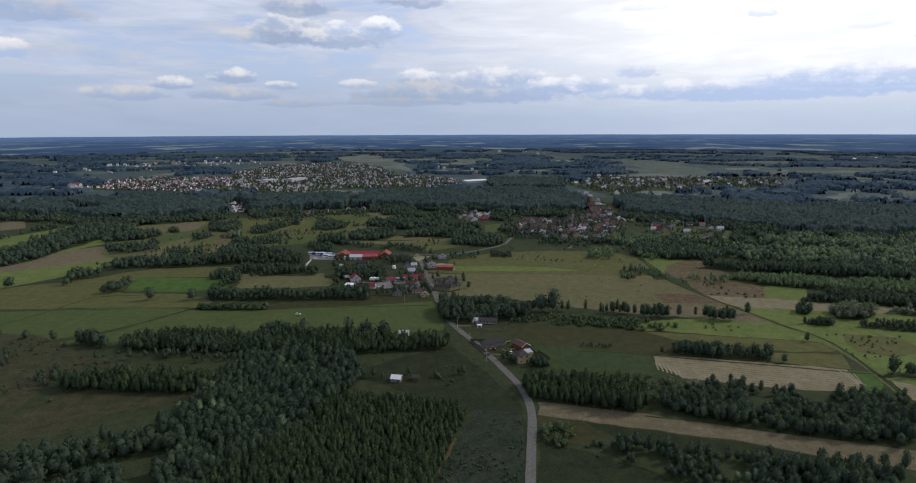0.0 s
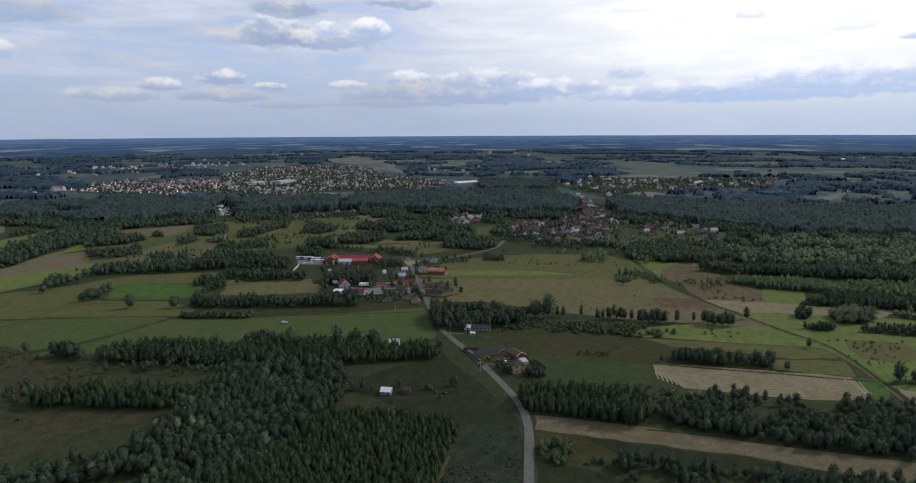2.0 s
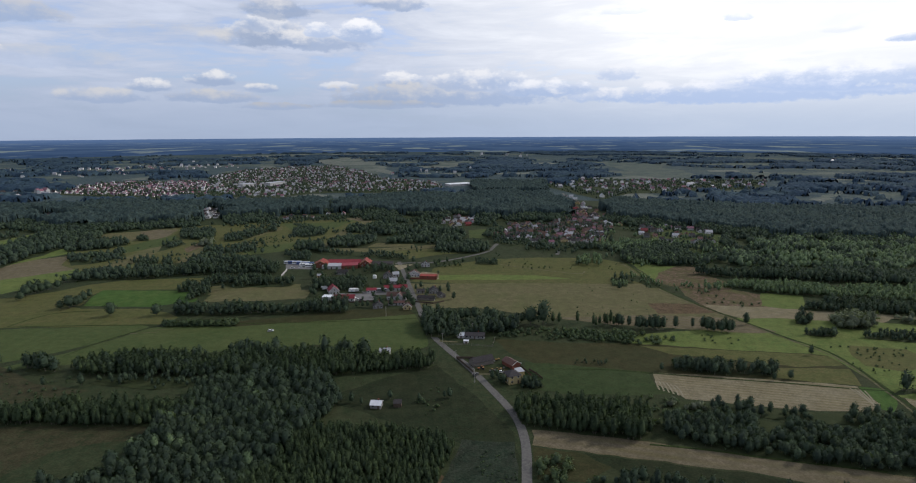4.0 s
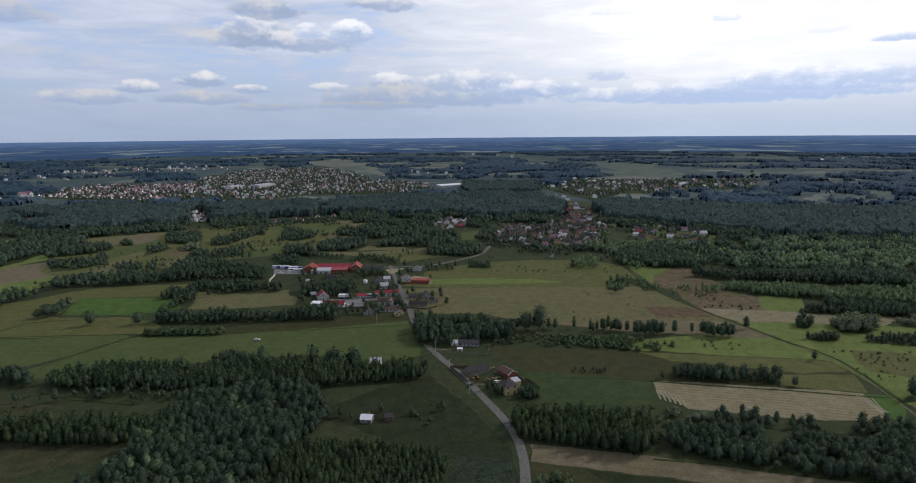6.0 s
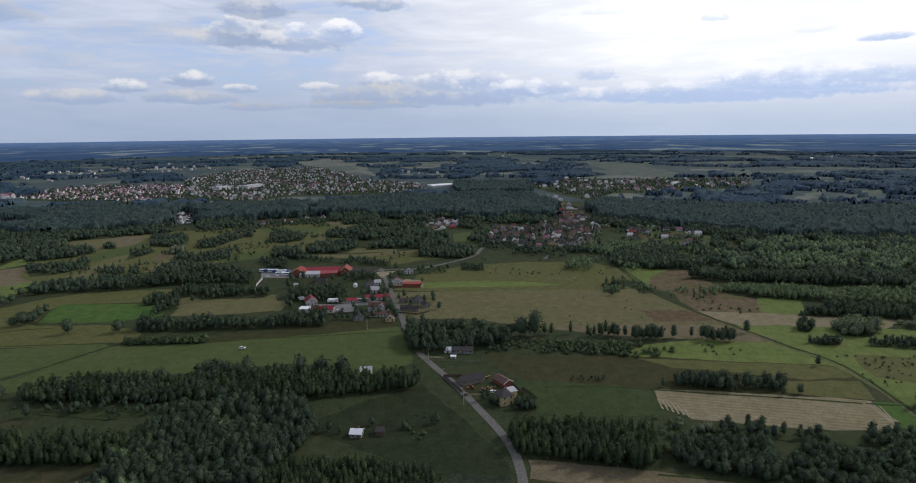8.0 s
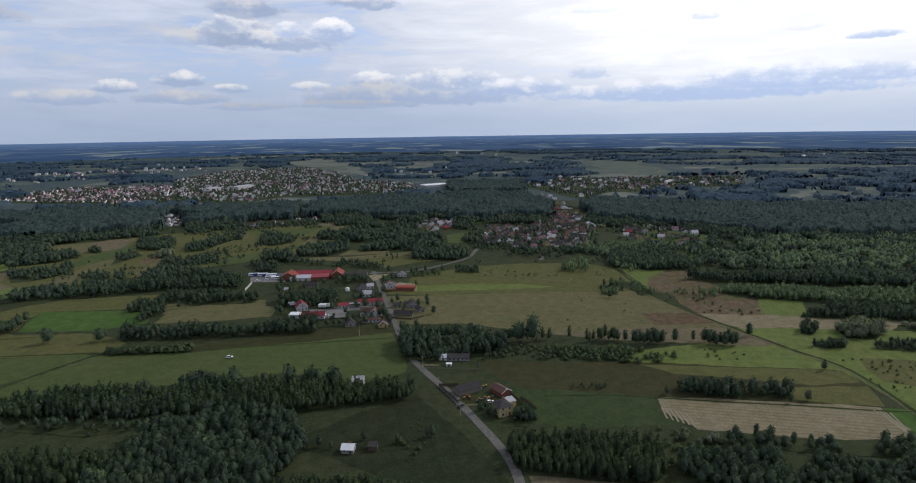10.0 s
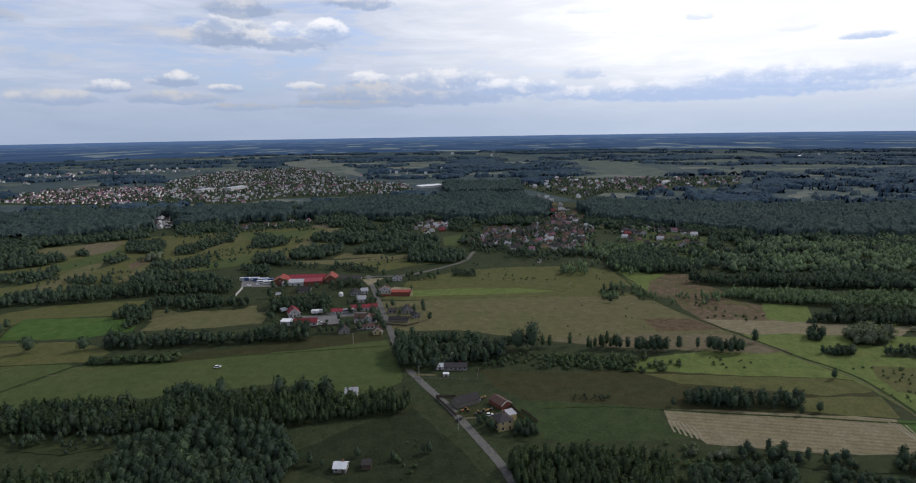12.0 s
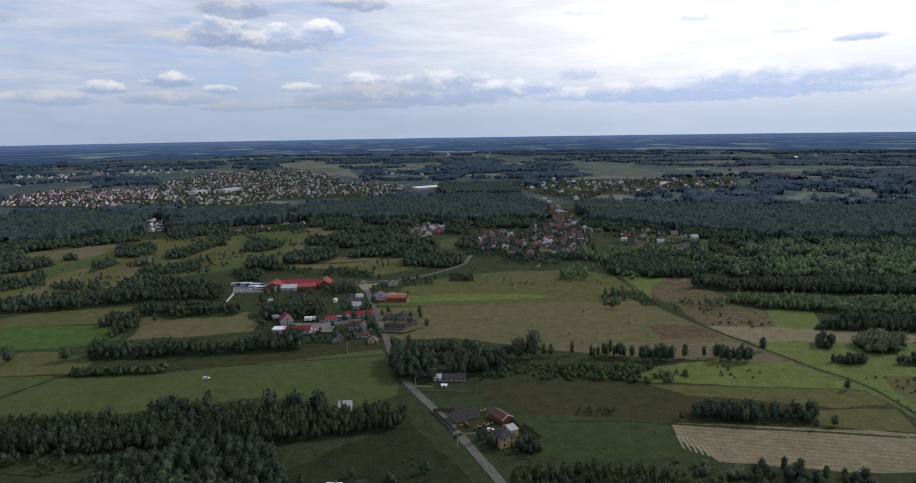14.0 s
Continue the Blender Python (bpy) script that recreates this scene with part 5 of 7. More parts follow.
# woods
wood("slim", 6.4, 2.6, [(-69.4, 254.8), (-26.8, 254.7), (2.8, 240.6), (-4.9, 213.4), (-11, 187.4), (-10.9, 162.2), (-96.4, 162.3), (-102.8, 186.1), (-88, 211.3), (-75.2, 231.3)], 1.0, "dense dark green young plantation of slender trees")
wood("round", 8.5, 3.9, [(-139.6, 255.1), (-134.4, 279.3), (-137.3, 303.4), (-112.6, 314.8), (-68, 311), (-55.6, 290.5), (-60.1, 269.5), (-69.4, 254.8), (-74.5, 228.6), (-87.2, 208.9), (-102.8, 186.1), (-122.6, 202.4), (-122.6, 218.5), (-141.2, 239.9)], 0.96, "dark green mixed deciduous woodland")
wood("slim", 8.5, 3.1, [(-221.1, 268.8), (-186.6, 267.3), (-144.2, 265), (-125.8, 274.1), (-132.4, 290.9), (-152.7, 283.1), (-195.3, 281.8), (-223.8, 279.7)], 1.0, "dense dark belt of young woodland trees")
wood("slim", 8.5, 3.2, [(-216.6, 326.8), (-187.1, 324.7), (-114.3, 320.4), (-69.7, 320.2), (-10.6, 327.6), (-6.2, 335.7), (-26.7, 342.1), (-90.2, 344.6), (-135.4, 349.3), (-194.6, 347.4), (-223, 341.1)], 1.0, "long dark belt of young trees beside a meadow")
wood("round", 12, 5, [(-85, 347.9), (-75.8, 352.3), (-48.4, 352.1), (-44.4, 345.4), (-58.2, 342.3)], 1.0, "clump of tall dark trees")
wood("round", 10, 4.5, [(-253.5, 335), (-232.4, 330.9), (-240.8, 347.7), (-258.9, 347.8)], 1.0, "clump of broad dark trees")
wood("round", 9, 4.8, [(-219.6, 198.3), (-184.7, 204.7), (-165.1, 213.8), (-160.5, 223.7), (-137.1, 231.5), (-122.6, 218.5), (-128.5, 209.1), (-147.7, 202.4), (-157, 197.3), (-173.6, 172), (-187.1, 162.5)], 0.9, "dark green mixed deciduous woodland")
wood("round", 9, 4.6, [(-171, 168.7), (-150.3, 187), (-128.8, 190.8), (-121.5, 200.2), (-110, 202.3), (-92.2, 162.3), (-94.4, 145.6), (-152.4, 145.6)], 0.9, "dark green mixed deciduous woodland")
wood("slim", 8.5, 3.2, [(34.3, 278.5), (69.8, 280.6), (101.6, 268.9), (95.3, 248), (88.3, 244.4), (63.2, 249.9), (36.1, 260.9)], 1.0, "dense belt of young birches beside a stubble strip")
wood("round", 7.5, 3.9, [(103.1, 244.9), (129.9, 233.4), (152.8, 224.3), (185.4, 216.7), (206.4, 216.6), (232.1, 225.1), (222.4, 240.4), (204.5, 247.6), (182.9, 250.7), (157.1, 258.5), (130.9, 261.9), (104.1, 260.7)], 0.92, "loose belt of broad green trees")
wood("shrub", 3, 3.2, [(95.9, 254.2), (119, 240.8), (141.1, 228), (148.7, 254), (117, 274.5), (104.1, 274.6)], 0.6, "low green bushes")
wood("round", 6.5, 3.6, [(60.8, 214.6), (71.5, 215.5), (92.6, 208.5), (126.1, 203.9), (150.2, 198.3), (167.7, 195.3), (188.6, 185.5), (177.4, 161.9), (108.3, 165.1), (95, 183.8), (72.1, 199.7)], 0.92, "loose belt of young broad trees")
wood("shrub", 4, 3.2, [(36.9, 228.3), (51.9, 229.8), (52.6, 219.5), (44.8, 213.2), (36, 215.6)], 0.8, "thicket of dark green bushes")
wood("shrub", 3.0, 3.4, [(26.7, 379.2), (68.8, 373.8), (147.7, 357.7), (159.8, 373.2), (76.5, 393.4), (32.6, 400.7)], 0.72, "dark scrub along a wet hollow")
wood("round", 10, 4.8, [(-13.4, 382.1), (5.2, 379.3), (40.1, 384.3), (51.5, 388.2), (53.3, 403.4), (1, 412.6), (-16.7, 412.7)], 1.0, "dark cluster of tall trees beside the road")
wood("round", 9, 4.6, [(-210.3, 436.2), (-140.6, 435.7), (-77.5, 438.4), (-79.1, 448.7), (-144.6, 449.2), (-214.3, 449.8)], 1.0, "long dark hedgerow of mature trees")
wood("shrub", 4.2, 1.9, [(-208, 409.7), (-152.8, 410.8), (-154.8, 416.8), (-210.5, 417.2)], 1.0, "clipped dark hedge strip in a meadow")
wood("round", 9.5, 4.2, [(-118.9, 505.2), (-71.3, 504.7), (-73.9, 524.8), (-123.3, 525.3)], 1.0, "dark row of trees behind a farmyard")
wood("round", 9, 6, [(-484.3, 543.5), (-469.4, 588.3), (-478, 668.6), (-463.9, 771.9), (-501.1, 862), (-573.3, 852), (-557.2, 750.3), (-527.8, 612.7)], 1.0, "dark green mixed deciduous woodland")
wood("round", 8, 6, [(-598.5, 700.5), (-590.1, 750.8), (-590.9, 798.4), (-622.3, 830), (-658.4, 775)], 0.5, "dark green mixed deciduous woodland")
forest("pine", 14, 2.3, [(-856, 945), (-654.3, 889), (-536.3, 851), (-461.8, 885), (-381.4, 922), (-294.4, 962), (-197.1, 989), (-227.5, 1148), (-325.4, 1151), (-457.5, 1115), (-648.3, 1139), (-779.8, 1068), (-966, 1072)], 0.97, "broad dark pine forest belt")
forest("pine", 14, 2.3, [(-197.1, 989), (-93, 1002), (62.8, 940), (209.3, 923), (250.8, 1088), (235.6, 1223), (151.2, 1273), (-111.3, 1209), (-227.5, 1148)], 0.97, "dense dark even-aged pine forest")
forest("pine", 13, 2.3, [(73, 1314), (238, 1309), (286.6, 1539), (89.7, 1622)], 0.97, "dark pine forest")
forest("pine", 13, 2.3, [(264.3, 909), (392.9, 791.7), (478.6, 725.3), (722, 659.2), (1034, 962), (631.9, 971), (461.5, 1056), (321.4, 1115)], 0.97, "broad dark forest")
wood("round", 9, 4.6, [(237, 282.9), (252.6, 285.2), (262.3, 282.8), (267.4, 289), (248.4, 290.7)], 1.0, "dark clump of trees by a field track")
wood("round", 8, 4.2, [(279.3, 429.9), (308.8, 423.1), (356.8, 410.7), (383.2, 404.4), (399.9, 422.7), (374, 431.1), (328, 443.3), (285.1, 436.5)], 1.0, "dense dark hedgerow of mature trees")
wood("light", 7, 4.0, [(256.7, 496.2), (278.5, 478.1), (306.8, 466.9), (342.1, 460.3), (388.9, 446.3), (416, 437.7), (444.6, 467.9), (415, 476.4), (338.6, 491.5), (268.1, 506.4), (253.9, 501.8)], 1.0, "belt of light green young broadleaf trees")
wood("round", 8.5, 4.4, [(247, 545.6), (277, 531.7), (305.5, 522.6), (352.6, 509.9), (432.2, 494.2), (464.7, 487.2), (504.3, 528.8), (469.7, 537.2), (376.4, 544.4), (324.2, 554.7), (289.9, 546.2), (257, 549.6)], 0.97, "dark green mixed deciduous woodland")
wood("light", 8, 4.8, [(305.1, 572.4), (387.8, 559.1), (482, 549.5), (544.1, 543.1), (686.4, 682.8), (616, 699.3), (497.2, 713.4), (418.3, 710.2), (326.3, 643.2)], 0.85, "green mixed woodland with lighter crowns")
wood("round", 8.5, 6, [(302.5, 567.8), (384.6, 554.6), (478.1, 545.1), (539.6, 538.8), (686.4, 682.8), (616, 699.3), (502.9, 721.3), (423, 718), (329.6, 649.5)], 0.6, "dark trees scattered through green woodland")
wood("shrub", 3, 5, [(376.7, 640.2), (418.2, 620.4), (455.9, 664.4), (412.4, 687)], 0.7, "bright green young growth in a clearing")
wood("round", 8, 4.4, [(194.8, 609.8), (229.8, 595.5), (278.6, 582.7), (287.7, 597.1), (279.9, 653.2), (256.2, 680.2), (216.3, 667.1)], 0.97, "dark green mixed deciduous woodland")
wood("light", 5, 4.6, [(206.6, 501), (234.3, 491.1), (256.2, 481.9), (262.8, 496.4), (210.9, 509.2)], 0.55, "loose trees and bushes on heath")
wood("shrub", 1.8, 6, [(219.9, 462.2), (256.7, 442), (277.5, 468.1), (222, 486.9)], 0.35, "scattered small bushes on heath")
wood("round", 8, 3.6, [(257.4, 398.4), (262.3, 395.5), (269.9, 398.4), (275.2, 406.5), (265.3, 408.7)], 1.0, "dense round clump of green trees")
wood("round", 6, 3.4, [(249.3, 374.4), (257.8, 370.6), (268.2, 369.6), (273.5, 376.6), (257.3, 382.3)], 1.0, "dense clump of green bushes")
wood("willow", 9, 4.2, [(288.3, 405.3), (282.1, 386.8), (298.4, 382), (312.8, 393.4), (312.2, 404.5)], 0.95, "grey-green willow thicket")
wood("round", 4.5, 3.6, [(284.7, 367.2), (309.2, 358), (334.5, 354.8), (349.3, 369.9), (323.9, 374.3), (301.6, 378.4)], 0.85, "green bushes in a meadow")
wood("willow", 7, 5, [(323.7, 397.2), (351.8, 389.9), (372, 392.9), (362.3, 401.2), (335.7, 406.1)], 0.7, "grey-green willow thicket")
wood("shrub", 1.6, 5.5, [(137, 364.1), (191.5, 359.4), (227.6, 374.2), (199.5, 380.9), (147, 379.2)], 0.6, "scattered small bushes on a meadow")
wood("round", 2.6, 3, [(71.4, 332), (95.4, 327.7), (100.4, 332.7), (75, 339.6)], 0.6, "low bushes along a field boundary")
wood("round", 7.5, 3.6, [(134.5, 320.7), (146.9, 315.4), (165.3, 311.7), (170, 320), (153.3, 328.3), (139.5, 327.9)], 1.0, "clump of dense dark trees between fields")
wood("round", 7, 3.6, [(169.4, 314.2), (180.7, 311.1), (189.9, 309), (194.3, 315.8), (183.1, 320.4), (174.6, 320.4)], 1.0, "clump of dense dark trees between fields")
wood("round", 8, 5, [(293.2, 616.2), (306.3, 572.3), (374.3, 625.1), (416.1, 705.3), (405.3, 769.1), (370.8, 782.3), (313.9, 680.2)], 0.8, "dark green mixed deciduous woodland")
wood("light", 6.5, 5.5, [(172, 631.9), (203.3, 608.9), (259.3, 669.1), (313.9, 680.2), (378.6, 781.4), (334.8, 880.5), (272.7, 860), (197.8, 750.1)], 0.3, "green garden trees on the village edge")
wood("round", 7, 6, [(88.1, 681.2), (137.1, 650.5), (205.2, 614.2), (217.4, 690.8), (158.8, 715.4), (109.5, 728.5)], 0.5, "green garden trees on the village edge")
wood("round", 4, 6, [(45.1, 660.4), (168.1, 618.1), (186.1, 594.8), (103.3, 611.3), (61.2, 623.8)], 0.3, "loose bushes on a meadow edge")
wood("round", 6.5, 4.4, [(131.4, 270.1), (149.3, 264.6), (184.6, 255.9), (212.6, 250.9), (229.1, 247.8), (237.4, 256.8), (222.1, 262.2), (199.6, 265), (166.2, 269.8), (138.7, 276.4)], 0.72, "loose belt of broad green trees")
wood("willow", 4, 3.4, [(110.7, 273.9), (123.2, 267.7), (135.5, 269.8), (133, 278.6), (118.6, 282)], 0.75, "grey-green bushes between tree belts")
wood("shrub", 2.6, 3.4, [(99.4, 263.6), (114.6, 261.4), (133.9, 266.8), (116.8, 284.4), (109.6, 288.5)], 0.5, "low green bushes")
wood("round", 4.5, 3.6, [(38.8, 300.2), (48.2, 297), (55, 301.4), (50.7, 310.8), (43.9, 307.4)], 0.85, "dark bushes beside a farmhouse")
wood("shrub", 3.2, 3.4, [(83.2, 373.6), (118.1, 363.8), (145.1, 365.3), (143.2, 379.5), (103, 389.3), (82, 384.8)], 0.8, "dark scrub along a wet hollow")
wood("light", 6, 4, [(152.9, 506.2), (166.5, 503), (172, 515.7), (159.1, 518.9)], 1.0, "round clump of light green trees in a meadow")
wood("shrub", 1.5, 8, [(56.3, 578.5), (171.1, 566.9), (198, 593.6), (105.7, 624.7), (60.3, 615.7)], 0.6, "scattered small bushes on a meadow")
wood("light", 5, 4.4, [(182, 547.7), (195.4, 537.7), (202.5, 501.4), (185.3, 497.6), (183.9, 514.6), (172.3, 535.8)], 0.7, "loose trees along a field ditch")
wood("round", 5.5, 7, [(-261, 663.1), (-204.5, 665.9), (-142.8, 680.5), (-102.4, 784.6), (-154.6, 913), (-260.8, 909.3), (-319.6, 854.8)], 0.5, "loose trees and bushes on rough meadow")
wood("round", 4, 6, [(-404.7, 625.1), (-378, 705.7), (-354.1, 754.2), (-273.3, 694.5), (-282, 612.7), (-339.4, 573.6)], 0.4, "loose trees and bushes on rough meadow")
wood("round", 5, 6, [(-73.5, 657.9), (-21.1, 652.4), (38.4, 661.1), (48.8, 709.5), (-22.2, 700), (-76.5, 686)], 0.4, "loose trees and bushes on rough meadow")
wood("shrub", 1.3, 4.5, [(221.4, 364.6), (242.3, 335.4), (244.4, 311.7), (263.3, 310.1), (300.4, 348.2), (265.4, 360.8)], 0.55, "low tufts of scrub on a meadow")
wood("shrub", 1.6, 4.5, [(-298.4, 327.3), (-238.7, 291.4), (-256.5, 327), (-295.2, 353.6), (-319.7, 353.8)], 0.6, "low scrub on rough grass")
wood("round", 4.5, 4.2, [(-237.6, 276), (-215.3, 267.4), (-194.7, 270.1), (-228.4, 291.3), (-248.1, 299.6)], 0.6, "loose bushes along a wood's edge")
wood("round", 5, 4.4, [(-204.4, 315.3), (-163.4, 306.1), (-133.5, 312.2), (-146.4, 326.4), (-191.9, 326.7)], 0.7, "loose bushes on rough grass between woods")
wood("round", 8.5, 4.6, [(-224.2, 333.1), (-183.5, 325.8), (-135.9, 320.6), (-83.2, 316.4), (-87.6, 348.8), (-110.2, 357.5), (-138.9, 361.7), (-149.2, 354), (-178, 345.9), (-208, 343), (-223.6, 338.4)], 0.94, "broad dark belt of mixed trees beside a meadow")
wood("light", 8, 6, [(135, 581.1), (189.4, 572.2), (267.4, 593.9), (289.9, 593.6), (303.3, 630.6), (217.8, 641.7), (143.4, 619.8)], 0.55, "loose green trees on the village edge")
wood("light", 7, 6, [(189.6, 485.5), (233.3, 475.2), (258.6, 495.1), (235.1, 517.1), (197.1, 506.4)], 0.5, "loose scrub and small trees")
wood("round", 8, 6, [(155.6, 517.9), (176.9, 513.2), (175.4, 536.4), (161.9, 536.5)], 0.9, "clump of round trees in a meadow")
wood("shrub", 1.1, 2.3, [(4.8, 239.4), (30.1, 239.3), (25.2, 187.4), (23.1, 168.4), (-7.3, 168.5), (-9.1, 187.4), (-2.3, 213.4)], 0.62, "scattered low scrub on rough grassland")
wood("shrub", 3, 4, [(-49.3, 282.7), (23.1, 273.4), (30.4, 282.3), (-9.5, 287.9), (-51.4, 297)], 0.25, "scattered bushes around a small cabin")
wood("shrub", 2.5, 5, [(-298.4, 327.3), (-259.6, 337.1), (-208.1, 321.9), (-167.6, 315.1), (-231.8, 291.3), (-269.7, 291.5)], 0.25, "scattered bushes on rough grassland")
wood("shrub", 1.8, 7, [(8.1, 597), (62.5, 620.8), (172.1, 601), (174.7, 553.9), (38.6, 563.2)], 0.15, "scattered small bushes on a meadow")
wood("shrub", 2.2, 6, [(153.5, 373.3), (231.4, 376.5), (255, 353.6), (236.2, 324.3), (191.5, 324.6), (149.2, 350.9)], 0.14, "scattered small bushes on a meadow")
wood("shrub", 2.2, 6, [(192.9, 466.1), (285.4, 438.8), (275.8, 422.7), (225.3, 435.9)], 0.25, "scattered small bushes on heath")
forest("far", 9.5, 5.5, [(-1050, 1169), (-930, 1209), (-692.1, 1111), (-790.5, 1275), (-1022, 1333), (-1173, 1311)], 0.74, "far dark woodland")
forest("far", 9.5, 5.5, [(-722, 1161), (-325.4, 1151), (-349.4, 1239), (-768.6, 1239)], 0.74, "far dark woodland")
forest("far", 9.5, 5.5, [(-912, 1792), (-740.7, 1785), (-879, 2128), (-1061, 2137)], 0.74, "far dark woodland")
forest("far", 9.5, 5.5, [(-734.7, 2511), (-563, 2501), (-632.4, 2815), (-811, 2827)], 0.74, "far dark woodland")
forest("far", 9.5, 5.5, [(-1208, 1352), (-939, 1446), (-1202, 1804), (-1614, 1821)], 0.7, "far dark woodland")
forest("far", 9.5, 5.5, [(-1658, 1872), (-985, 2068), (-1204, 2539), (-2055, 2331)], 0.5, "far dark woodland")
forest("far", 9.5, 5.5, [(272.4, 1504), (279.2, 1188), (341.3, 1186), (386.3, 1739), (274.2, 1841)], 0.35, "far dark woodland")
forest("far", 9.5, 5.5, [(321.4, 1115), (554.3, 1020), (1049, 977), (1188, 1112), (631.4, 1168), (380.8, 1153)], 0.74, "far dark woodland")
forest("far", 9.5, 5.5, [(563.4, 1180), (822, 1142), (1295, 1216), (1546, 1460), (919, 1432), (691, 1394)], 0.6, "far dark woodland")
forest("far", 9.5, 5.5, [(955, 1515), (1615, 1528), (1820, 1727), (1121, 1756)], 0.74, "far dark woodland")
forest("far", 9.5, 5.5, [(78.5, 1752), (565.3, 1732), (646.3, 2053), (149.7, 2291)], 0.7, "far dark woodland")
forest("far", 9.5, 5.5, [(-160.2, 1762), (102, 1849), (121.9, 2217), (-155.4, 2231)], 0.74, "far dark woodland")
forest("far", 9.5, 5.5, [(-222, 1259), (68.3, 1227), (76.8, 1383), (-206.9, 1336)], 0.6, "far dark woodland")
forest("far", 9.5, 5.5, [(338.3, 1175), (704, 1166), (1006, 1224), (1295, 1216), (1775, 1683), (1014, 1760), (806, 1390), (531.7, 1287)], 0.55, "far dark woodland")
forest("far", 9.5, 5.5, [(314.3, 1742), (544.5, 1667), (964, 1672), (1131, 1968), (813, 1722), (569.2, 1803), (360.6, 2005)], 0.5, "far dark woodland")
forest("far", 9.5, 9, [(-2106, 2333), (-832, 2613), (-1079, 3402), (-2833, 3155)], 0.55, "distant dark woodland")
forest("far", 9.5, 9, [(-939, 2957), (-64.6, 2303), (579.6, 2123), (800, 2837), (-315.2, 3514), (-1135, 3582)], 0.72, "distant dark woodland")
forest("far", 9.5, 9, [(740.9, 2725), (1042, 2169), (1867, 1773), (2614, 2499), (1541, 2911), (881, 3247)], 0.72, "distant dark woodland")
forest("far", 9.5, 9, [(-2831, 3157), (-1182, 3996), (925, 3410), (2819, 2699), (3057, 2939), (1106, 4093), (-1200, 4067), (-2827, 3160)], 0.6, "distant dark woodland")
wood("shrub", 1.3, 17, [(7.1, 519.4), (161.3, 517.8), (189.9, 471.8), (213.1, 420.1), (80.3, 415), (36.9, 458.3)], 0.6, "loose trees and bushes on rough meadow")
wood("shrub", 1.0, 4, [(-339.4, 348.3), (-270.9, 347.9), (-211.9, 321.9), (-231.8, 291.3), (-225.2, 272.3), (-240.7, 255.5), (-259.2, 255.5)], 0.2, "loose trees and bushes on rough meadow")
wood("round", 5, 8, [(-189.9, 418.6), (-163.8, 439.2), (-125.9, 498.8), (-142.5, 598.9), (-197.6, 630.6), (-254.5, 600.2), (-235.1, 521.9)], 0.16, "loose trees and bushes on rough meadow")
wood("round", 5, 8, [(-116.8, 459.6), (-24.4, 458.8), (-40.9, 597.6), (-128.7, 629.7), (-149, 599)], 0.16, "loose trees and bushes on rough meadow")
wood("shrub", 2.5, 6, [(-75.7, 459.3), (-23, 449.9), (-30.2, 519.8), (-84.8, 520.4)], 0.2, "loose trees and bushes on rough meadow")
wood("round", 5, 8, [(-30.2, 519.8), (7.2, 531), (8.5, 627.9), (-39.4, 628.5)], 0.12, "loose trees and bushes on rough meadow")
wood("round", 6, 8, [(8.6, 634.4), (148.4, 642.6), (164.6, 717.5), (56.3, 719.2)], 0.4, "loose trees and bushes on rough meadow")
wood("light", 6, 8, [(141.4, 610.4), (198.3, 580.4), (293.1, 593.6), (356.6, 714.6), (226.3, 716.6)], 0.55, "loose trees and bushes on rough meadow")
wood("shrub", 2.5, 6, [(198, 387.2), (280.7, 314.6), (325.4, 367.2), (271.8, 393.4)], 0.08, "loose trees and bushes on rough meadow")
wood("shrub", 1.6, 4, [(-48.2, 275.2), (30.8, 254.4), (33.7, 282.3), (-10.6, 325.7), (-55, 321.1)], 0.2, "loose trees and bushes on rough meadow")
wood("shrub", 1.4, 4, [(35.2, 215.7), (54.7, 210.9), (72.1, 199.7), (94.3, 182), (99.2, 168.3), (28.7, 168.4)], 0.16, "loose trees and bushes on rough meadow")
wood("shrub", 2.5, 4, [(53.3, 223), (75, 228.2), (76.8, 215.5), (57.3, 210.9)], 0.5, "loose trees and bushes on rough meadow")
wood("round", 6, 10, [(-456.7, 524.2), (-405.9, 633.3), (-223.5, 521.8), (-209.6, 460.5), (-330.8, 427.5), (-406.9, 462.2)], 0.05, "loose trees and bushes on rough meadow")
wood("shrub", 2.2, 5, [(-305.1, 308.6), (-235.3, 291.3), (-189.7, 226.3), (-201.7, 207), (-225.3, 216.4)], 0.12, "loose trees and bushes on rough meadow")
wood("round", 7, 10, [(-416.4, 849), (-140.4, 891), (-162.1, 1036), (-477.6, 980)], 0.4, "loose trees and bushes on rough meadow")
wood("shrub", 2.5, 5, [(104.1, 274.6), (131.8, 263.9), (151.7, 254), (138.4, 228), (97.3, 245)], 0.3, "loose trees and bushes on rough meadow")
wood("shrub", 2.2, 5, [(138.4, 228), (198.9, 210.5), (212.6, 225.1), (204.5, 247.6)], 0.15, "loose trees and bushes on rough meadow")
wood("light", 9, 7, [(-139.6, 255.1), (-137.3, 303.4), (-112.6, 314.8), (-68, 311), (-55.6, 290.5), (-69.4, 254.8), (-87.2, 208.9), (-102.8, 186.1), (-122.6, 202.4), (-141.2, 239.9)], 0.4, "lighter green trees scattered through a wood")
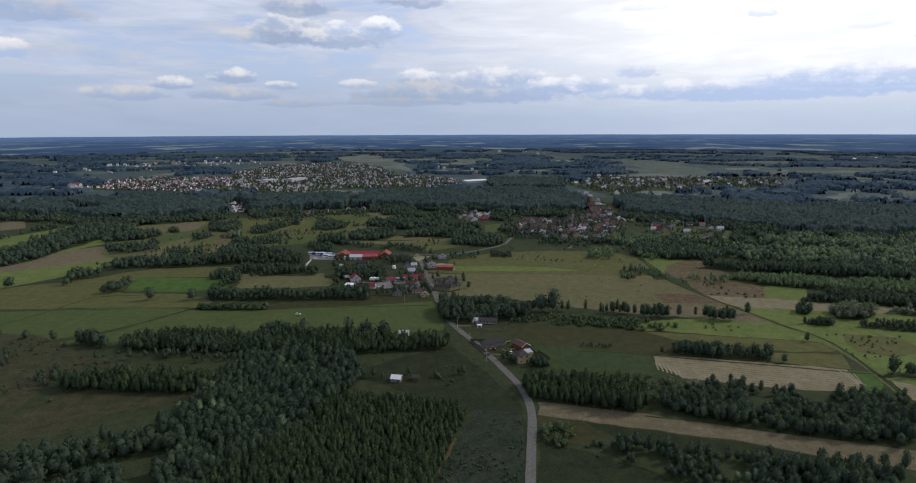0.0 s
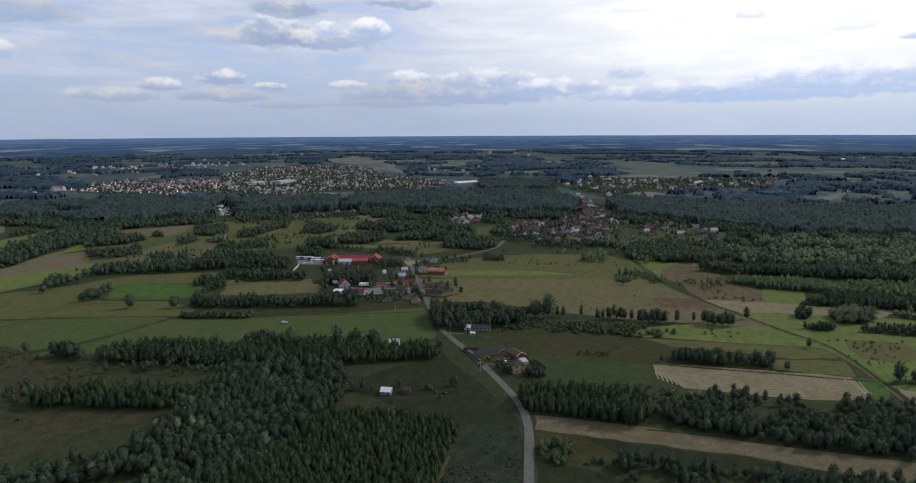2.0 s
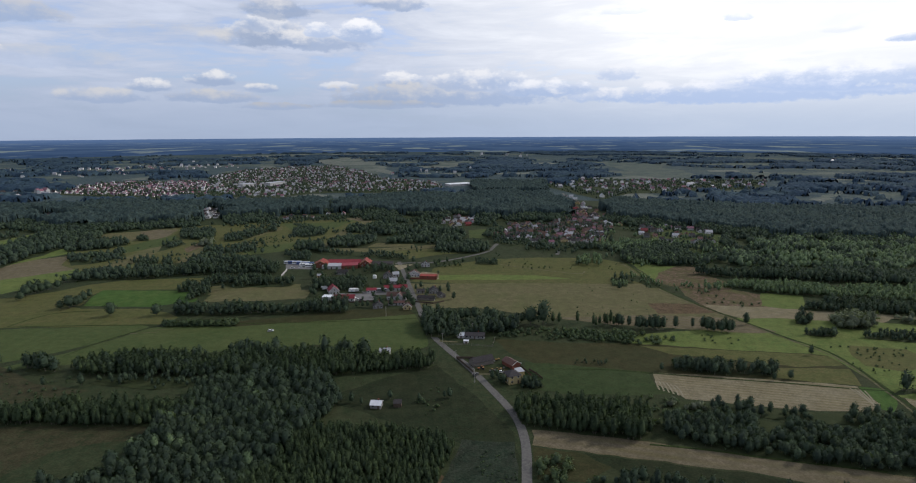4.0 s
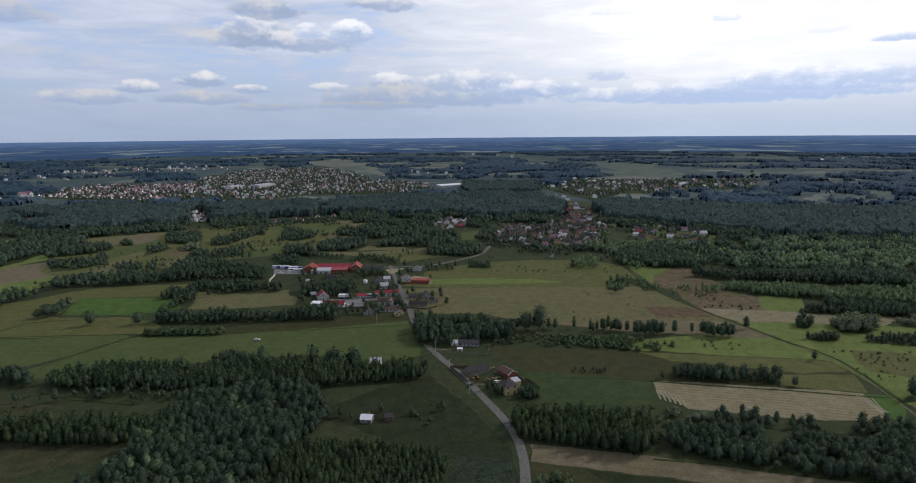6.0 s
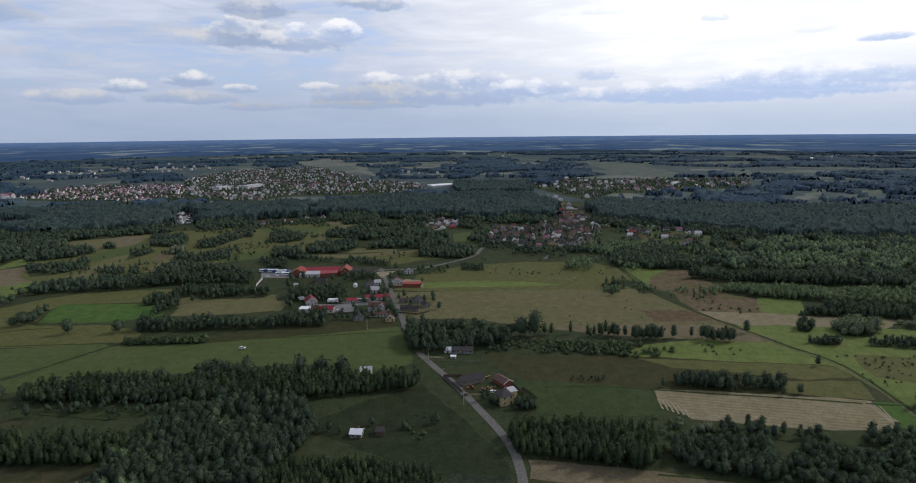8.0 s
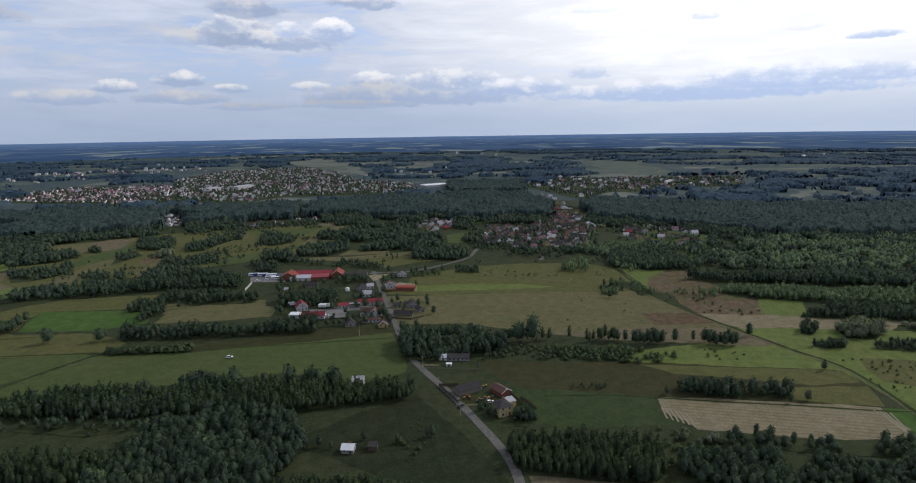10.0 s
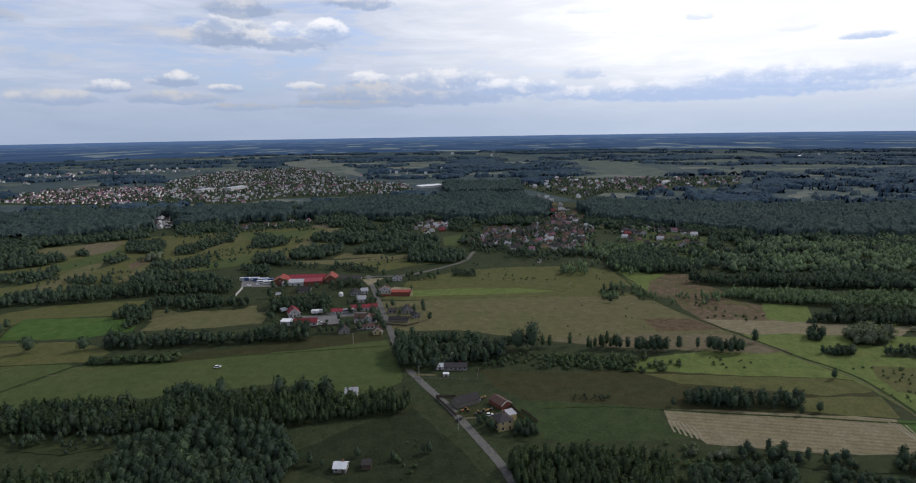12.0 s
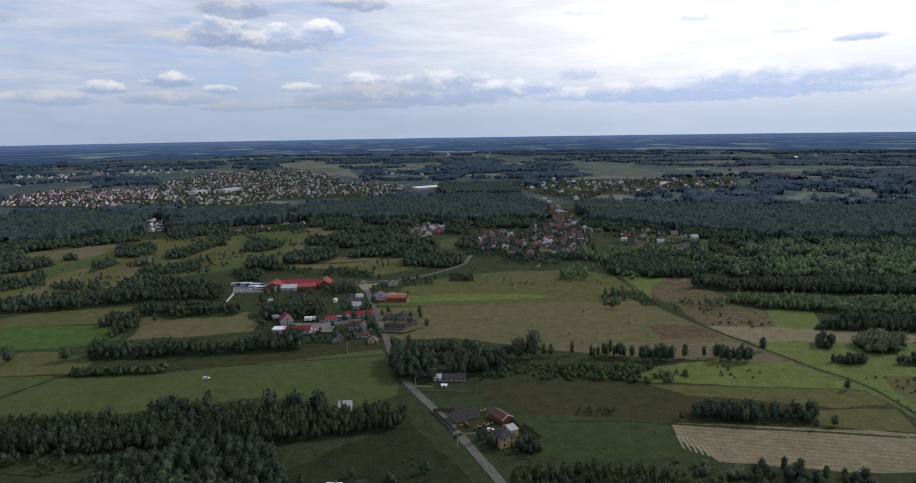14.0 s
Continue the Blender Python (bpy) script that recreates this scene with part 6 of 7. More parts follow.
wood("round", 10, 7, [(-219.6, 198.3), (-184.7, 204.7), (-160.5, 223.7), (-137.1, 231.5), (-122.6, 218.5), (-147.7, 202.4), (-173.6, 172), (-187.1, 162.5)], 0.35, "taller trees scattered through a wood")
wood("round", 8, 5, [(-217, 476.3), (-207.5, 499.8), (-216.2, 514.4), (-224.6, 491.8)], 0.9, "dark green mixed deciduous woodland")
wood("round", 9, 4.6, [(-810, 892), (-621, 841), (-510.1, 807), (-438.4, 838), (-363.7, 877), (-280.3, 913), (-188.8, 945), (-89, 957), (60.2, 900), (199.6, 879), (215.3, 951), (64.6, 969), (-95.9, 1035), (-203.2, 1021), (-389.5, 942), (-550.5, 875), (-881, 974)], 0.88, "ragged fringe of broadleaf trees before pines")
wood("round", 9, 4.8, [(250.6, 860), (374.9, 753.6), (458.4, 692.9), (662.1, 600.9), (736.8, 673.6), (489.4, 742.7), (405, 817), (271.7, 936)], 0.88, "ragged fringe of broadleaf trees before a forest")
wood("round", 6, 6, [(-116.8, 459.6), (-75.7, 459.3), (-27.3, 464.3), (-41.7, 580.4), (-96.5, 598.3), (-145, 581.6)], 0.14, "garden trees and hedges among houses")
wood("shrub", 2, 4, [(-116.8, 459.6), (-75.7, 459.3), (-27.3, 464.3), (-41.7, 580.4), (-96.5, 598.3), (-145, 581.6)], 0.3, "garden bushes among houses")
wood("round", 6, 6, [(-27.5, 468.1), (6.4, 467.8), (8.1, 597), (-38.3, 609.6)], 0.14, "garden trees and hedges among houses")
wood("round", 5, 7, [(-344.3, 353.9), (-273.1, 356.9), (-216.6, 326.8), (-232.5, 287.4), (-220.9, 261.9), (-240.7, 255.5), (-259.2, 255.5)], 0.3, "loose bushes and small trees on rough grass")
wood("shrub", 1.2, 3, [(-321.3, 327.4), (-259.6, 337.1), (-213.2, 321), (-231.8, 291.3), (-222.7, 268.8), (-209.3, 216.3), (-225.3, 216.4)], 0.3, "low scrub on rough grass")
wood("light", 6, 4.5, [(100.4, 254.2), (143.9, 233.3), (189.8, 219.1), (208.4, 222.6), (202.4, 244.6), (155.4, 255.3), (106.6, 263.3)], 0.35, "lighter green trees in a loose belt")
wood("light", 5.5, 4.5, [(72.7, 201.9), (125.2, 197.5), (185.5, 181.8), (177.4, 161.9), (108.3, 165.1), (95, 183.8)], 0.35, "lighter green young trees in a loose belt")
wood("shrub", 1.0, 3, [(-55.7, 325.9), (-10.6, 325.7), (30.1, 278.5), (30.2, 248.2), (3.5, 251.4), (-28.2, 269.4), (-45.9, 282.6)], 0.2, "low scrub on a meadow")

wood("round", 12, 15, [(-856, 945), (-654.3, 889), (-536.3, 851), (-461.8, 885), (-381.4, 922), (-294.4, 962), (-197.1, 989), (-93, 1002), (62.8, 940), (209.3, 923), (250.8, 1088), (235.6, 1223), (151.2, 1273), (-111.3, 1209), (-325.4, 1151), (-648.3, 1139), (-966, 1072)], 0.6, "broadleaf trees scattered through a pine forest")

# single trees
trees("round", 12, [(-260.5, 438.3)], 0.95)
trees("round", 11.5, [(-225.4, 438)], 1.35)
trees("round", 19, [(72.1, 404.7)], 1.05)
trees("round", 13, [(63, 404.8)], 1.4)
trees("round", 9, [(57.2, 409.2)], 1.0)
trees("round", 11, [(-14.1, 405.4), (-10.3, 417.2), (-3.6, 409.7)], 0.9)
trees("round", 10, [(-410.5, 477.3), (-362.8, 484.7), (-312, 457.7), (-307, 461.3), (-304.1, 468.7), (-308.2, 490.2), (-363.3, 542.2), (-355.4, 547), (-365.2, 505.4), (-375.7, 514.3), (-362.4, 509.8), (-367.4, 497), (-374.8, 523.3), (-360.2, 514.1), (-357.3, 523.2), (-305, 465), (-304.4, 476.3)], 1.25)
trees("round", 9.5, [(166, 392.8), (178.4, 392.7), (184.7, 389.9), (189.7, 387.2), (193.4, 385.9), (198, 384.5), (202.6, 383.2), (220.4, 397.9)], 0.75)
trees("slim", 9.5, [(79.9, 407.6), (84.3, 406.1), (98.3, 407.4), (108.4, 400.2), (113.3, 401.5), (117.3, 402.9), (122.2, 404.3), (125.9, 401.4), (109.9, 398.7), (118.3, 400.1), (123.3, 400)], 0.8)
trees("round", 9.5, [(128.7, 398.6), (133.7, 397.2), (138.1, 394.4), (142.1, 393), (147.4, 392.9), (151, 392.9), (154, 391.5), (156.2, 390.1), (126.9, 398.6), (139, 391.6), (144.3, 391.6), (148.3, 390.2), (151.8, 390.2), (189.2, 383.3), (194.3, 381.9), (199.4, 381.9), (186.1, 385.9)], 0.7)
trees("round", 8, [(3, 504), (157.7, 496.1)], 0.9)
trees("slim", 6, [(182.5, 497.9), (186.3, 497.9)], 0.5)
trees("round", 6, [(127.6, 320.1), (186.3, 304.4), (196.8, 306), (231.4, 340.6)], 0.9)
trees("round", 8, [(-228.7, 279.7), (-229.1, 272.4), (-205.7, 312.6), (-226.6, 312.7), (-297.1, 348), (-275.9, 344.7)], 0.8)
trees("round", 8, [(150.9, 197.4), (157.4, 197.4), (162.9, 195.4), (176.9, 197.4), (184.1, 195.3)], 0.75)
trees("round", 7, [(195.6, 212.8), (196, 227.8), (198.8, 224.1)], 0.8)
trees("slim", 6, [(434.3, 806)], 1.0)
trees("round", 7, [(-338.9, 649.1), (-254.1, 824), (-402.2, 756.9), (-621.5, 798.9), (-506, 772.5), (-305.7, 819), (-231.4, 893)], 0.9)
trees("round", 5.5, [(-49.9, 286.5), (-44.5, 284.2), (-30, 290.4), (-14.5, 286.4), (-1.1, 290.3), (1.6, 290.2)], 0.8)
trees("round", 7.5, [(-39.3, 458.9), (-28.5, 463.5), (-51.1, 454.7), (-43.8, 453.7), (-62.9, 452.8)], 0.8)
trees("round", 7, [(-16.6, 439.1), (-5.6, 437.7), (-36.7, 571), (-28.6, 579.6), (-34.3, 470.4), (-45, 471.8), (3.6, 491.7), (-4, 492.8)], 0.9)
trees("round", 6, [(29.4, 314.2), (26.4, 312), (30.1, 309.1), (32.3, 306.4), (46.8, 304.7), (43.7, 302.7), (49.6, 302.9)], 0.9)
trees("round", 6, [(-121, 555.7), (-109.3, 572), (-81.6, 541.7), (-80.4, 567.9), (-68.5, 575.6), (-52.8, 521.6)], 0.9)

# farmstead by the road
house(38.8, 305.4, 19.8, 7.6, 8.5, 4.9, 7.1, "plaster_cream", "roof_grey", "yellow two-storey farmhouse under a dark hipped roof", hip=True, rows=2)
shed(42.9, 313.7, 17.9, 5.0, 5.0, 3.6, "plaster_cream", "roof_pale", "yellow annex under a pale flat metal roof")
house(23.3, 332.0, 23.7, 13.7, 7.0, 2.6, 4.8, "wood_grey", "roof_grey", "old grey barn under a dark gabled roof", chimney=False, rows=0, category="barn")
house(42.3, 327.1, 31.2, 6.5, 10.0, 2.4, 4.0, "brick_wall", "roof_brown", "brick farm shed under a rusty red roof", along="y", chimney=False, rows=0, category="barn", trim="frame_white")
house(20.0, 376.8, -7.0, 13.5, 6.0, 2.2, 3.8, "plaster_grey", "roof_grey", "long grey bungalow under a dark roof")
house(10.7, 378.7, -7.0, 4.7, 5.0, 2.1, 3.4, "plaster_white", "roof_white", "small white extension under a white roof", chimney=False)
shed(13.8, 369.2, -7.0, 3.3, 1.5, 1.5, "plaster_white", "roof_white", "small white garden shed")
house(-36.6, 279.2, -8.2, 5.4, 5.0, 2.2, 3.6, "plaster_grey", "roof_white", "small white cabin under a pale metal roof")
shed(-25.5, 280.3, -0.3, 4.0, 4.0, 2.2, "wood_dark", "roof_grey", "dark wooden shed beside a cabin")
house(-38.6, 346.5, -0.3, 6.4, 7.0, 3.2, 5.2, "plaster_white", "roof_pale", "white cottage under a pale roof among trees")
tractor(21.7, 327.5, 30, "paint_orange", "orange")
tractor(22.3, 325.2, 70, "paint_yellow", "yellow")
tractor(27.5, 323.0, 20, "paint_yellow", "yellow")
tractor(30.8, 324.2, -20, "paint_yellow", "yellow")
machine(26.2, 322.0, 60, "paint_dark", "dark")
machine(28.9, 323.4, 50, "paint_dark", "dark")
machine(32.6, 325.1, 40, "paint_yellow", "yellow")
machine(34.5, 326.0, 70, "paint_dark", "dark")
machine(31.3, 338.8, 10, "paint_yellow", "yellow")
machine(32.9, 339.8, 70, "paint_yellow", "yellow")
machine(19.6, 326.1, 20, "paint_orange", "orange")
machine(29.4, 336.0, 20, "roof_pale", "grey")
car(32.5, 320.2, 10)
car(-125.0, 397.7, 5)
car(17.4, 317.7, 50, "paint_dark", "dark")
car(-159.2, 590.6, 20)
car(-151.6, 593.4, 30)
car(-75.6, 474.6, 10)
car(-70.4, 470.2, 5, "paint_dark", "dark")
fence([(6.7, 342.9), (11.4, 332.2), (16, 321.6)], 1.6, "dark wooden board fence along the road")
fence([(6.7, 342.9), (17.5, 342.3)], 1.6, "dark wooden board fence behind a farmyard")
fence([(44.8, 328.8), (47.1, 322.3), (49.3, 315.1)], 1.6, "dark wooden board fence beside a farmhouse")
fence([(49.4, 323.7), (52.8, 317.3), (55.2, 310.7)], 1.5, "dark wooden board fence beside a meadow")
fence([(-4.8, 367.8), (13.6, 365.6), (31, 361.3), (34, 377.4)], 1.2, "weathered wooden rail fence round a garden", "wood_grey", 3.0, False)
pole(-45.6, 428.3, 8.0)
pole(19.1, 386.5, 8.0)
pole(16.0, 308.3, 8.0)
pole(6.3, 341.7, 6.0)
pole(-1.9, 368.2, 8.0)

# hamlet at the junction
house(-84.9, 468.5, 0.4, 17.3, 7.0, 2.9, 5.2, "plaster_white", "roof_red", "long white outbuilding under a red roof", rows=1, gap=4, trim="frame_white")
house(-96.9, 490.9, 19.8, 8.6, 11.2, 3.2, 6.8, "plaster_white", "roof_red", "tall barn under a steep red roof", along="y", rows=1, chimney=False, trim="frame_white", category="barn")
shed(-99.4, 471.6, -7.5, 9.0, 6.0, 3.2, "plaster_white", "roof_white", "low white shed under a white roof")
truck(-83.4, 497.9, 80, 6.0)
truck(-80.2, 497.5, 80, 6.0)
truck(-76.8, 498.4, 80, 6.0)
truck(-107.9, 505.4, 20, 7.0)
house(-64.8, 493.4, 1.7, 8.3, 6.3, 2.6, 4.0, "plaster_white", "roof_red", "low white outbuilding under a red roof", chimney=False)
house(-43.9, 500.3, 4.1, 20.7, 6.3, 2.7, 4.6, "plaster_white", "roof_red", "long white farm building under a red roof", gap=3.2)
truck(-57.1, 497.1, 5, 11.0, "roof_pale", "grey bus parked on a yard", True)
house(-40.9, 470.6, -3.3, 16.5, 7.7, 3.6, 6.2, "plaster_white", "roof_brown", "large white house under a red-brown roof", rows=1, gap=3)
house(-38.6, 468.5, -7.5, 4.7, 5.6, 4.0, 6.5, "plaster_white", "roof_brown", "white gabled bay under a red-brown roof", along="y", chimney=False, trim="frame_white", doors=0)
house(-39.9, 456.1, -2.4, 13.1, 4.2, 2.3, 3.6, "plaster_white", "roof_brown", "low white wing under a brown roof", chimney=False, gap=2.2)
house(-30.0, 443.6, 1.9, 6.7, 6.3, 2.4, 4.9, "plaster_cream", "roof_brown", "cream cottage under a brown roof with white gables", along="y", trim="frame_white")
house(-54.0, 448.3, 8.8, 7.9, 6.3, 2.4, 5.3, "plaster_grey", "roof_grey", "grey cottage under a steep dark roof", along="y")
house(-48.4, 523.3, 3.3, 8.0, 6.3, 3.0, 5.3, "plaster_white", "roof_pale", "pale grey house under a light roof")
house(-55.2, 543.9, 3.7, 8.3, 6.3, 3.0, 5.8, "plaster_grey", "roof_grey", "grey house under a dark gabled roof", along="y")
house(-47.5, 549.7, 8.8, 6.0, 6.3, 2.7, 4.6, "plaster_white", "roof_pale", "white house under a pale roof")
tank(-67.8, 544.8, 2.0, 3.6)
shed(-66.9, 595.3, 1.2, 24.9, 9.0, 3.0, "wood_grey", "roof_grey", "long low shed under a dark roof")
house(-130.3, 591.3, -0.9, 15.4, 15.4, 3.3, 7.0, "brick_wall", "roof_orange", "tall brick hall under a steep red roof", along="y", rows=1, gap=5, chimney=False, trim="plaster_cream", category="hall")
house(-83.4, 592.6, 1.6, 11.8, 15.4, 3.3, 7.4, "brick_wall", "roof_orange", "tall brick hall under a steep red roof with cream gable", along="y", rows=1, gap=5, chimney=False, trim="plaster_cream", category="hall")
house(-107.1, 601.1, -1.4, 34.3, 10.5, 3.1, 5.6, "brick_wall", "roof_red", "long brick hall under a red tiled roof", rows=1, gap=4.5, chimney=False, category="hall")
shed(-117.7, 585.6, -2.7, 20.1, 12.0, 3.2, "plaster_white", "roof_pale", "low white hall under a pale flat roof")
shed(-98.8, 585.8, 5.3, 16.7, 12.0, 3.6, "brick_wall", "roof_red", "low brick hall under a red roof")
truck(-168.6, 612.2, 4, 10.0, "paint_white", "white coach parked on a paved yard", True)
truck(-164.1, 611.5, 5, 10.0, "paint_blue", "blue and dark coach parked on a paved yard", True)
truck(-159.5, 610.9, 6, 10.0, "paint_white", "white coach parked on a paved yard", True)
truck(-154.4, 608.0, 7, 10.0, "paint_blue", "blue and dark coach parked on a paved yard", True)
truck(-149.9, 607.4, 8, 10.0, "paint_white", "white coach parked on a paved yard", True)
truck(-144.9, 604.6, 9, 10.0, "paint_blue", "blue and dark coach parked on a paved yard", True)
truck(-148.9, 599.0, 10, 10.0, "paint_white", "white coach parked on a paved yard", True)
truck(-142.3, 596.0, 11, 10.0, "paint_white", "white coach parked on a paved yard", True)
house(-123.1, 549.1, -8.0, 3.6, 4.2, 2.3, 3.6, "plaster_cream", "roof_pale", "small cream hut under a pale roof", chimney=False)
house(-102.9, 561.1, 0.8, 11.5, 6.3, 2.4, 4.5, "plaster_grey", "roof_grey", "grey bungalow under a dark roof")
fence([(-161.3, 556.2), (-162.3, 581.4)], 2.4, "pale concrete panel wall", "plaster_white")
fence([(-107.3, 467.9), (-88, 463), (-57.9, 467.4)], 1.5, "dark board fence along a farmyard")
fence([(-25.6, 464.3), (-9.6, 458.6), (-0.4, 464.7)], 1.4, "dark board fence round gardens")
house(-29.9, 549.0, 1.0, 11.1, 7.0, 2.9, 5.9, "plaster_white", "roof_brown", "white house under a steep brown roof", along="y", trim="frame_white")
house(-19.7, 589.5, 5.2, 8.7, 6.3, 2.9, 5.5, "plaster_white", "roof_grey", "white cottage under a grey roof", along="y", trim="frame_white")
fence([(-34.9, 540.2), (-7.7, 536.4), (-5.6, 559.1)], 1.8, "red brick garden wall", "brick_wall")
shed(-16.2, 542.7, -8.0, 16.2, 7.0, 2.2, "brick_wall", "roof_orange", "low brick-red shed beside a sandy yard")
house(-9.6, 488.7, 1.6, 8.5, 6.3, 2.9, 5.8, "plaster_grey", "roof_grey", "grey house under a steep dark roof", along="y")
house(-16.1, 468.6, -12.3, 14.8, 4.9, 2.3, 3.9, "wood_grey", "roof_grey", "long grey shed under a dark roof", chimney=False, rows=0, category="barn")
house(-1.9, 476.3, 20.0, 5.6, 7.0, 2.3, 4.0, "plaster_grey", "roof_grey", "grey outbuilding under a dark roof", along="y", chimney=False)
house(-21.2, 490.2, 4.1, 6.7, 4.9, 2.3, 3.6, "plaster_grey", "roof_grey", "grey garage under a dark roof", chimney=False)

# villages
village([(68.3, 749.4), (131.6, 705.7), (207.5, 704.6), (266.6, 883), (239, 1011), (157, 850), (105.3, 874)], 10.5, 0.8, 1, (2, 3, 3, 6, 0, 5, 2))
village([(258.2, 848), (279.9, 809), (260.4, 703.8), (332.4, 687), (380.3, 791.9), (315.3, 835)], 15, 0.6, 2, (1, 2, 4, 4, 1, 2, 4))
village([(227.9, 1089), (236.9, 897), (267.9, 922), (286.8, 1221), (266.1, 1245)], 15, 0.7, 3, (1, 2, 4, 3, 1, 4, 4))
village([(-2.1, 841), (41.8, 819), (54, 926), (2.7, 941)], 15, 0.7, 4)
village([(-402.1, 953), (-374.1, 953), (-413.5, 1053), (-446.2, 1085), (-436.6, 1032)], 11, .95, 5, (1, 0, 8, 0, 0, 0, 7))
village([(-712.9, 843), (-569.5, 875), (-626.7, 954), (-761.5, 903)], 26, 0.5, 6, (4, 1, 3, 1, 3, 3, 4))
village([(-331.8, 921), (-128.1, 944), (-130.9, 965), (-343.6, 955)], 24, 0.5, 7)

village([(-673.4, 954.4), (-619.9, 959.1), (-647, 998.1), (-710.8, 1012.4)], 13, 0.8, 31, (5, 0, 3, 0, 4, 1, 3))

# town
town("town_houses", [(-930, 1386), (-612.8, 1270), (-543.4, 1332), (-703.5, 1715), (-794.1, 1697), (-958, 1704), (-1003, 1549)], 12, 0.62, 11, "far town houses with pink and red roofs", 0.75, 5.4)
town("town_houses", [(-970, 1244), (-876, 1303), (-970, 1447), (-1080, 1391)], 24, 0.5, 12, "far pale town houses", 0.5, 10.0)
town("town_houses", [(-545.1, 1319), (-355.9, 1263), (-326.7, 1367), (-68.8, 1388), (4.2, 1416), (-12.1, 1626), (-178.7, 1762), (-308.8, 2167), (-484.3, 2497), (-769.5, 2263), (-761.8, 1886)], 13, 0.52, 13, "far town of houses with brown, grey and red roofs", 0.42, 5.4)
town("town_houses", [(-1355, 1859), (-1095, 1955), (-995, 2353), (-772.7, 2424), (-1255, 2978), (-1347, 2414), (-1621, 2234)], 40, 0.45, 14, "scattered far houses", 0.3, 8)
town("town_houses", [(272.4, 1504), (344.4, 1197), (432.9, 1316), (542.1, 1313), (822, 1420), (941, 1630), (537.9, 1646), (386.3, 1739)], 24, 0.5, 15, "far village of pale houses", 0.3, 7.5)
town("town_houses", [(-168.9, 1860), (107.9, 1957), (126, 2293), (-202, 2234)], 50, 0.35, 16, "scattered far houses", 0.3, 8)
town("town_houses", [(1577, 2467), (1816, 2363), (2026, 2640), (1733, 2715)], 70, 0.5, 17, "distant pale houses", 0.1, 12)
town("town_houses", [(-1781, 2172), (-1651, 2309), (-1771, 2480), (-1902, 2323)], 50, 0.5, 18, "distant pale houses", 0.2, 9)
town("town_houses", [(146.8, 3305), (583.8, 3271), (681, 3822), (290.3, 3859)], 110, 0.35, 19, "distant pale houses", 0.1, 12)
shed(50.8, 1512.2, 28.1, 69.4, 30.0, 5.0, "plaster_white", "roof_white", "large white factory hall under a white roof", 1.0)
shed(-447.7, 1556.6, 64.3, 59.6, 20.0, 9.0, "plaster_white", "roof_pale", "long white hall in the far town", 1.0)
shed(-511.6, 1514.3, 58.5, 39.6, 20.0, 9.0, "plaster_white", "roof_pale", "long white hall in the far town", 1.0)

# garden and street trees among the houses
wood("round", 6, 6, [(60.2, 719.1), (124.9, 667.5), (200.5, 666.4), (271.3, 883), (239, 1011), (159, 861), (96, 874)], 0.7, "green garden trees between village houses")
wood("round", 6, 7, [(245.6, 826), (271.5, 783.8), (247.1, 665.8), (322.6, 657.6), (391.5, 807), (319.4, 847)], 0.7, "green garden trees between village houses")
wood("round", 7.5, 11, [(-911, 1357), (-601.5, 1246), (-532.9, 1306), (-703.5, 1715), (-794.1, 1697), (-958, 1704), (-1003, 1549)], 0.75, "green trees between far town houses")
wood("round", 7.5, 12, [(-534.7, 1293), (-349.4, 1239), (-320.2, 1339), (-67.4, 1359), (4.1, 1386), (-12.1, 1626), (-178.7, 1762), (-308.8, 2167), (-484.3, 2497), (-769.5, 2263), (-761.8, 1886)], 0.75, "green trees between far town houses")
wood("round", 7.5, 12, [(266.4, 1471), (332.5, 1154), (424.6, 1290), (531.7, 1287), (806, 1390), (941, 1630), (537.9, 1646), (386.3, 1739)], 0.82, "green trees between far town houses")
trees("round", 12.5, [(-14.1, 396.5), (-9.2, 399.4), (-11.6, 416.1), (-5.3, 400.6), (-1.4, 402.8)], 1.0)
trees("round", 10, [(2.6, 418.2), (7.6, 419.5), (12.4, 417.9), (17, 418.3), (22.6, 417.6), (32, 416.4), (36.2, 413.9)], 1.1)
trees("round", 6.5, [(-71.5, 451.7), (-67, 453.4), (-61.6, 480.3), (-54.7, 495.4), (-42.9, 515.6), (-39.8, 526.1), (-59.1, 519.4), (-33.3, 611.8), (-10.6, 604), (-4.9, 607.6), (3.6, 610.8), (11.7, 594.3), (20.7, 608.3), (-25.9, 502.9), (-21.5, 508.2), (-15.7, 474.2), (7.5, 471.1)], 1.0)
trees("round", 8, [(-113.3, 487.2), (-117.7, 493), (-115.2, 530.2), (-133.1, 575.4), (-121.7, 577.5), (-94, 543.4), (-92.5, 569.6), (-79.1, 577.1), (-69.9, 566.4), (-63.1, 574.8), (-51.7, 563.8), (-34.6, 535.1)], 1.0)
wood("round", 4.6, 3.0, [(41.8, 301), (46.4, 305.3), (49.2, 301.1), (46.1, 295), (41.8, 295.5)], 0.9, "dark garden trees round a farmhouse")
wood("round", 4.6, 3.0, [(30.7, 312), (33.7, 313.2), (33.8, 305.7), (31.2, 304.1)], 0.9, "dark garden trees round a farmhouse")
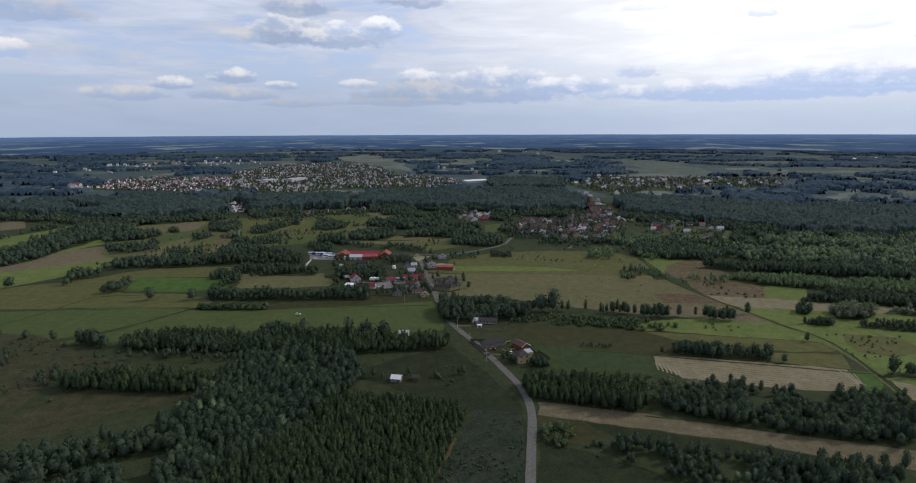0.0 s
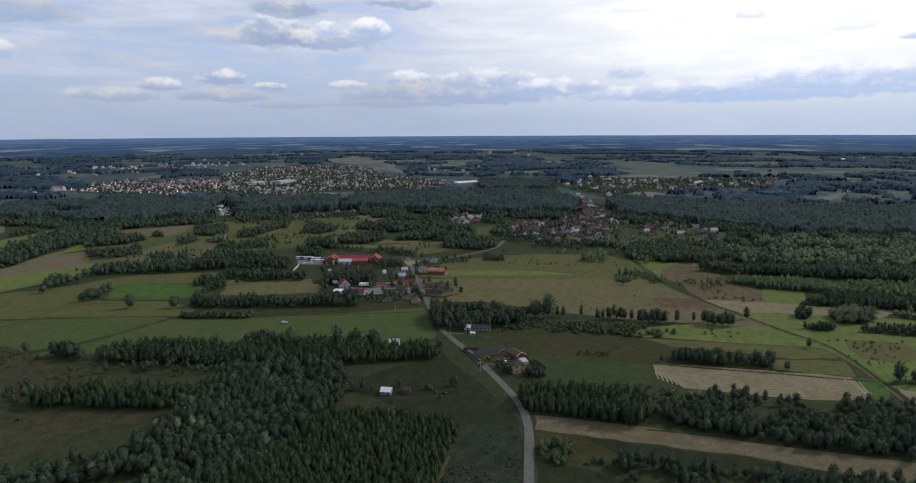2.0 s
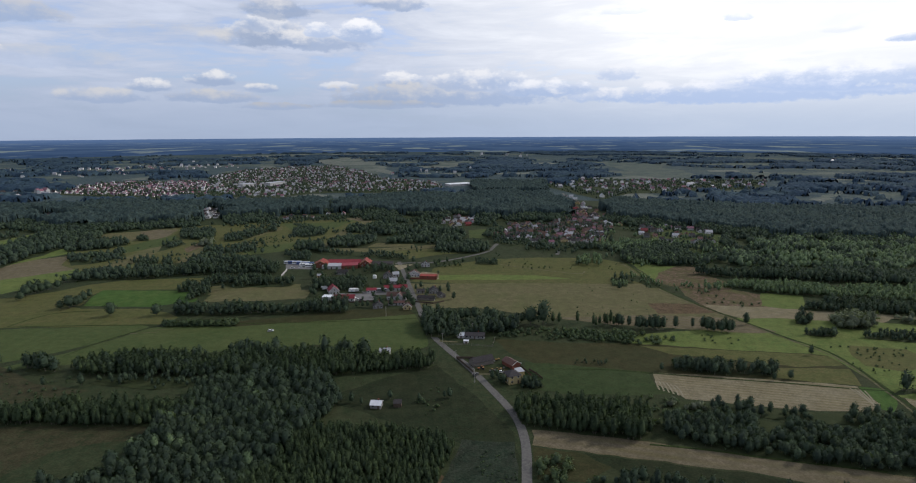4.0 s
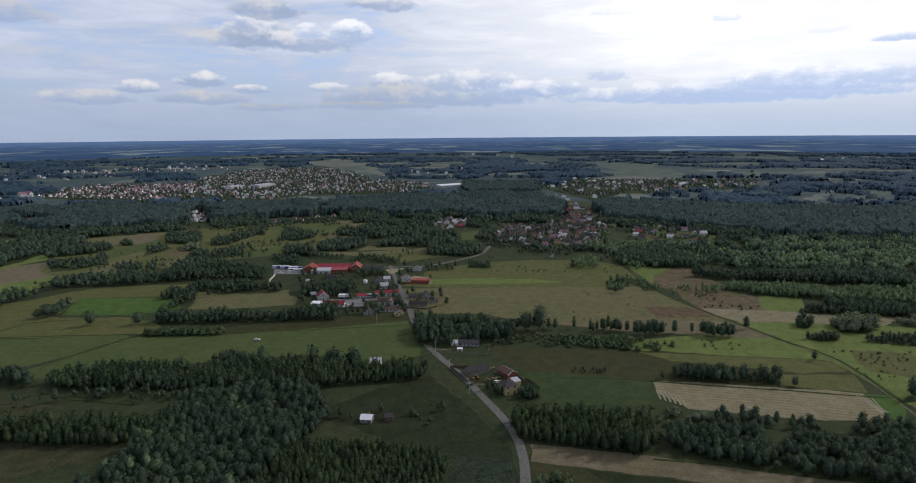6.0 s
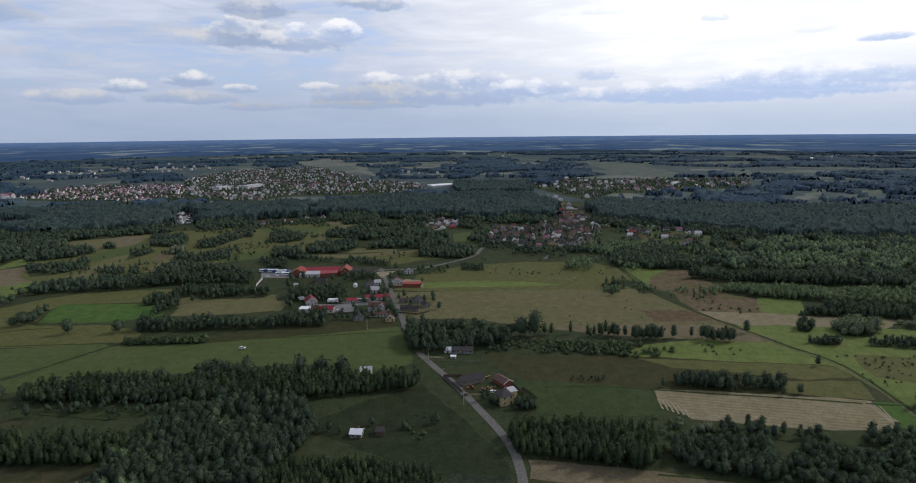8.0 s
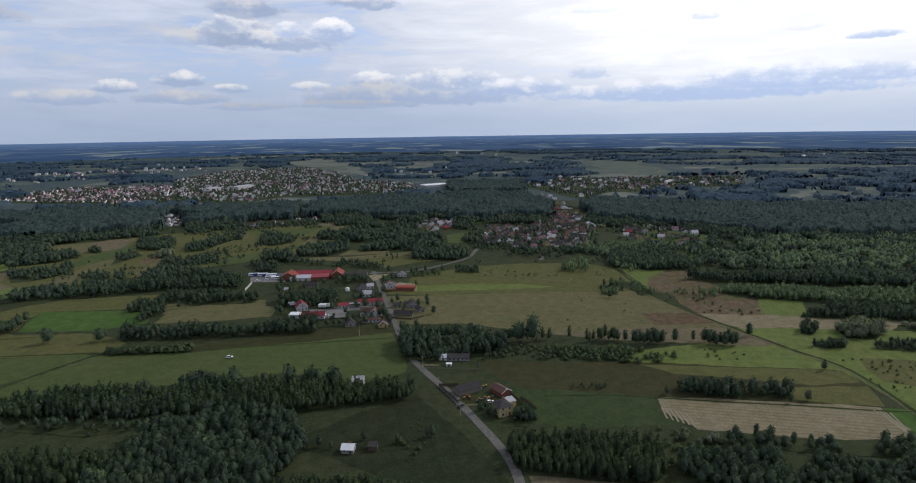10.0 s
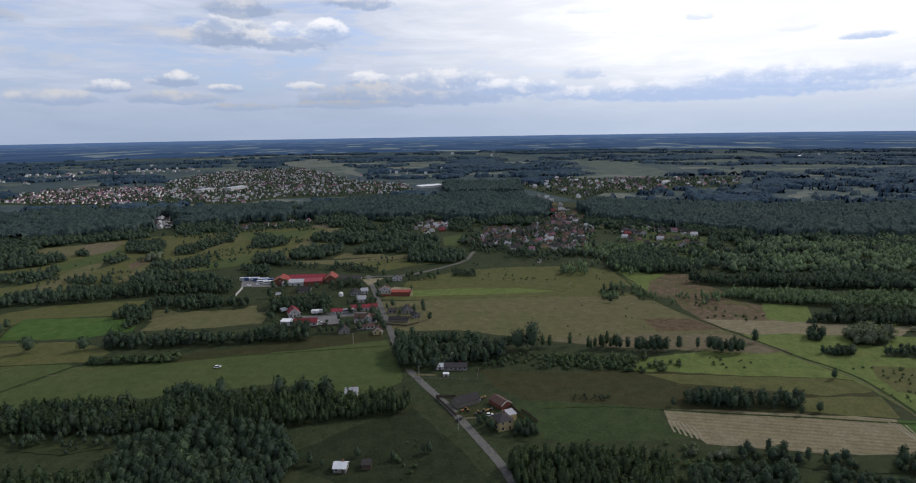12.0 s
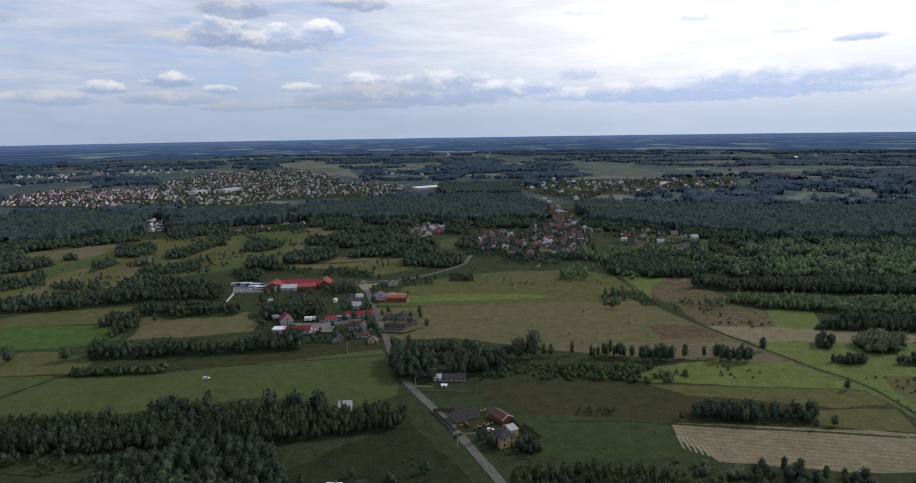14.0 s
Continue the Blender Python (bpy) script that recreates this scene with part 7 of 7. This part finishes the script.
trees("round", 9, [(-36, 482.1), (-30.8, 468.7), (-25.8, 451.4), (-47.5, 494.5), (-53, 460.7), (-56.2, 453.1), (-74.1, 492.6), (-110, 507.1), (-115.9, 503.7), (-129, 548.3)], 1.0)

# meadow strips and copses behind the red farm
field("hay", [(-414.1, 615.4), (-467, 740.7), (-475.2, 816), (-469.9, 868), (-425.7, 918), (-332.5, 888), (-245.1, 920), (-127.2, 930), (-89.6, 903), (-109.5, 800), (-148.2, 705.6), (-226.5, 659.2), (-276.8, 643.3), (-323.8, 600.6), (-358.1, 576.8)], 1)
field("dry", [(-487.6, 752.7), (-479, 816), (-464.8, 859), (-432.1, 854), (-423.2, 913), (-386.6, 831), (-390.3, 774.7), (-407.8, 758.4), (-437.4, 753.8), (-469.1, 744)], 2)
field("straw", [(-455.8, 854), (-393.9, 840), (-376.8, 769.3), (-400.2, 763.4)], 3)
field("dry", [(-366.7, 604.8), (-366.9, 665.8), (-364, 724.8), (-347.6, 711.1), (-336.9, 634.6), (-346.9, 591)], 2)
field("mown", [(-405.3, 701.2), (-386.6, 767.6), (-377.5, 803), (-356.8, 769.4), (-359.2, 715.6), (-379.2, 677.2)], 2)
field("dry", [(-295, 620.2), (-300, 675.2), (-301.9, 712.4), (-291.6, 691.8), (-285.7, 627.1)], 3)
field("heath", [(-320.2, 698.8), (-317.3, 741), (-303.3, 718.3), (-304.4, 675.8)], 3)
field("dry", [(-304.2, 787.9), (-276.2, 797.6), (-245.5, 864), (-237.7, 837), (-263, 760.9), (-283.7, 745)], 2)
field("mown", [(-255.3, 688.9), (-215, 716.1), (-182.9, 741.6), (-191.4, 679.1), (-226.5, 659.2)], 2)
field("dry", [(-153.5, 700.7), (-152.3, 784.5), (-138.6, 892), (-120.7, 913), (-111.4, 887), (-128.5, 780.6), (-138.3, 707)], 3)
field("mown", [(-253.9, 893), (-196.5, 892), (-143.5, 922), (-161.9, 841), (-217.2, 818)], 2)
field("dry", [(-164.6, 693.9), (-81.7, 689.5), (-4.6, 710), (-4.6, 691.9), (-79.1, 667.2), (-152.8, 670.6)], 2)
field("hay", [(-88.1, 643.3), (-39.8, 626.5), (-4.8, 650.6), (32.7, 660.7), (-4.6, 689), (-79.1, 667.2)], 2)
field("dry", [(-86, 726.1), (-38.2, 715.4), (-36.1, 699.8), (-95.5, 697.4)], 3)
field("mown", [(36.2, 812), (74.2, 831), (65.7, 748.6), (34.4, 753.8)], 2)
field("straw", [(-163.1, 937), (-131.9, 964), (-92.7, 935), (-122.9, 899)], 2)
strip("track", "dirt", 1.4, [(-189, 714.9), (-180.4, 764.3), (-161.9, 841), (-137.4, 911)], 5, "pale worn track over a meadow")
strip("track", "dirt", 1.4, [(-163.2, 688.2), (-81.4, 686.6), (-1.2, 709.5)], 5, "pale worn track over a meadow")
strip("ditch", "ditch", 1.4, [(-471.3, 747.2), (-437.4, 753.8), (-406.4, 758.1), (-386.8, 780.7)], 6, "thin overgrown boundary between meadows")
wood("round", 9, 5.5, [(-521.1, 782.6), (-501.3, 792.4), (-498.1, 841), (-475.1, 878), (-475.6, 936), (-493.1, 969), (-560.8, 956), (-631, 940)], 0.85, "dark green mixed deciduous woodland")
wood("round", 8, 5.2, [(-455.3, 688.6), (-435.3, 693), (-418.4, 703.2), (-403.1, 728), (-429.3, 761.8), (-458, 766.3), (-488.1, 735.5)], 0.95, "dark green mixed deciduous woodland")
wood("round", 7, 5, [(-402.9, 613.8), (-386.2, 619.2), (-374.8, 633.8), (-368.5, 659.1), (-387.2, 685.8), (-440.5, 667.4)], 0.85, "dark green mixed deciduous woodland")
wood("round", 9, 5.2, [(-355.8, 766), (-309.1, 758.5), (-325.1, 813), (-381.5, 834)], 1, "dark green mixed deciduous woodland")
wood("round", 7, 4.5, [(-404.5, 754.8), (-390.3, 752.5), (-401.6, 773.2), (-415.5, 775.5)], 1, "dark green mixed deciduous woodland")
wood("round", 6, 5, [(-342.8, 679.1), (-338.3, 698.9), (-331.4, 731.3), (-359.4, 766.5), (-360.4, 730)], 0.8, "loose trees and bushes on rough meadow")
wood("round", 6, 4.6, [(-341.8, 622.8), (-310.9, 614.3), (-321.3, 638.8), (-348.2, 638.4)], 0.95, "loose trees and bushes on rough meadow")
wood("round", 7, 4.6, [(-306.4, 615.7), (-291.2, 611.5), (-303.6, 634), (-317.1, 636)], 1, "dark green mixed deciduous woodland")
wood("round", 8, 5, [(-277.2, 609.5), (-227.3, 616.5), (-173.9, 590.7), (-179, 607.5), (-236.2, 639.6), (-268.1, 648.8), (-282, 633)], 0.95, "dark green mixed deciduous woodland")
wood("round", 6, 5, [(-283.5, 658.1), (-247.9, 669.8), (-228.7, 682.2), (-247.7, 718.2), (-295.4, 697.7)], 0.75, "loose trees and bushes on rough meadow")
wood("willow", 9, 5, [(-304.6, 712.8), (-291.1, 719.2), (-301.9, 744.8), (-320.2, 747.7)], 0.95, "dark green mixed deciduous woodland")
wood("round", 6, 5, [(-286.6, 739.3), (-266.4, 751.7), (-253.4, 820), (-269.2, 855), (-286.6, 807), (-297.6, 773.1)], 0.8, "loose trees and bushes on rough meadow")
wood("round", 9, 5, [(-251.8, 820), (-240.9, 818), (-252.9, 853), (-261.9, 854)], 1, "dark green mixed deciduous woodland")
wood("round", 8, 5, [(-354.5, 544.6), (-340.4, 550.2), (-295.8, 551.9), (-238.1, 568.6), (-166.1, 565.5), (-171.4, 582.7), (-245.6, 597.1), (-295.3, 594.7), (-332.5, 581.9), (-373.9, 572.3)], 0.97, "dark green mixed deciduous woodland")
wood("round", 7.5, 5, [(-223, 532.7), (-193.1, 516.9), (-144.1, 517.5), (-139, 531.9), (-171, 544.2), (-225.9, 551.8)], 0.92, "dark green mixed deciduous woodland")
wood("round", 7, 5, [(-239.8, 501.5), (-212.5, 511.2), (-220.6, 529.4), (-238.6, 520.2)], 0.9, "dark green mixed deciduous woodland")
wood("round", 7, 5, [(-210.5, 783.2), (-189, 765.8), (-167.2, 787), (-166.3, 817), (-210.3, 849), (-219.4, 826)], 0.8, "dark green mixed deciduous woodland")
wood("round", 9, 5, [(-179.5, 680), (-163, 677.4), (-168.9, 711.8), (-185.7, 714.4)], 0.95, "dark green mixed deciduous woodland")
wood("round", 9, 5, [(-159.1, 671.6), (-142.8, 669.1), (-150.9, 706), (-168.2, 708.8)], 1, "dark green mixed deciduous woodland")
wood("round", 7, 4.6, [(-144.3, 702.1), (-133.3, 694.7), (-137.4, 715.8), (-147.5, 717.4)], 1, "dark green mixed deciduous woodland")
wood("round", 8.5, 4.8, [(-138.4, 701.2), (-108.2, 696.5), (-88.4, 723.4), (-91.1, 763.7), (-126.7, 769.5), (-143.9, 732.2)], 1, "dark green mixed deciduous woodland")
wood("round", 8.5, 5, [(-135.5, 800), (-109, 796), (-77, 772.1), (-58.8, 780.1), (-40.8, 804), (-52.4, 849), (-87.2, 878), (-125.9, 861), (-138.6, 842)], 0.92, "dark green mixed deciduous woodland")
wood("round", 8, 5, [(-129.6, 910), (-89.4, 918), (-103.5, 970), (-133.5, 976)], 0.95, "dark green mixed deciduous woodland")
wood("round", 9, 5, [(-75.5, 715.1), (-44.9, 716.4), (-16.8, 724.7), (-17.3, 758.7), (-47.6, 763.7), (-72.2, 736.8)], 0.95, "dark green mixed deciduous woodland")
wood("round", 9, 5.2, [(-46.8, 749.5), (-16.6, 711.9), (24.2, 721.3), (30.3, 772.8), (-2.5, 835), (-43.5, 865), (-66.7, 847)], 0.9, "dark green mixed deciduous woodland")
wood("round", 9, 4.8, [(-12.2, 667.6), (32.2, 652.8), (56.3, 670.8), (55.3, 700.5), (-4.6, 710)], 1, "dark green mixed deciduous woodland")
wood("round", 8, 5.5, [(-88.1, 887), (-4, 863), (29.7, 839), (14.7, 884), (-47, 943), (-94.3, 951)], 0.8, "dark green mixed deciduous woodland")
wood("round", 8, 5, [(40.9, 865), (69.6, 850), (83.5, 887), (49.1, 914)], 1, "dark green mixed deciduous woodland")
wood("round", 8, 5.5, [(53, 769), (65.3, 731.3), (79.8, 746.3), (91.7, 842), (77.2, 844)], 0.85, "dark green mixed deciduous woodland")
wood("round", 5, 4.6, [(-144.8, 661.7), (-87.8, 640.8), (-39.5, 621.8), (-40.9, 646), (-91.7, 669.1), (-149.7, 683.4)], 0.7, "loose trees and bushes on rough meadow")
wood("round", 7, 5, [(-178.9, 628.9), (-147.6, 624.2), (-154.6, 653.3), (-187.5, 665.7)], 0.9, "dark green mixed deciduous woodland")
wood("round", 6.5, 4.6, [(-76.7, 578.7), (-51.3, 571.2), (-52.3, 583), (-78.8, 595)], 0.9, "loose trees and bushes on rough meadow")
wood("round", 6, 4.6, [(33.2, 599.8), (57.8, 596.1), (57.2, 621.4), (35.9, 619.8)], 0.9, "loose trees and bushes on rough meadow")
wood("shrub", 3, 4, [(-7.2, 584.5), (20.3, 588.8), (18, 611), (-10.6, 606.2)], 0.7, "loose trees and bushes on rough meadow")
wood("shrub", 2.2, 4.5, [(-246.9, 667.2), (-197.2, 699), (-175.9, 740.5), (-155.3, 808), (-179.9, 853), (-226.9, 801), (-260.5, 754)], 0.4, "loose trees and bushes on rough meadow")
wood("round", 5, 9, [(-232.8, 821), (-121.6, 889), (-4, 868), (65.6, 734.6), (-4.7, 683.2), (-164.6, 693.9)], 0.35, "loose trees and bushes on rough meadow")
wood("shrub", 2.2, 5, [(-76.1, 641.5), (-10.7, 631.6), (-11.1, 684.2), (-81.7, 689.5)], 0.4, "loose trees and bushes on rough meadow")
wood("round", 6, 6, [(-325.2, 869), (-251, 883), (-128.7, 941), (-3.9, 887), (-3.8, 929), (-135.2, 988), (-269.2, 945), (-348.3, 929)], 0.6, "loose trees and bushes on rough meadow")
wood("round", 6, 5.5, [(-363.1, 859), (-331.5, 862), (-344.5, 890), (-377.4, 891)], 0.6, "green garden trees below village houses")
village([(-270.5, 935), (-159.8, 969), (-164.9, 1000), (-280.5, 969)], 22, .7, 25, (2, 1, 5, 1, 0, 2, 4))
village([(-3.9, 877), (46.8, 878), (50.9, 942), (14.6, 948)], 15, .75, 26, (3, 1, 4, 1, 1, 2, 4))
village([(-505.7, 946), (-419.8, 931), (-432.6, 959), (-521.3, 974)], 24, .7, 27, (1, 1, 4, 1, 0, 2, 3))
wood("round", 8, 4.8, [(196.9, 600.4), (230.4, 581.6), (276.1, 579.3), (294.8, 607.4), (260, 633.6), (215.1, 632.5)], 0.97, "dark green mixed deciduous woodland")
wood("light", 7, 5, [(187.5, 664.6), (218, 640.1), (252.5, 645.8), (268.2, 698.2), (234.1, 720.8), (201.6, 709.1)], 0.85, "dark green mixed deciduous woodland")
wood("round", 5, 5, [(77.1, 712.8), (122.1, 663.4), (187.5, 664.6), (196.7, 693.5), (129.3, 698), (88.3, 744.9)], 0.6, "loose trees and bushes on rough meadow")
wood("round", 5.5, 5.5, [(247.3, 672.9), (320.3, 643.6), (329.2, 659.9), (259.5, 703)], 0.7, "loose trees and bushes on rough meadow")
wood("light", 5, 7, [(262.1, 709.3), (332.3, 671.7), (378.2, 749), (311.6, 831)], 0.5, "loose trees and bushes on rough meadow")
field("mown", [(252.9, 678.2), (302.9, 629.6), (320.3, 643.6), (378.2, 749), (315.3, 840)], 2)
